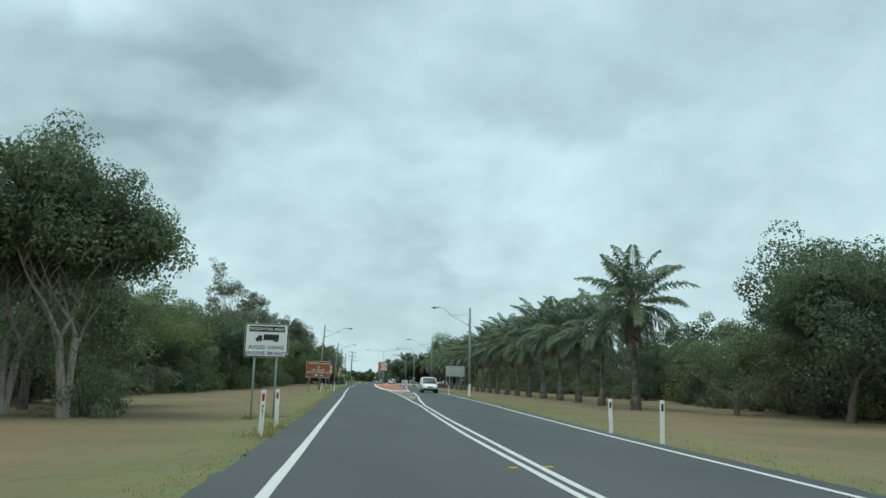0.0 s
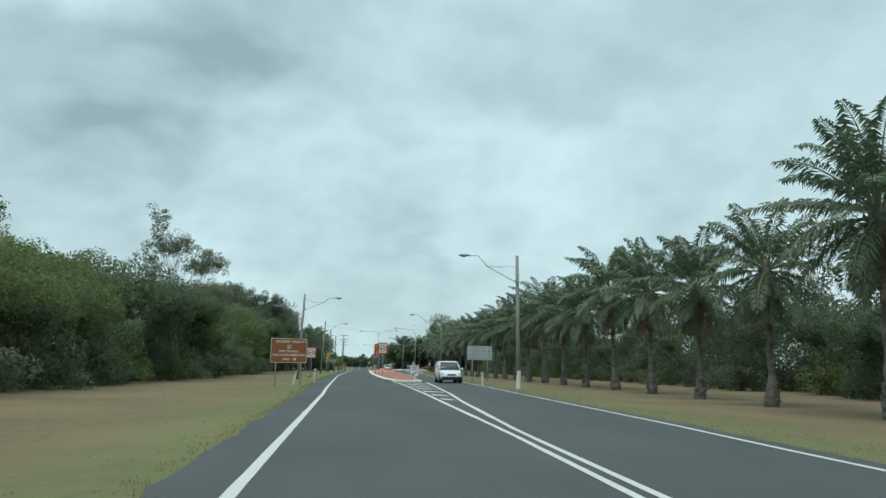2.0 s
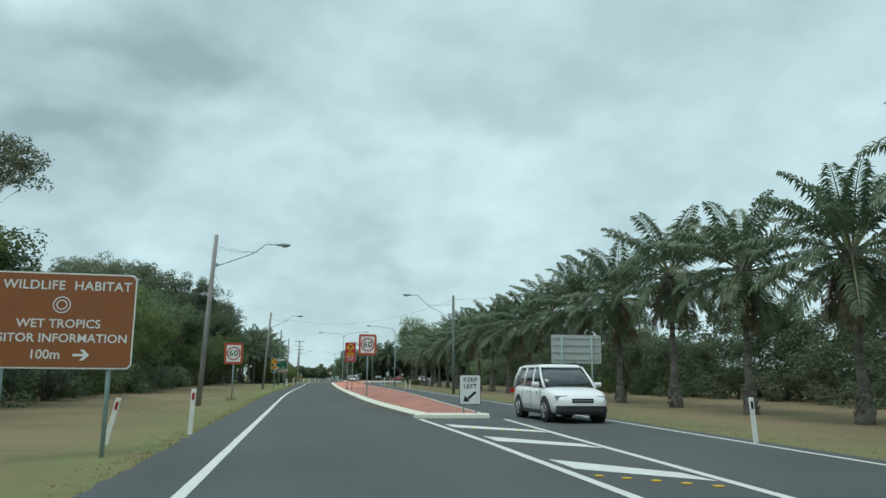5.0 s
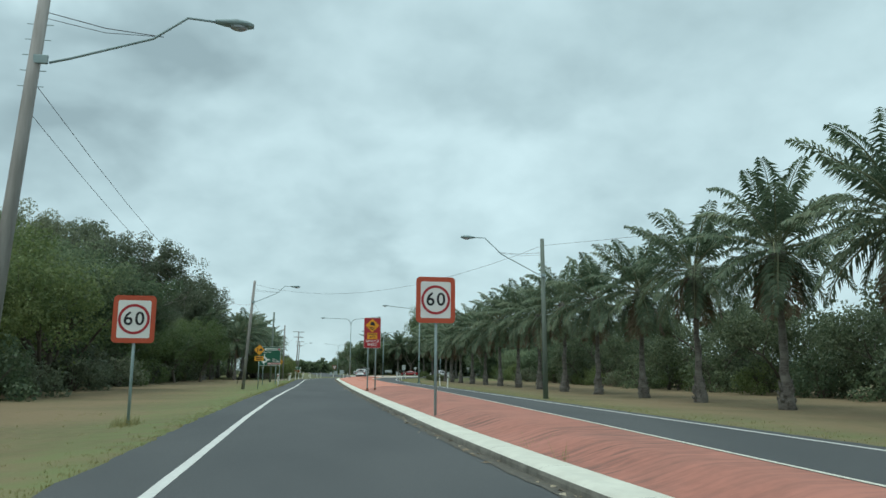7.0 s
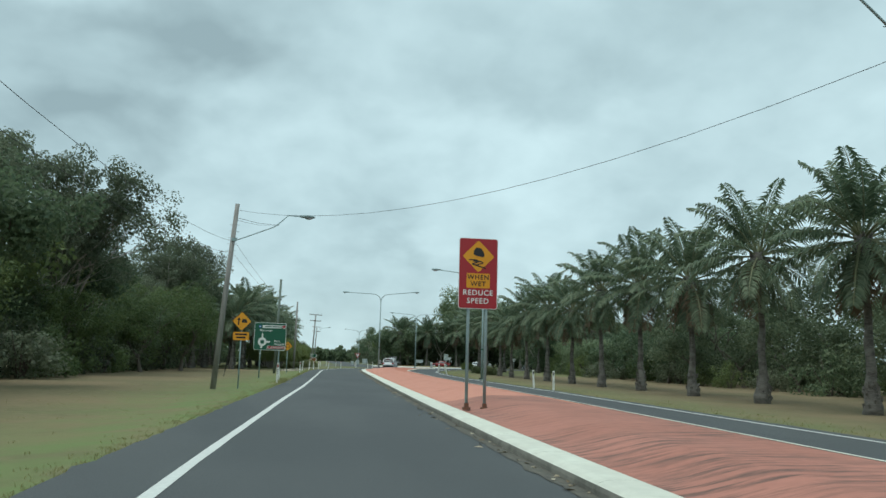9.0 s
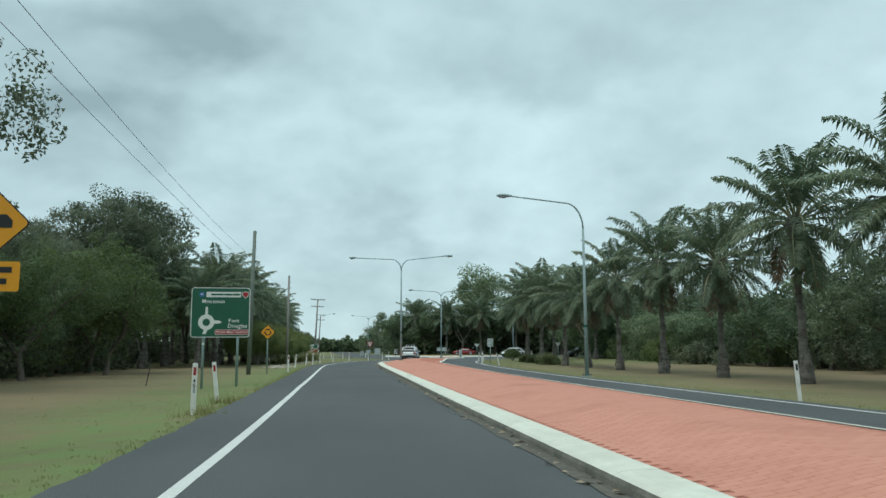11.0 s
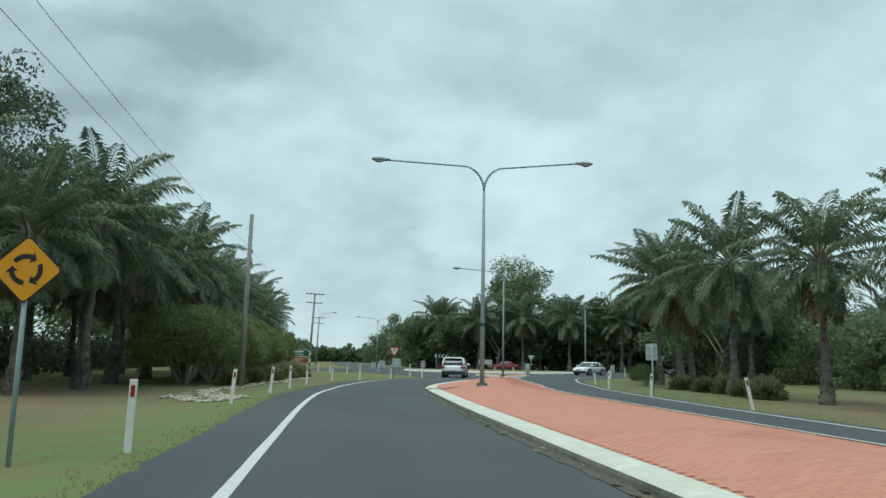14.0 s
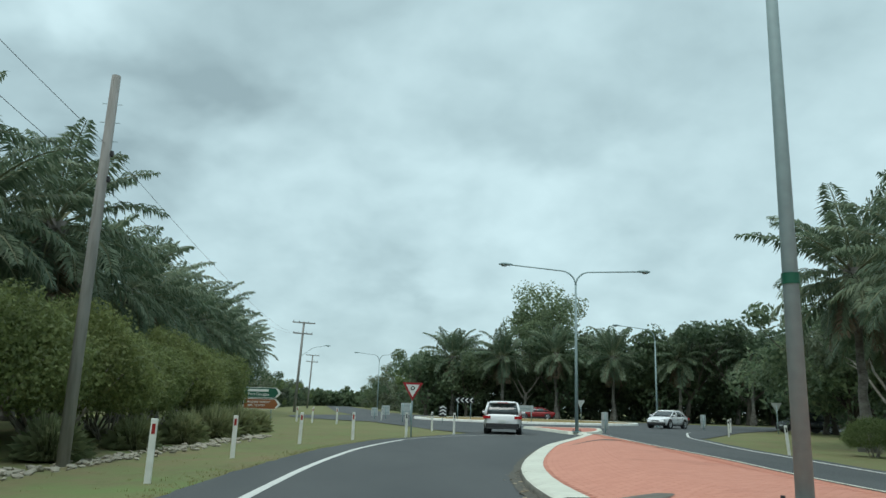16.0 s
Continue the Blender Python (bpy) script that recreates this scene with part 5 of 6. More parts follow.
        for dy in (-0.14, 0.28):
            part("door_handle", boxes((sx * W * 0.985 - 0.02, sx * W * 0.985 + 0.02, L * dy - 0.09, L * dy + 0.09, belt - 0.13, belt - 0.10), bevel=0.008), paint, v)
        for dy in (0.47, 0.02, -0.40):
            part("door_seam", boxes((sx * W - 0.006, sx * W + 0.003, L * dy - 0.006, L * dy + 0.006, 0.36, belt - 0.06)), TRIM, v)
        part("sill_trim", boxes((sx * W * 0.955 - 0.03, sx * W * 0.955 + 0.03, -0.42 * L, 0.44 * L, 0.22, 0.34), bevel=0.02), TRIM, v)
        if rails:
            bm = bmesh.new()
            tube(bm, [(sx * W * 0.68, L * u, H + dz) for u, dz in ((-0.72, -0.02), (-0.66, 0.04), (0.02, 0.05), (0.08, 0.0))], 0.018, 6)
            part("roof_rail", bm, TRIM, v)
    part("rear_bumper", loft(bmesh.new(), [plan_ring(W * 0.90, -L - 0.02, -L * 0.86, 0.12, z) for z in (0.29, 0.36, 0.52)]), TRIM, v, "dark lower bumper")
    part("front_bumper", loft(bmesh.new(), [plan_ring(W * w, L * 0.86, L + d, 0.14, z) for z, w, d in ((0.25, 0.80, -0.02), (0.34, 0.86, 0.02), (0.50, 0.84, 0.018))]), TRIM, v, "dark lower bumper")
    grille = part("grille", boxes((-W * 0.36, W * 0.36, L * 0.94, L + 0.012, 0.57 * q, 0.70 * q), bevel=0.02), TRIM, v, "black grille")
    part("grille_bar", boxes((-W * 0.33, W * 0.33, L, L + 0.02, 0.63 * q, 0.655 * q)), RIM, grille, "bright bar")
    part("number_plate", boxes((-0.19, 0.19, -L - 0.03, -L + 0.02, 0.60, 0.71)), WHITE_PLATE, v, "plain plate")
    part("number_plate", boxes((-0.19, 0.19, L - 0.02, L + 0.035, 0.50, 0.58)), WHITE_PLATE, v, "plain plate")
    if estate:
        part("spoiler", boxes((-W * 0.68, W * 0.68, L * (r2 - 0.09), L * r2, H - 0.10, H - 0.055), bevel=0.015), paint, v)
        part("high_brake_lamp", boxes((-0.24, 0.24, L * (r2 - 0.10), L * (r2 - 0.085), H - 0.095, H - 0.06)), TAIL, v, "red brake lamp strip")
    return v


vehicle(9.9, 236.5, -14, "car", "white sport utility car driving towards the roundabout", CAR_WHITE, 4.4, 1.84, 1.6)
vehicle(7.75, 87.9, 180, "car", "white sport utility car with roof rails facing along the opposite lane", CAR_WHITE, 4.6, 1.8, 1.72, True, True)
vehicle(28.4, 257.5, 130, "car", "white hatchback leaving the roundabout", CAR_WHITE, 4.4, 1.82, 1.47, False)
vehicle(26.0, 290.0, 80, "car", "red car passing behind the roundabout", CAR_RED, 4.6, 1.82, 1.45, False)
vehicle(38.5, 254.0, 95, "car", "dark car waiting on the side road", CAR_DARK, 4.7, 1.85, 1.65)


# ---- plants ----
def leaf_quads(verts, faces, centre, radius, count, size, rng, droop=0.0, squash=0.75):
    """Leaves, two for each count, over a rounded clump, turned mostly outward."""
    gauss, uniform, cx, cy, cz = rng.gauss, rng.uniform, *centre
    for _ in range(2 * count):
        d = Vector((gauss(0, 1), gauss(0, 1), gauss(0, 1)))
        d.normalize()
        q = radius * uniform(0.42, 1.04) ** 0.5
        facing = Vector((d.x + gauss(0, 0.45), d.y + gauss(0, 0.45), d.z + 0.2 + gauss(0, 0.45)))
        along = facing.cross(Vector((gauss(0, 1), gauss(0, 1), gauss(0, 1))))
        along.normalize()
        along.z -= droop * 0.6
        side = facing.cross(along)
        side.normalize()
        n, w = size * uniform(0.5, 1.0), size * uniform(0.26, 0.42)
        px, py, pz = cx + d.x * q, cy + d.y * q, cz + d.z * squash * q
        i = len(verts)
        verts += [(px - side.x * w, py - side.y * w, pz - side.z * w), (px + side.x * w, py + side.y * w, pz + side.z * w), (px + along.x * n, py + along.y * n, pz + along.z * n)]
        faces.append((i, i + 1, i + 2))


def grow(bm, rng, start, way, length, radius, depth, tips, spread, lift):
    """One limb, and those that branch off it."""
    p, pts, d = Vector(start), [Vector(start)], Vector(way).normalized()
    for k in range(4):
        d = (d + Vector((rng.gauss(0, 0.16), rng.gauss(0, 0.16), rng.gauss(0, 0.06) + lift))).normalized()
        p = p + d * length / 4
        pts.append(p.copy())
    tube(bm, pts, [radius * (1 - 0.13 * k) for k in range(5)], 7 if depth > 1 else (5 if depth else 3), False)
    if depth == 0:
        tips.append((p, length))
        return
    for k in range(rng.choice((2, 3, 3))):
        at = pts[rng.choice((2, 3, 4, 4))]
        side = Vector((rng.gauss(0, 1), rng.gauss(0, 1), 0)).normalized()
        grow(bm, rng, at, d + side * spread, length * rng.uniform(0.55, 0.8), radius * 0.5, depth - 1, tips, spread, lift)


def tree_proto(seed, height, trunk_h, spread, leaf_mat, bark, clump, leaves, leaf_size, depth=3, stems=1, radius=0.22, squash=0.75, droop=0.1, low=0.0):
    """Tapered trunk, limbs and a crown of leaves in uneven clumps; built at the origin."""
    rng = random.Random(seed)
    t = empty("tree", pose(0, 0, 0), "", "tree")
    bm, tips = bmesh.new(), []
    for s_ in range(stems):
        lean = Vector((rng.gauss(0, 0.12 + 0.1 * (stems > 1)), rng.gauss(0, 0.12 + 0.1 * (stems > 1)), 1)).normalized()
        pts = [Vector((rng.gauss(0, 0.15) * (stems > 1), rng.gauss(0, 0.15) * (stems > 1), -0.2))]
        for k in range(4):
            pts.append(pts[-1] + (lean + Vector((rng.gauss(0, 0.07), rng.gauss(0, 0.07), 0))) * trunk_h / 4)
        tube(bm, pts, [radius * 1.35, radius, radius * 0.9, radius * 0.8, radius * 0.7], 9, False)
        for k in range(rng.choice((3, 4))):
            side = Vector((rng.gauss(0, 1), rng.gauss(0, 1), 0)).normalized()
            grow(bm, rng, pts[rng.choice((3, 4, 4))], Vector((0, 0, 1)) + side * spread, (height - trunk_h) * rng.uniform(0.42, 0.58), radius * 0.5, depth - 1, tips, spread, 0.05)
    part("trunk", bm, bark, t, smooth=True)
    verts, faces = [], []
    per = max(6, int(leaves / max(1, len(tips))))
    for p, length in tips:
        size = clump * rng.uniform(0.7, 1.3)
        for share in (0.42, 0.33, 0.25):
            spot = p + Vector((rng.gauss(0, 0.5), rng.gauss(0, 0.5), rng.gauss(0, 0.38))) * size
            leaf_quads(verts, faces, spot, size * (0.45 + 0.7 * share), max(2, int(per * share)), leaf_size, rng, droop, squash)
    if low:
        for k in range(int(40 * low)):
            a, r = rng.uniform(0, 2 * math.pi), rng.uniform(0.3, 1.0) * spread * height * 0.33
            leaf_quads(verts, faces, (r * math.cos(a), r * math.sin(a), rng.uniform(0.2, 0.6) * height), clump, 26, leaf_size, rng, droop, squash)
    raw_object("crown", verts, faces, leaf_mat, t)
    return t


def shrub_proto(seed, width, height, leaf_mat, leaves, leaf_size):
    """Dense low shrub on several thin stems."""
    rng = random.Random(seed)
    t = empty("shrub", pose(0, 0, 0), "", "shrub")
    bm = bmesh.new()
    verts, faces = [], []
    for k in range(9):
        a, r = rng.uniform(0, 2 * math.pi), rng.uniform(0.2, 0.8) * width / 2
        top = Vector((r * math.cos(a), r * math.sin(a), height * rng.uniform(0.45, 0.85)))
        tube(bm, [(0.1 * math.cos(a), 0.1 * math.sin(a), -0.1), top * 0.5, top], [0.05, 0.035, 0.015], 5, False)
    part("stem", bm, BARK, t)
    for k in range(26):
        a, r = rng.uniform(0, 2 * math.pi), math.sqrt(rng.uniform(0, 1)) * width / 2
        z = rng.uniform(0.12, 1.0) * height * math.sqrt(max(0.05, 1 - (2 * r / width) ** 2 * 0.8))
        leaf_quads(verts, faces, (r * math.cos(a), r * math.sin(a), z), width * rng.uniform(0.13, 0.22), leaves // 26, leaf_size, rng, 0.1, 0.8)
    raw_object("foliage", verts, faces, leaf_mat, t)
    return t


def palm_proto(seed, trunk_h, fronds, length):
    """Oil palm: rough trunk flared at the foot, arching fronds with drooping leaflets, some dead fronds hanging."""
    rng = random.Random(seed)
    t = empty("palm", pose(0, 0, 0), "", "palm tree")
    bm = bmesh.new()
    n = 12
    pts = [(0.04 * rng.gauss(0, 1), 0.04 * rng.gauss(0, 1), -0.2 + (trunk_h + 0.4) * k / n) for k in range(n + 1)]
    radii = [interp([(0, 0.37), (0.08, 0.32), (0.15, 0.24), (0.20, 0.18), (0.40, 0.165), (0.52, 0.135), (0.78, 0.145), (0.88, 0.32), (0.95, 0.42), (1, 0.30)], k / n) * rng.uniform(0.93, 1.07) for k in range(n + 1)]
    tube(bm, pts, radii, 11)
    part("trunk", bm, PALM_BARK, t, smooth=True)
    bm = bmesh.new()
    for k in range(48):
        low = k < 24
        z = rng.uniform(0.02, 0.17) * trunk_h if low else trunk_h * rng.uniform(0.80, 1.02)
        a = rng.uniform(0, 2 * math.pi)
        r = interp([(0, 0.35), (trunk_h * 0.08, 0.31), (trunk_h * 0.15, 0.23), (trunk_h * 0.40, 0.16), (trunk_h * 0.8, 0.20), (trunk_h * 0.95, 0.40), (trunk_h, 0.34)], z)
        c, s_ = math.cos(a), math.sin(a)
        flare = 0.015 if low else 0.09
        tube(bm, [(r * 0.8 * c, r * 0.8 * s_, z), ((r + flare) * c, (r + flare) * s_, z + 0.13), ((r + flare) * c, (r + flare) * s_, z + 0.22)], [0.06, 0.05, 0.022], 5)
    tagged(part("old_frond_base", bm, PALM_BARK, t), kind="stuff")
    golden = 2.399963
    for k in range(fronds):
        share = k / (fronds - 1)
        skirt = share > 0.80
        dead = share > 0.86 and rng.random() < 0.7
        elev = radians(-48 - 30 * rng.random()) if skirt else radians(84 - 122 * (share / 0.80) ** 0.95 + rng.uniform(-8, 8))
        az = k * golden + rng.uniform(-0.3, 0.3)
        flat_way = Vector((math.cos(az), math.sin(az), 0))
        size = length * (0.80 + 0.20 * math.sin(math.pi * min(1, share * 1.1 + 0.15))) * rng.uniform(0.88, 1.08) * (0.80 if skirt else 1.0)
        p = flat_way * (0.28 if skirt else 0.16) + Vector((0, 0, trunk_h + 0.25 - 0.5 * share))
        pts, ways = [p.copy()], []
        steps = 10
        e = elev
        bend = rng.uniform(0.7, 1.25)
        twist = rng.uniform(-0.25, 0.25)
        for i in range(steps):
            e -= radians(1.5 + 9.0 * (i / steps) ** 1.3) * bend * (1.0 if e > radians(-74) else 0.05)
            swing = Vector((math.cos(az + twist * i / steps), math.sin(az + twist * i / steps), 0))
            d = swing * math.cos(e) + Vector((0, 0, math.sin(e)))
            p = p + d * size / steps
            pts.append(p.copy()); ways.append(d)
        bm = bmesh.new()
        tube(bm, pts, [0.05 * (1 - 0.85 * i / steps) + 0.005 for i in range(steps + 1)], 3, False)
        me = bpy.data.meshes.new("frond")
        bm.to_mesh(me); bm.free()
        vs, fs = [tuple(v.co) for v in me.vertices], [tuple(f.vertices) for f in me.polygons]
        bpy.data.meshes.remove(me)
        n_stalk = len(fs)
        count = 46
        for j in range(count):
            u = 0.15 + 0.85 * (j + rng.uniform(-0.25, 0.25)) / count
            i = min(int(u * steps), steps - 1)
            q = pts[i].lerp(pts[i + 1], u * steps - i)
            d = ways[i]
            side = d.cross(Vector((0, 0, 1)))
            if side.length < 0.05:
                side = Vector((-math.sin(az), math.cos(az), 0))
            side.normalize()
            upw = side.cross(d)
            ll = 1.02 * math.sin(math.pi * (0.20 + 0.70 * u)) * rng.uniform(0.8, 1.12) * length / 4.2
            for sgn in (-1, 1):
                if dead and rng.random() < 0.3:
                    continue
                out = (side * sgn * 0.85 + d * 0.55 + upw * rng.uniform(-0.15, 0.35)).normalized()
                mid = q + out * ll * 0.46
                tip = mid + (out * 0.62 + Vector((0, 0, -rng.uniform(0.35, 0.95)))).normalized() * ll * 0.5
                w = d * 0.048
                b = len(vs)
                vs += [tuple(q), tuple(mid + w), tuple(tip), tuple(mid - w)]
                fs += [(b, b + 1, b + 3), (b + 3, b + 1, b + 2)]
        ob = raw_object("dead_frond" if dead else "frond", vs, fs, FROND_DEAD if dead else RACHIS, t)
        if not dead:
            ob.data.materials.append(FROND)
            ob.data.polygons.foreach_set("material_index", [0] * n_stalk + [1] * (len(fs) - n_stalk))
        else:
            ob["label"] = "brown hanging dead frond"
    return t


def plant(proto, x, y, scale, turn, label, group, z=None, tilt=0.0):
    m = pose(x, y, ground_z(x, y) - 0.05 if z is None else z, tilt, 0, turn) @ Matrix.Diagonal((scale, scale, scale, 1))
    ob = copy_thing(proto, m)
    ob.matrix_basis = m
    tagged(ob, label, "", group)
    return ob


rng = random.Random(11)
PALMS = [palm_proto(21, 6.5, 42, 4.0), palm_proto(22, 6.9, 40, 4.15), palm_proto(23, 6.2, 43, 3.95)]
PALM_LABEL = "mature oil palm with arching green fronds and rough trunk"
RIGHT_ROW = [(50.4, 18.1), (58.3, 18.4), (66.3, 18.9), (74.3, 19.4), (81.6, 19.5), (89.0, 19.6), (96.5, 19.8), (104.0, 19.9), (111.7, 20.0), (119.3, 20.2), (126.9, 20.3), (134.0, 20.4), (141.2, 20.3), (148.4, 20.3), (155.6, 20.4), (163.0, 20.5), (170.0, 20.4), (177.0, 20.4), (184.0, 20.3), (191.0, 20.2), (198.0, 20.3), (205.0, 20.6), (212.0, 20.4), (219.0, 20.8), (226.0, 22.6)]
for k, (y, x) in enumerate(RIGHT_ROW):
    plant(PALMS[k % 3], x, y, rng.uniform(0.98, 1.08) * interp([(50.4, 1.06), (58.3, 0.82), (66, 0.94), (74, 1.02), (100, 1.03), (134, 1.03), (165, 1.04), (177, 0.96), (184, 0.98), (191, 0.88), (198, 0.90), (206, 0.94), (219, 0.94), (226, 1.05)], y), rng.uniform(0, 360), PALM_LABEL, "palms along the verge")
for k in range(17):
    plant(PALMS[k % 3], -10.3 + rng.uniform(-0.5, 0.5), 204.0 + 5.8 * k, rng.uniform(1.03, 1.14) * interp([(0, 0.84), (1, 0.93), (2, 1.0)], k), rng.uniform(0, 360), PALM_LABEL, "palms before the roundabout")
for k in range(7):
    plant(PALMS[(k + 1) % 3], -15.2 + rng.uniform(-0.8, 0.8), 205 + 6.5 * k, rng.uniform(0.98, 1.1), rng.uniform(0, 360), PALM_LABEL, "palms before the roundabout")
for k, (x, y) in enumerate([(24, 300), (31, 298), (38, 295), (45, 290), (52, 285), (18, 306), (60, 280), (47, 246), (55, 244), (40, 240), (33, 232), (27, 230)]):
    plant(PALMS[k % 3], x, y, rng.uniform(1.2, 1.45) if y > 278 else rng.uniform(0.95, 1.1), rng.uniform(0, 360), PALM_LABEL, "palms round the roundabout")
for p in PALMS:
    p.matrix_basis = pose(-17.2, 222 + 9 * PALMS.index(p), -0.2)
    tagged(p, PALM_LABEL, "", "palms along the verge")

TREES = [
    tree_proto(1, 9.6, 2.6, 0.75, LEAF_DARK, BARK, 1.4, 6200, 0.215, squash=0.8, low=0.4),
    tree_proto(2, 8.5, 2.0, 0.85, LEAF_LIGHT, BARK, 1.4, 6200, 0.215, squash=0.7, low=0.4),
    tree_proto(3, 11.5, 3.6, 0.6, LEAF_GREY, BARK_PALE, 0.9, 10500, 0.2, depth=4, squash=0.85, droop=0.4),
    tree_proto(4, 7.5, 1.4, 0.9, LEAF_DARK, BARK, 1.4, 5800, 0.215, low=0.6),
]
FAR_TREES = [
    tree_proto(5, 10.0, 2.6, 0.8, LEAF_DARK, BARK, 1.7, 1500, 0.42, depth=2, squash=0.8, low=0.3),
    tree_proto(6, 9.0, 2.0, 0.85, LEAF_LIGHT, BARK, 1.7, 1500, 0.42, depth=2, squash=0.75, low=0.3),
    tree_proto(9, 11.5, 3.0, 0.65, LEAF_GREY, BARK_PALE, 1.7, 1700, 0.38, depth=2, squash=0.9),
    tree_proto(10, 8.5, 1.5, 0.9, LEAF_DARK, BARK, 1.7, 1500, 0.42, depth=2, low=0.4),
]
MID_TREES = [
    tree_proto(12, 9.5, 2.2, 0.8, LEAF_WOOD, BARK, 1.4, 2000, 0.34, squash=0.8, low=0.5),
    tree_proto(13, 9.0, 1.8, 0.85, LEAF_WOOD, BARK, 1.4, 2000, 0.34, squash=0.75, low=0.5),
    tree_proto(14, 8.0, 1.4, 0.9, LEAF_WOOD, BARK, 1.4, 1900, 0.34, low=0.7),
]
TALL = tree_proto(16, 11.0, 3.4, 0.5, LEAF_DARK, BARK, 1.5, 5000, 0.30, depth=3, squash=0.9, low=0.7)
BIG = tree_proto(7, 8.6, 3.1, 0.62, LEAF_DARK, BARK_PALE, 1.0, 26000, 0.165, depth=4, stems=2, radius=0.17, squash=0.8, droop=0.4, low=0.5)
SPARSE = tree_proto(8, 13.2, 5.6, 0.30, LEAF_PALE, BARK_PALE, 0.62, 6000, 0.165, depth=4, stems=2, radius=0.14, squash=0.75, droop=0.4)
SHRUBS = [shrub_proto(31, 4.2, 3.2, LEAF_DARK, 1100, 0.24), shrub_proto(32, 3.6, 2.6, LEAF_GREY, 1100, 0.22), shrub_proto(33, 3.8, 2.9, LEAF_LIGHT, 1100, 0.22)]
LABELS = ["dense dark green roadside tree", "bright green rounded roadside tree", "tall grey-green paperbark tree", "low dark green bushy tree"]
SHRUB_LABELS = ["dark green bushy shrub at the wood's edge", "grey-green shrub at the wood's edge", "bright green shrub at the wood's edge"]


def wood(y0, y1, step, x_of, rows, side, scale=lambda y: 1.0, mix=(0, 1, 2, 3), stock=None):
    """Rows of trees along the road, thick with shrubs at the edge."""
    y = y0
    while y < y1:
        for r in range(rows):
            k = rng.choice(mix)
            x = x_of(y) + side * (1.5 + 5.2 * r + rng.uniform(-1.2, 1.6))
            plant((stock or (FAR_TREES if r else TREES))[k], x, y + rng.uniform(-1.6, 1.6), scale(y) * rng.uniform(0.72, 1.18) * (1 + 0.08 * r), rng.uniform(0, 360), LABELS[k], "roadside wood")
        k = rng.randrange(3)
        plant(SHRUBS[k], x_of(y) + side * rng.uniform(-0.6, 1.2), y + rng.uniform(-1, 1), rng.uniform(0.7, 1.15), rng.uniform(0, 360), SHRUB_LABELS[k], "wood edge shrubs")
        y += step * rng.uniform(0.85, 1.15)


LEFT_EDGE = lambda y: interp([(30, -15.5), (60, -16), (85, -14.8), (120, -14.5), (140, -15.5), (170, -17), (200, -17)], y)
wood(33, 200, 6.0, LEFT_EDGE, 2, -1, lambda y: interp([(30, 0.75), (60, 0.75), (75, 0.82), (90, 0.95), (110, 0.8), (130, 0.85), (145, 1.0), (160, 0.95), (180, 0.9), (200, 0.9)], y), (0, 1, 3, 0))
wood(-10, 30, 8.0, lambda y: -17.0, 1, -1, lambda y: 0.9)
wood(26, 70, 5.5, lambda y: interp([(26, 24.5), (45, 26.5), (70, 30)], y), 2, 1, lambda y: interp([(26, 0.9), (45, 1.0), (52, 0.85), (70, 0.8)], y), (0, 3, 0, 3))
wood(70, 190, 6.5, lambda y: interp([(70, 30.5), (110, 32.5), (140, 31.5), (240, 35)], y), 2, 1, lambda y: 0.76, (0, 2), MID_TREES)
wood(190, 240, 7.0, lambda y: 35.0, 2, 1, lambda y: 0.8, (0, 3, 0, 3), FAR_TREES)
wood(200, 330, 10.0, lambda y: -22.0, 1, -1, lambda y: 1.1, (0, 1, 2, 3), FAR_TREES)
wood(330, 520, 19.0, lambda y: interp([(330, -14), (520, -10)], y), 1, -1, lambda y: 1.0, (0, 1, 2, 3), FAR_TREES)
wood(318, 520, 18.0, lambda y: interp([(318, 17), (520, 13)], y), 2, 1, lambda y: 1.05, (0, 1, 2, 3), FAR_TREES)
for x in range(16, 90, 5):
    for r in range(2):
        k = rng.choice((0, 0, 2, 3))
        plant(FAR_TREES[k], x + rng.uniform(-2, 2), 306 + 8 * r - 0.35 * (x - 22) + rng.uniform(-2, 2), rng.uniform(1.15, 1.45) * (0.9 if x < 26 else 1.0), rng.uniform(0, 360), LABELS[k], "wood behind the roundabout")
for k in range(9):
    j = rng.choice((0, 2, 3))
    plant(FAR_TREES[j], 34 + rng.uniform(-2, 2) + 1.2 * k, 236 + 4.0 * k - (8 if k > 4 else 0), rng.uniform(0.9, 1.15), rng.uniform(0, 360), LABELS[j], "wood beside the roundabout")


def undergrowth(y0, y1, x_of, depth_x, height, count, size, mat, seed, along_x=False):
    """Dense low leaf mass under the trees of a wood."""
    r2 = random.Random(seed)
    verts, faces = [], []
    for _ in range(count):
        y = r2.uniform(y0, y1)
        x = x_of(y) + r2.random() * depth_x
        h = height * (0.65 + 0.5 * noise.noise((x * 0.3, y * 0.22, seed)))
        z = h * r2.random() ** 0.8
        if along_x:
            x, y = y, x
        leaf_quads(verts, faces, (x, y, z), 0.5, 4, size, r2, 0.1, 0.8)
    tagged(raw_object("undergrowth", verts, faces, mat), "dense leafy undergrowth below the trees", "undergrowth", kind="stuff")


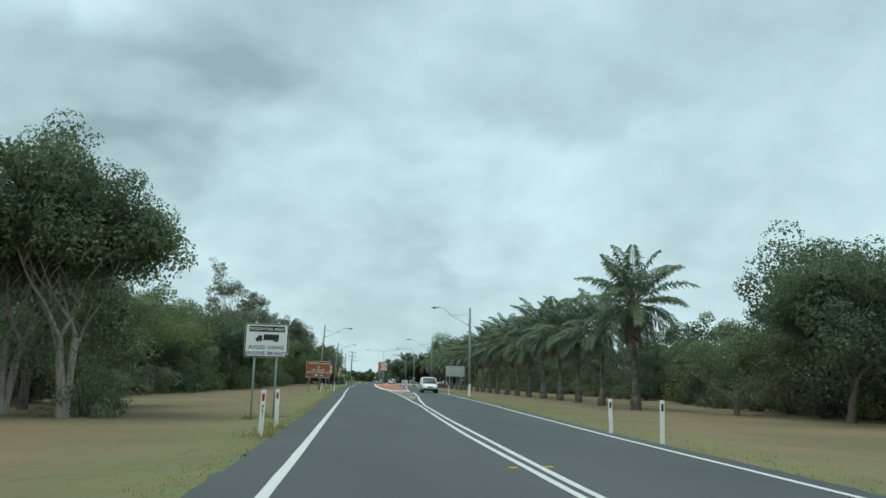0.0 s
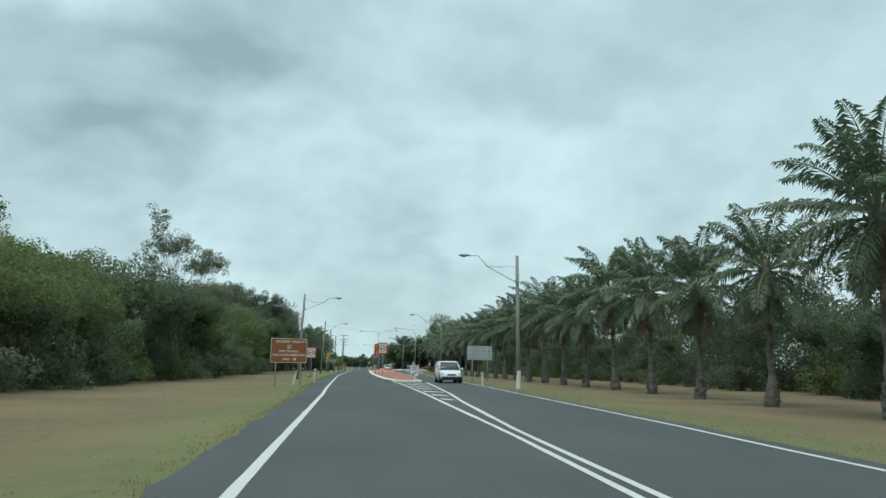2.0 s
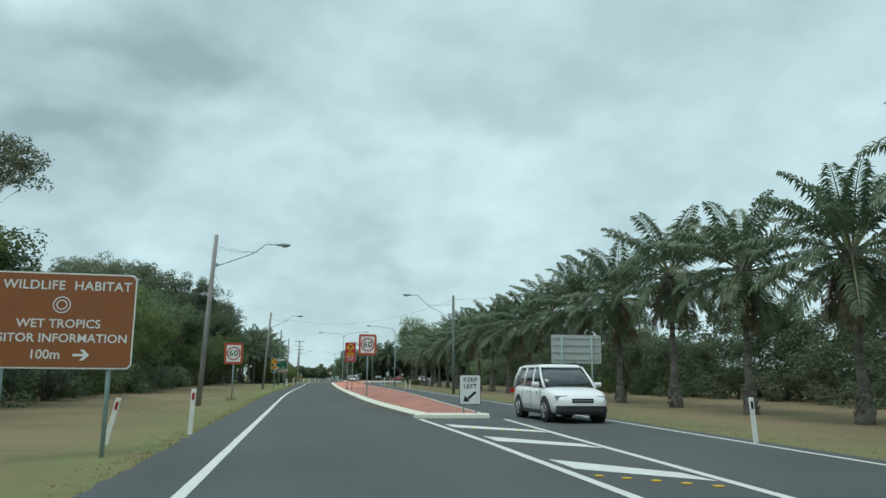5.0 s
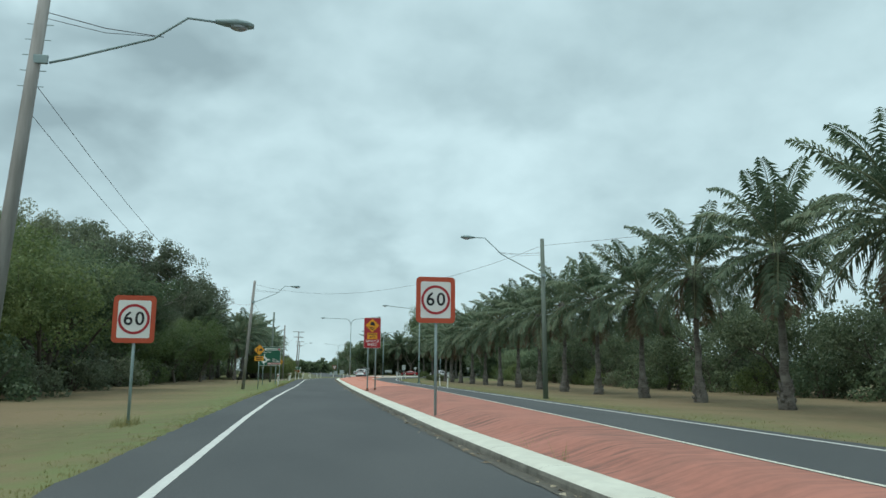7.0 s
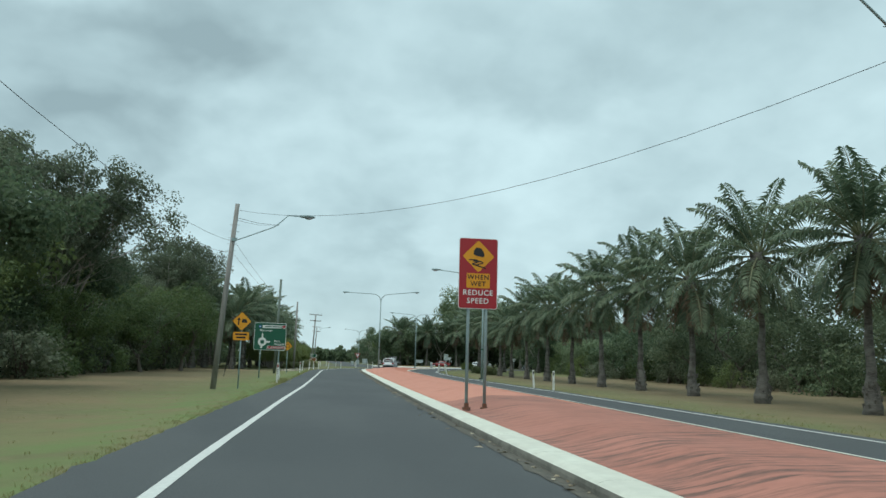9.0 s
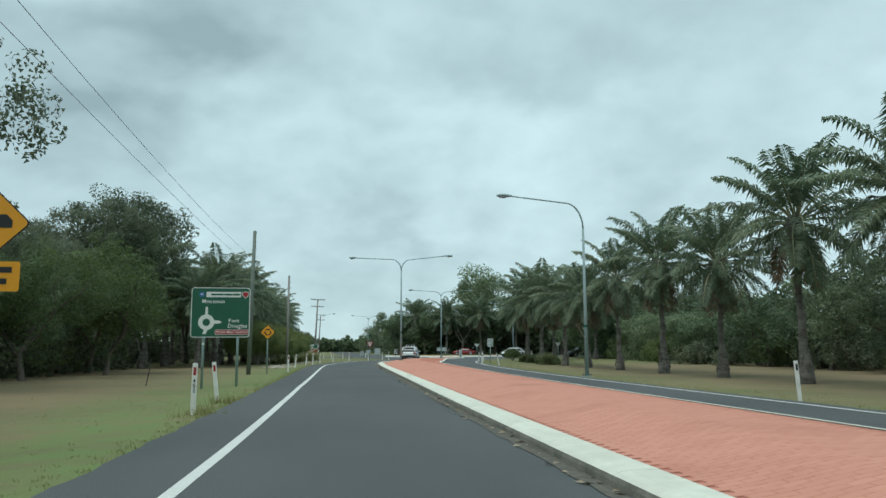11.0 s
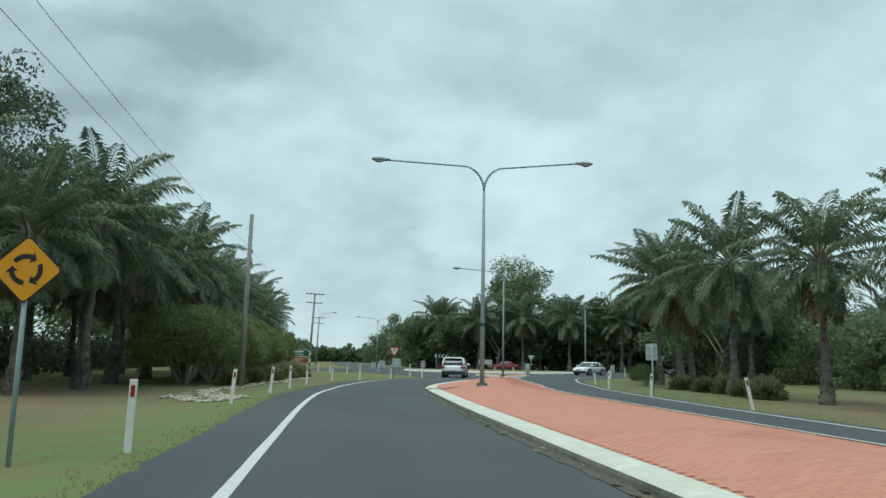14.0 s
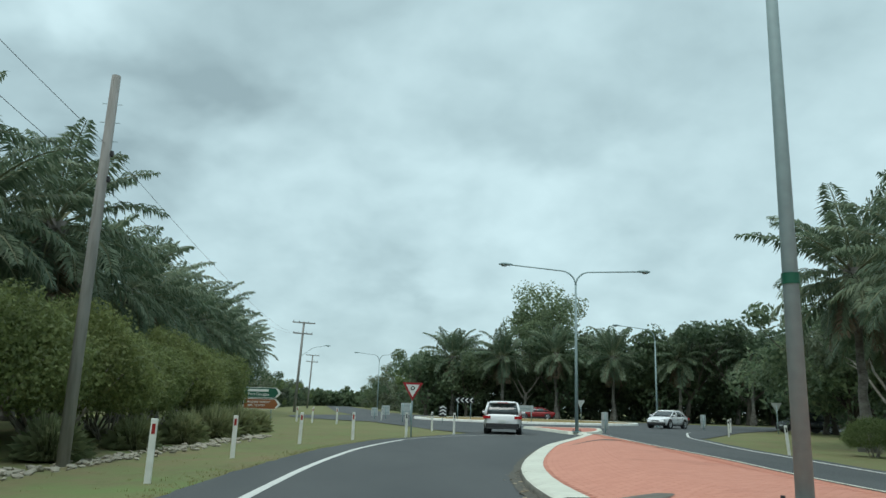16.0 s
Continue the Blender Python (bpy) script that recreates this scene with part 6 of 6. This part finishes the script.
LEFT_WOOD = lambda y: interp([(-10, -18), (30, -17), (60, -17.5), (85, -16.5), (120, -16.2), (140, -17), (170, -16.0), (200, -15.5), (215, -18), (320, -22)], y)
undergrowth(-10, 320, LEFT_WOOD, -5.0, 3.6, 9000, 0.40, LEAF_SHADED, 1)
undergrowth(26, 240, lambda y: interp([(26, 27), (45, 29), (70, 34), (110, 36), (140, 35), (240, 38)], y), 5.0, 2.9, 6500, 0.40, LEAF_SHADED, 2)
undergrowth(14, 120, lambda x: 306 - 0.35 * (x - 22), 6.0, 9.5, 11000, 0.62, LEAF_WOOD, 3, True)
undergrowth(318, 520, lambda y: interp([(318, 16), (520, 13)], y), 6.0, 5.0, 3500, 1.1, LEAF_SHADED, 4)
undergrowth(318, 520, lambda y: interp([(318, -14), (520, -10)], y), -6.0, 5.0, 3500, 1.1, LEAF_SHADED, 5)
undergrowth(-30, 40, lambda x: 530, 12.0, 9.0, 2500, 1.6, LEAF_DARK, 6, True)
plant(BIG, -9.7, 27.8, 0.92, 130, "large paperbark tree with pale forked trunks", "")
plant(TREES[0], -12.8, 32.5, 0.85, 60, LABELS[0], "roadside wood")
plant(BIG, -11.7, 28.4, 0.86, 300, "large paperbark tree with pale forked trunks", "")
plant(SHRUBS[0], -9.2, 28.6, 0.6, 60, SHRUB_LABELS[0], "wood edge shrubs")
plant(BIG, -15.5, 25.5, 0.9, 160, "large paperbark tree with pale forked trunks", "")
plant(SPARSE, -15.6, 97.0, 1.0, 30, "tall thin eucalypt with sparse grey-green crown", "")
plant(TALL, 33.8, 317.0, 1.7, 70, "tall dense tree rising above the wood", "wood behind the roundabout")
plant(FAR_TREES[0], 44.0, 316.0, 1.65, 20, "tall dense tree rising above the wood", "wood behind the roundabout")
for k, x, y, s_ in ((1, -17.6, 77.0, 1.0), (1, -16.6, 67.0, 0.9), (0, -18.5, 84.0, 1.0), (1, -16.8, 101.0, 0.85), (2, -17.5, 170.0, 1.12), (2, -22.5, 165.0, 1.28), (2, -28.0, 161.0, 1.2), (2, -25.0, 150.0, 1.0), (1, -14.8, 135.0, 1.12), (0, -17.5, 144.0, 1.1), (1, -13.4, 188.0, 0.78), (1, -16.3, 194.0, 1.0), (1, -15.0, 180.0, 0.8), (0, 28.5, 45.5, 1.15), (0, 24.0, 37.0, 0.95), (3, 21.8, 44.0, 0.8), (0, 26.5, 30.0, 1.05), (3, -12.2, 35.0, 0.8)):
    plant(TREES[k], x, y, s_, 37 * y % 360, LABELS[k], "roadside wood")
for x, y, s_ in ((-19.5, 197.0, 0.78), (-19.5, 207.0, 1.05), (-24.0, 204.0, 1.0), (-17.5, 213.0, 1.22), (-22.0, 190.0, 0.8)):
    plant(TREES[2], x, y, s_, 53 * y % 360, "tall grey-green paperbark tree", "roadside wood")
plant(TREES[2], -18.5, 176.0, 0.85, 100, "tall grey-green paperbark tree", "roadside wood")
plant(TREES[2], -19.5, 168.0, 0.85, 200, "tall grey-green paperbark tree", "roadside wood")
for x, y, s_ in ((46.5, 292.0, 1.5), (53.0, 288.0, 1.45), (59.0, 286.0, 1.5)):
    plant(FAR_TREES[0], x, y, s_, 41 * x % 360, LABELS[0], "wood behind the roundabout")
for p, x, y, label in [(t, -27 - i, 48 + 12 * i, LABELS[i]) for i, t in enumerate(TREES)] + [(t, -28 - i, 102 + 13 * i, LABELS[i]) for i, t in enumerate(FAR_TREES)] + [(t, 43 + i, 90 + 14 * i, LABELS[(0, 1, 3)[i]]) for i, t in enumerate(MID_TREES)] + [(TALL, 75, 306, "tall dense tree rising above the wood"), (BIG, -21, 8, "large paperbark tree with pale forked trunks"), (SPARSE, -34, 100, "tall thin eucalypt with sparse grey-green crown")] + [(s_, -21, 40 + 9 * i, SHRUB_LABELS[i]) for i, s_ in enumerate(SHRUBS)]:
    p.matrix_basis = pose(x, y, -0.15)
    tagged(p, label, "", "roadside wood")

# dense fine-leaved shrubs and tussocks by the stones
def dome_shrub_proto(seed, width, height, leaves, leaf_size):
    r2 = random.Random(seed)
    t = empty("shrub", pose(0, 0, 0), "", "shrub")
    bm = bmesh.new()
    for k in range(12):
        a, r = r2.uniform(0, 2 * math.pi), r2.uniform(0.35, 0.85) * width / 2
        top = Vector((r * math.cos(a), r * math.sin(a), height * r2.uniform(0.4, 0.7)))
        tube(bm, [(0.15 * math.cos(a), 0.15 * math.sin(a), -0.1), top * 0.5 + Vector((0, 0, -0.1)), top], [0.05, 0.035, 0.015], 5, False)
    part("stem", bm, BARK_PALE, t)
    verts, faces = [], []
    for k in range(leaves // 5):
        a, u = r2.uniform(0, 2 * math.pi), r2.random()
        lift = math.asin(u)
        swell = 1 + 0.30 * noise.noise((math.cos(a) * 1.8, math.sin(a) * 1.8, u * 2.2 + seed)) + 0.12 * noise.noise((math.cos(a) * 5, math.sin(a) * 5, u * 5 + seed))
        r = width / 2 * math.cos(lift) * swell * r2.uniform(0.82, 1.0) * min(1.0, 0.80 + u)
        z = height * (0.38 + 0.62 * math.sin(lift) * swell * r2.uniform(0.85, 1.0)) - 0.12 * height * (1 - u) * r2.random()
        leaf_quads(verts, faces, (r * math.cos(a), r * math.sin(a), z), 0.30, 5, leaf_size, r2, -0.2, 0.9)
    raw_object("foliage", verts, faces, LEAF_OLIVE, t)
    return t


LEAF_OLIVE = leaf_material("olive_leaf", (0.130, 0.175, 0.068), (0.225, 0.280, 0.104), 0.15, 0.5)
DOME = tagged(dome_shrub_proto(41, 5.8, 3.9, 15000, 0.125), "dense rounded olive-green shrub beside the stone border", "", "shrubs beside the stones")
DOME.matrix_basis = pose(-8.2, 229.2, -0.2)
for x, y, s_ in ((-7.4, 216.2, 1.0), (-6.6, 219.6, 0.98), (-6.0, 223.4, 0.85), (-5.6, 227.6, 0.95), (-5.0, 231.6, 0.9), (-8.6, 225.0, 1.1), (19.8, 222.0, 0.34)):
    plant(DOME, x, y, s_, rng.uniform(0, 360), "dense rounded olive-green shrub beside the stone border", "shrubs beside the stones")


def tussock_proto(seed, height, blades):
    rng2 = random.Random(seed)
    verts, faces = [], []
    for _ in range(blades):
        a = rng2.uniform(0, 2 * math.pi)
        lift = math.asin(rng2.uniform(0.04, 1.0))
        reach = height * rng2.uniform(0.72, 1.08) * (1 + 0.15 * noise.noise((2 * math.cos(a), 2 * math.sin(a), lift * 2)))
        out, up = reach * 0.85 * math.cos(lift), reach * math.sin(lift)
        spread = 0.30 * height * math.sqrt(rng2.random())
        b = Vector((spread * math.cos(a), spread * math.sin(a), 0))
        mid = b + Vector((math.cos(a) * max(out - spread, 0) * 0.55, math.sin(a) * max(out - spread, 0) * 0.55, up * 0.70 + 0.12 * height))
        tip = Vector((math.cos(a) * out, math.sin(a) * out, up))
        a2 = a + rng2.uniform(-0.9, 0.9)
        s2 = Vector((-math.sin(a2), math.cos(a2), 0)) * 0.012
        i = len(verts)
        verts += [tuple(b - s2), tuple(b + s2), tuple(mid + s2), tuple(tip), tuple(mid - s2)]
        faces.append((i, i + 1, i + 2, i + 3, i + 4))
    return raw_object("tussock", verts, faces, leaf_material("tussock_blade", (0.20, 0.24, 0.12), (0.38, 0.41, 0.23), 0.25, 0.6))


TUSSOCK = tagged(tussock_proto(3, 1.05, 1900), "arching green grass tussock beside stones", "tussock", "tussocks by the stones")
spots = [(-4.9, 215.3), (-4.2, 219.4), (-3.5, 222.6), (-3.0, 225.8), (-2.6, 228.6), (-3.9, 226.5), (-2.2, 231.4), (19.9, 208.4), (20.7, 209.4), (20.1, 210.6), (20.9, 213.6), (20.2, 214.8), (20.9, 216.2), (20.1, 217.4)]
TUSSOCK.matrix_basis = pose(*spots[0], ground_z(*spots[0]))
for x, y in spots[1:]:
    plant(TUSSOCK, x, y, rng.uniform(0.85, 1.2), rng.uniform(0, 360), "arching green grass tussock beside stones", "tussocks by the stones")


# ---- stone border ----
def stone_mesh(seed):
    r2 = random.Random(seed)
    bm = bmesh.new()
    bmesh.ops.create_icosphere(bm, subdivisions=1, radius=0.5)
    for v in bm.verts:
        v.co *= r2.uniform(0.75, 1.15)
        v.co.z *= 0.6
    me = bpy.data.meshes.new("stone")
    bm.to_mesh(me); bm.free()
    me.materials.append(STONE)
    return me


stones = empty("stone_border", pose(0, 0, 0), "border of loose pale stones on the grass", "stones")
STONE_MESHES = [stone_mesh(k) for k in range(5)]
way = [(-5.6, 205.0), (-4.6, 202.2), (-3.5, 200.6), (-3.0, 201.4), (-3.6, 203.4), (-4.6, 206.0), (-5.0, 209.0), (-4.6, 212.5), (-3.7, 216.5), (-2.9, 220.5), (-2.2, 224.5), (-1.6, 228.0)]
rest_v, rest_f, placed = [], [], 0
for n_leg, ((x0, y0), (x1, y1)) in enumerate(zip(way, way[1:])):
    for k in range(int(math.hypot(x1 - x0, y1 - y0) * (26 if n_leg < 6 else 18))):
        u = rng.random()
        x, y = x0 + (x1 - x0) * u + rng.gauss(0, 0.26), y0 + (y1 - y0) * u + rng.gauss(0, 0.26)
        s_ = rng.uniform(0.08, 0.21)
        m = pose(x, y, ground_z(x, y) + 0.03, rng.uniform(-20, 20), rng.uniform(-20, 20), rng.uniform(0, 360)) @ Matrix.Diagonal((s_ * 1.4, s_, s_ * 0.9, 1))
        shape_of = rng.choice(STONE_MESHES)
        if placed < 295 and s_ > 0.115:
            ob = new("stone", shape_of)
            ob.parent = stones
            ob.matrix_local = m
            placed += 1
        else:
            b = len(rest_v)
            rest_v += [tuple(m @ q.co) for q in shape_of.vertices]
            rest_f += [tuple(b + i for i in q.vertices) for q in shape_of.polygons]
tagged(raw_object("small_stones", rest_v, rest_f, STONE, stones), kind="stuff")


# ---- grass blades near the road ----
def grass_stuff():
    r2 = random.Random(17)
    verts, faces = [], []
    def tuft(x, y, h, n):
        z = ground_z(x, y)
        for _ in range(n):
            a = r2.uniform(0, 2 * math.pi)
            c, s_ = math.cos(a), math.sin(a)
            bx, by = x + r2.gauss(0, 0.05), y + r2.gauss(0, 0.05)
            hh = h * r2.uniform(0.5, 1.2)
            i = len(verts)
            verts.extend([(bx - s_ * 0.008, by + c * 0.008, z - 0.01), (bx + s_ * 0.008, by - c * 0.008, z - 0.01), (bx + c * hh * 0.5, by + s_ * hh * 0.5, z + hh)])
            faces.append((i, i + 1, i + 2))
    for k in range(4000):
        y = r2.uniform(3, 235)
        x = interp(EDGE_LEFT, y) - shoulder(y) - abs(r2.gauss(0, 0.35)) + 0.05
        tuft(x, y, r2.uniform(0.02, 0.05), 5)
    for k in range(1500):
        y = r2.uniform(5, 230)
        x = interp(EDGE_LEFT, y) - shoulder(y) - r2.uniform(0, 7)
        tuft(x, y, r2.uniform(0.02, 0.05), 5)
    for k in range(3500):
        y = r2.uniform(10, 215)
        x = interp(EDGE_RIGHT, y) + 0.5 + abs(r2.gauss(0, 1.2)) - 0.05
        tuft(x, y, r2.uniform(0.03, 0.08), 4)
    for cx, cy in ((-2.18, 19.16), (-2.15, 22.09), (-2.44, 156.1), (-2.5, 159.6), (-3.6, 28.0), (-2.9, 28.0), (-4.4, 109.8)):
        for k in range(50):
            tuft(cx + r2.gauss(0, 0.22), cy + r2.gauss(0, 0.3), r2.uniform(0.12, 0.3), 4)
    for cx, cy in ((3.35, 99.3), (3.5, 101.0), (3.4, 171.0)):
        for k in range(8):
            tuft(cx + r2.gauss(0, 0.06), cy + r2.gauss(0, 0.08), r2.uniform(0.3, 0.5), 3)
    tagged(raw_object("grass", verts, faces, BLADE), "short dry grass blades along the verge", "grass", kind="stuff")


grass_stuff()


# ---- litter in the gutter ----
def gutter_litter():
    r2 = random.Random(23)
    verts, faces = [], []
    for _ in range(420):
        y = r2.uniform(95, 214)
        x = interp_smooth(MEDIAN_LEFT, y) - abs(r2.gauss(0.02, 0.16)) - 0.01
        a, w = r2.uniform(0, 6.3), r2.uniform(0.012, 0.045)
        c, s_ = math.cos(a) * w * 2, math.sin(a) * w * 2
        i = len(verts)
        verts += [(x - c, y - s_, 0.012), (x + s_ * 0.4, y - c * 0.4, 0.016 + w * 0.4), (x + c, y + s_, 0.012), (x - s_ * 0.4, y + c * 0.4, 0.014)]
        faces.append((i, i + 1, i + 2, i + 3))
    tagged(raw_object("leaf_litter", verts, faces, LITTER), "dry leaf litter lying along the kerb", "litter", kind="stuff")


LITTER = leaf_material("dry_litter", (0.16, 0.11, 0.06), (0.42, 0.36, 0.26), 0.1, 0.1)
gutter_litter()


# a smear of dirt washed across the end of the median
def dirt_smear():
    r2 = random.Random(29)
    top, low = [], []
    for k in range(19):
        u = k / 18
        x, y = 8.3 + 4.2 * u, 220.4 + 0.35 * math.sin(u * 5) + 1.6 * u
        half = 0.32 * math.sin(math.pi * u) ** 0.7 * r2.uniform(0.7, 1.2) + 0.01
        top.append((x, y + half, median_z(x, y + half) + 0.009)); low.append((x, y - half, median_z(x, y - half) + 0.009))
    n = len(top)
    ob = raw_object("dirt_smear", top + low, [(k, n + k, n + k + 1, k + 1) for k in range(n - 1)], GUTTER, median)
    ob["label"] = "dark washed dirt across the paving"


dirt_smear()


SILT = material("dry_silt", (0.17, 0.158, 0.132), 0.95, second=(0.10, 0.094, 0.08), scale=6, amount=0.8, bump=0.5, bump_scale=25)


def drain_dirt():
    """Silt washed in through the break in the kerb, and the dark inlet."""
    r2 = random.Random(37)
    out = []
    for k in range(22):
        a = 2 * math.pi * k / 22
        x, y = 4.42 + 0.95 * math.cos(a) * r2.uniform(0.8, 1.1), 206.8 + 0.42 * math.sin(a) * r2.uniform(0.8, 1.15)
        x = max(x, interp_smooth(MEDIAN_LEFT, y) + 0.02)
        out.append((x, y, max(0.03, median_z(x, y) + 0.012) if x > interp_smooth(MEDIAN_LEFT, y) + 0.45 else 0.11 * (x - interp_smooth(MEDIAN_LEFT, y)) / 0.45 + 0.02))
    ob = raw_object("silt", [(4.6, 206.8, median_z(4.6, 206.8) + 0.02)] + out, [(0, 1 + k, 1 + (k + 1) % 22) for k in range(22)], SILT, median)
    ob["label"] = "grey silt spilling through the gap in the kerb"


drain_dirt()


# ---- paver surfaces ----
def paver_material(name, single):
    m = bpy.data.materials.new(name)
    m.use_nodes = True
    nt = m.node_tree
    b = nt.nodes["Principled BSDF"]
    b.inputs["Roughness"].default_value = 0.85
    b.inputs["Specular IOR Level"].default_value = 0.3
    n, link = nt.nodes.new, nt.links.new
    geo, info = n("ShaderNodeNewGeometry"), n("ShaderNodeObjectInfo")
    mix = n("ShaderNodeMix"); mix.data_type = "RGBA"
    mix.inputs[6].default_value, mix.inputs[7].default_value = (0.530, 0.230, 0.168, 1), (0.575, 0.262, 0.192, 1)
    link(info.outputs["Random"] if single else geo.outputs["Random Per Island"], mix.inputs[0])
    tex = n("ShaderNodeTexNoise"); tex.inputs["Scale"].default_value = 0.55; tex.inputs["Detail"].default_value = 5
    link(geo.outputs["Position"], tex.inputs["Vector"])
    rng_node = n("ShaderNodeMapRange"); rng_node.inputs[1].default_value, rng_node.inputs[2].default_value, rng_node.inputs[4].default_value = 0.55, 0.75, 0.45
    link(tex.outputs["Fac"], rng_node.inputs[0])
    stain = n("ShaderNodeMix"); stain.data_type = "RGBA"
    stain.inputs[7].default_value = (0.34, 0.125, 0.09, 1)
    link(rng_node.outputs[0], stain.inputs[0]); link(mix.outputs[2], stain.inputs[6])
    link(stain.outputs[2], b.inputs["Base Color"])
    return m


PAVER_FIELD, PAVER_SINGLE = paver_material("paver_field", False), paver_material("paver_single", True)


# ---- pavers of the median: nearest ones singly, the rest joined ----
def build_pavers():
    near, rest_v, rest_f = [], [], []
    length, width, gap = 0.232, 0.116, 0.003
    rng = random.Random(5)
    row, y = 0, 137.0
    while y < 233.2:
        a, b = interp_smooth(MEDIAN_LEFT, y) + 0.49, interp_smooth(MEDIAN_RIGHT, y) - 0.25
        x = a - rng.uniform(0, 0.02) + (0.116 if row % 2 else 0.0)
        while x + length < b:
            z = median_z(x + length / 2, y) + rng.uniform(-0.0007, 0.0007)
            if 168.0 <= y <= 176.0 and x < a + 1.35 and len(near) < 290 and row % 2 == 0 or 168.0 <= y <= 176.0 and x < a + 1.1 and len(near) < 290:
                near.append((x, y, z))
            else:
                i = len(rest_v)
                x1, y1, e = x + length - gap, y + width - gap, 0.004
                za, zb = median_z(x, y) + z - median_z(x + length / 2, y), median_z(x1, y) + z - median_z(x + length / 2, y)
                rest_v += [(x, y, za - 0.007), (x1, y, zb - 0.007), (x1, y1, zb - 0.007), (x, y1, za - 0.007), (x + e, y + e, za), (x1 - e, y + e, zb), (x1 - e, y1 - e, zb), (x + e, y1 - e, za)]
                rest_f += [(i + 4, i + 5, i + 6, i + 7), (i, i + 1, i + 5, i + 4), (i + 1, i + 2, i + 6, i + 5), (i + 2, i + 3, i + 7, i + 6), (i + 3, i, i + 4, i + 7)]
            x += length
        y += width
        row += 1
    tagged(raw_object("pavers", rest_v, rest_f, PAVER_FIELD, median), kind="stuff")
    e, x1, y1 = 0.004, length - gap, width - gap
    me = bpy.data.meshes.new("paver")
    me.from_pydata([(0, 0, -0.007), (x1, 0, -0.007), (x1, y1, -0.007), (0, y1, -0.007), (e, e, 0), (x1 - e, e, 0), (x1 - e, y1 - e, 0), (e, y1 - e, 0)], [], [(4, 5, 6, 7), (0, 1, 5, 4), (1, 2, 6, 5), (2, 3, 7, 6), (3, 0, 4, 7)])
    me.materials.append(PAVER_SINGLE)
    for x, y, z in near:
        ob = new("paver", me)
        ob.parent = median
        slope = (median_z(x + length, y) - median_z(x, y)) / length
        ob.matrix_local = pose(x, y, z - slope * length / 2, 0, -math.degrees(math.atan(slope)), 0)


build_pavers()
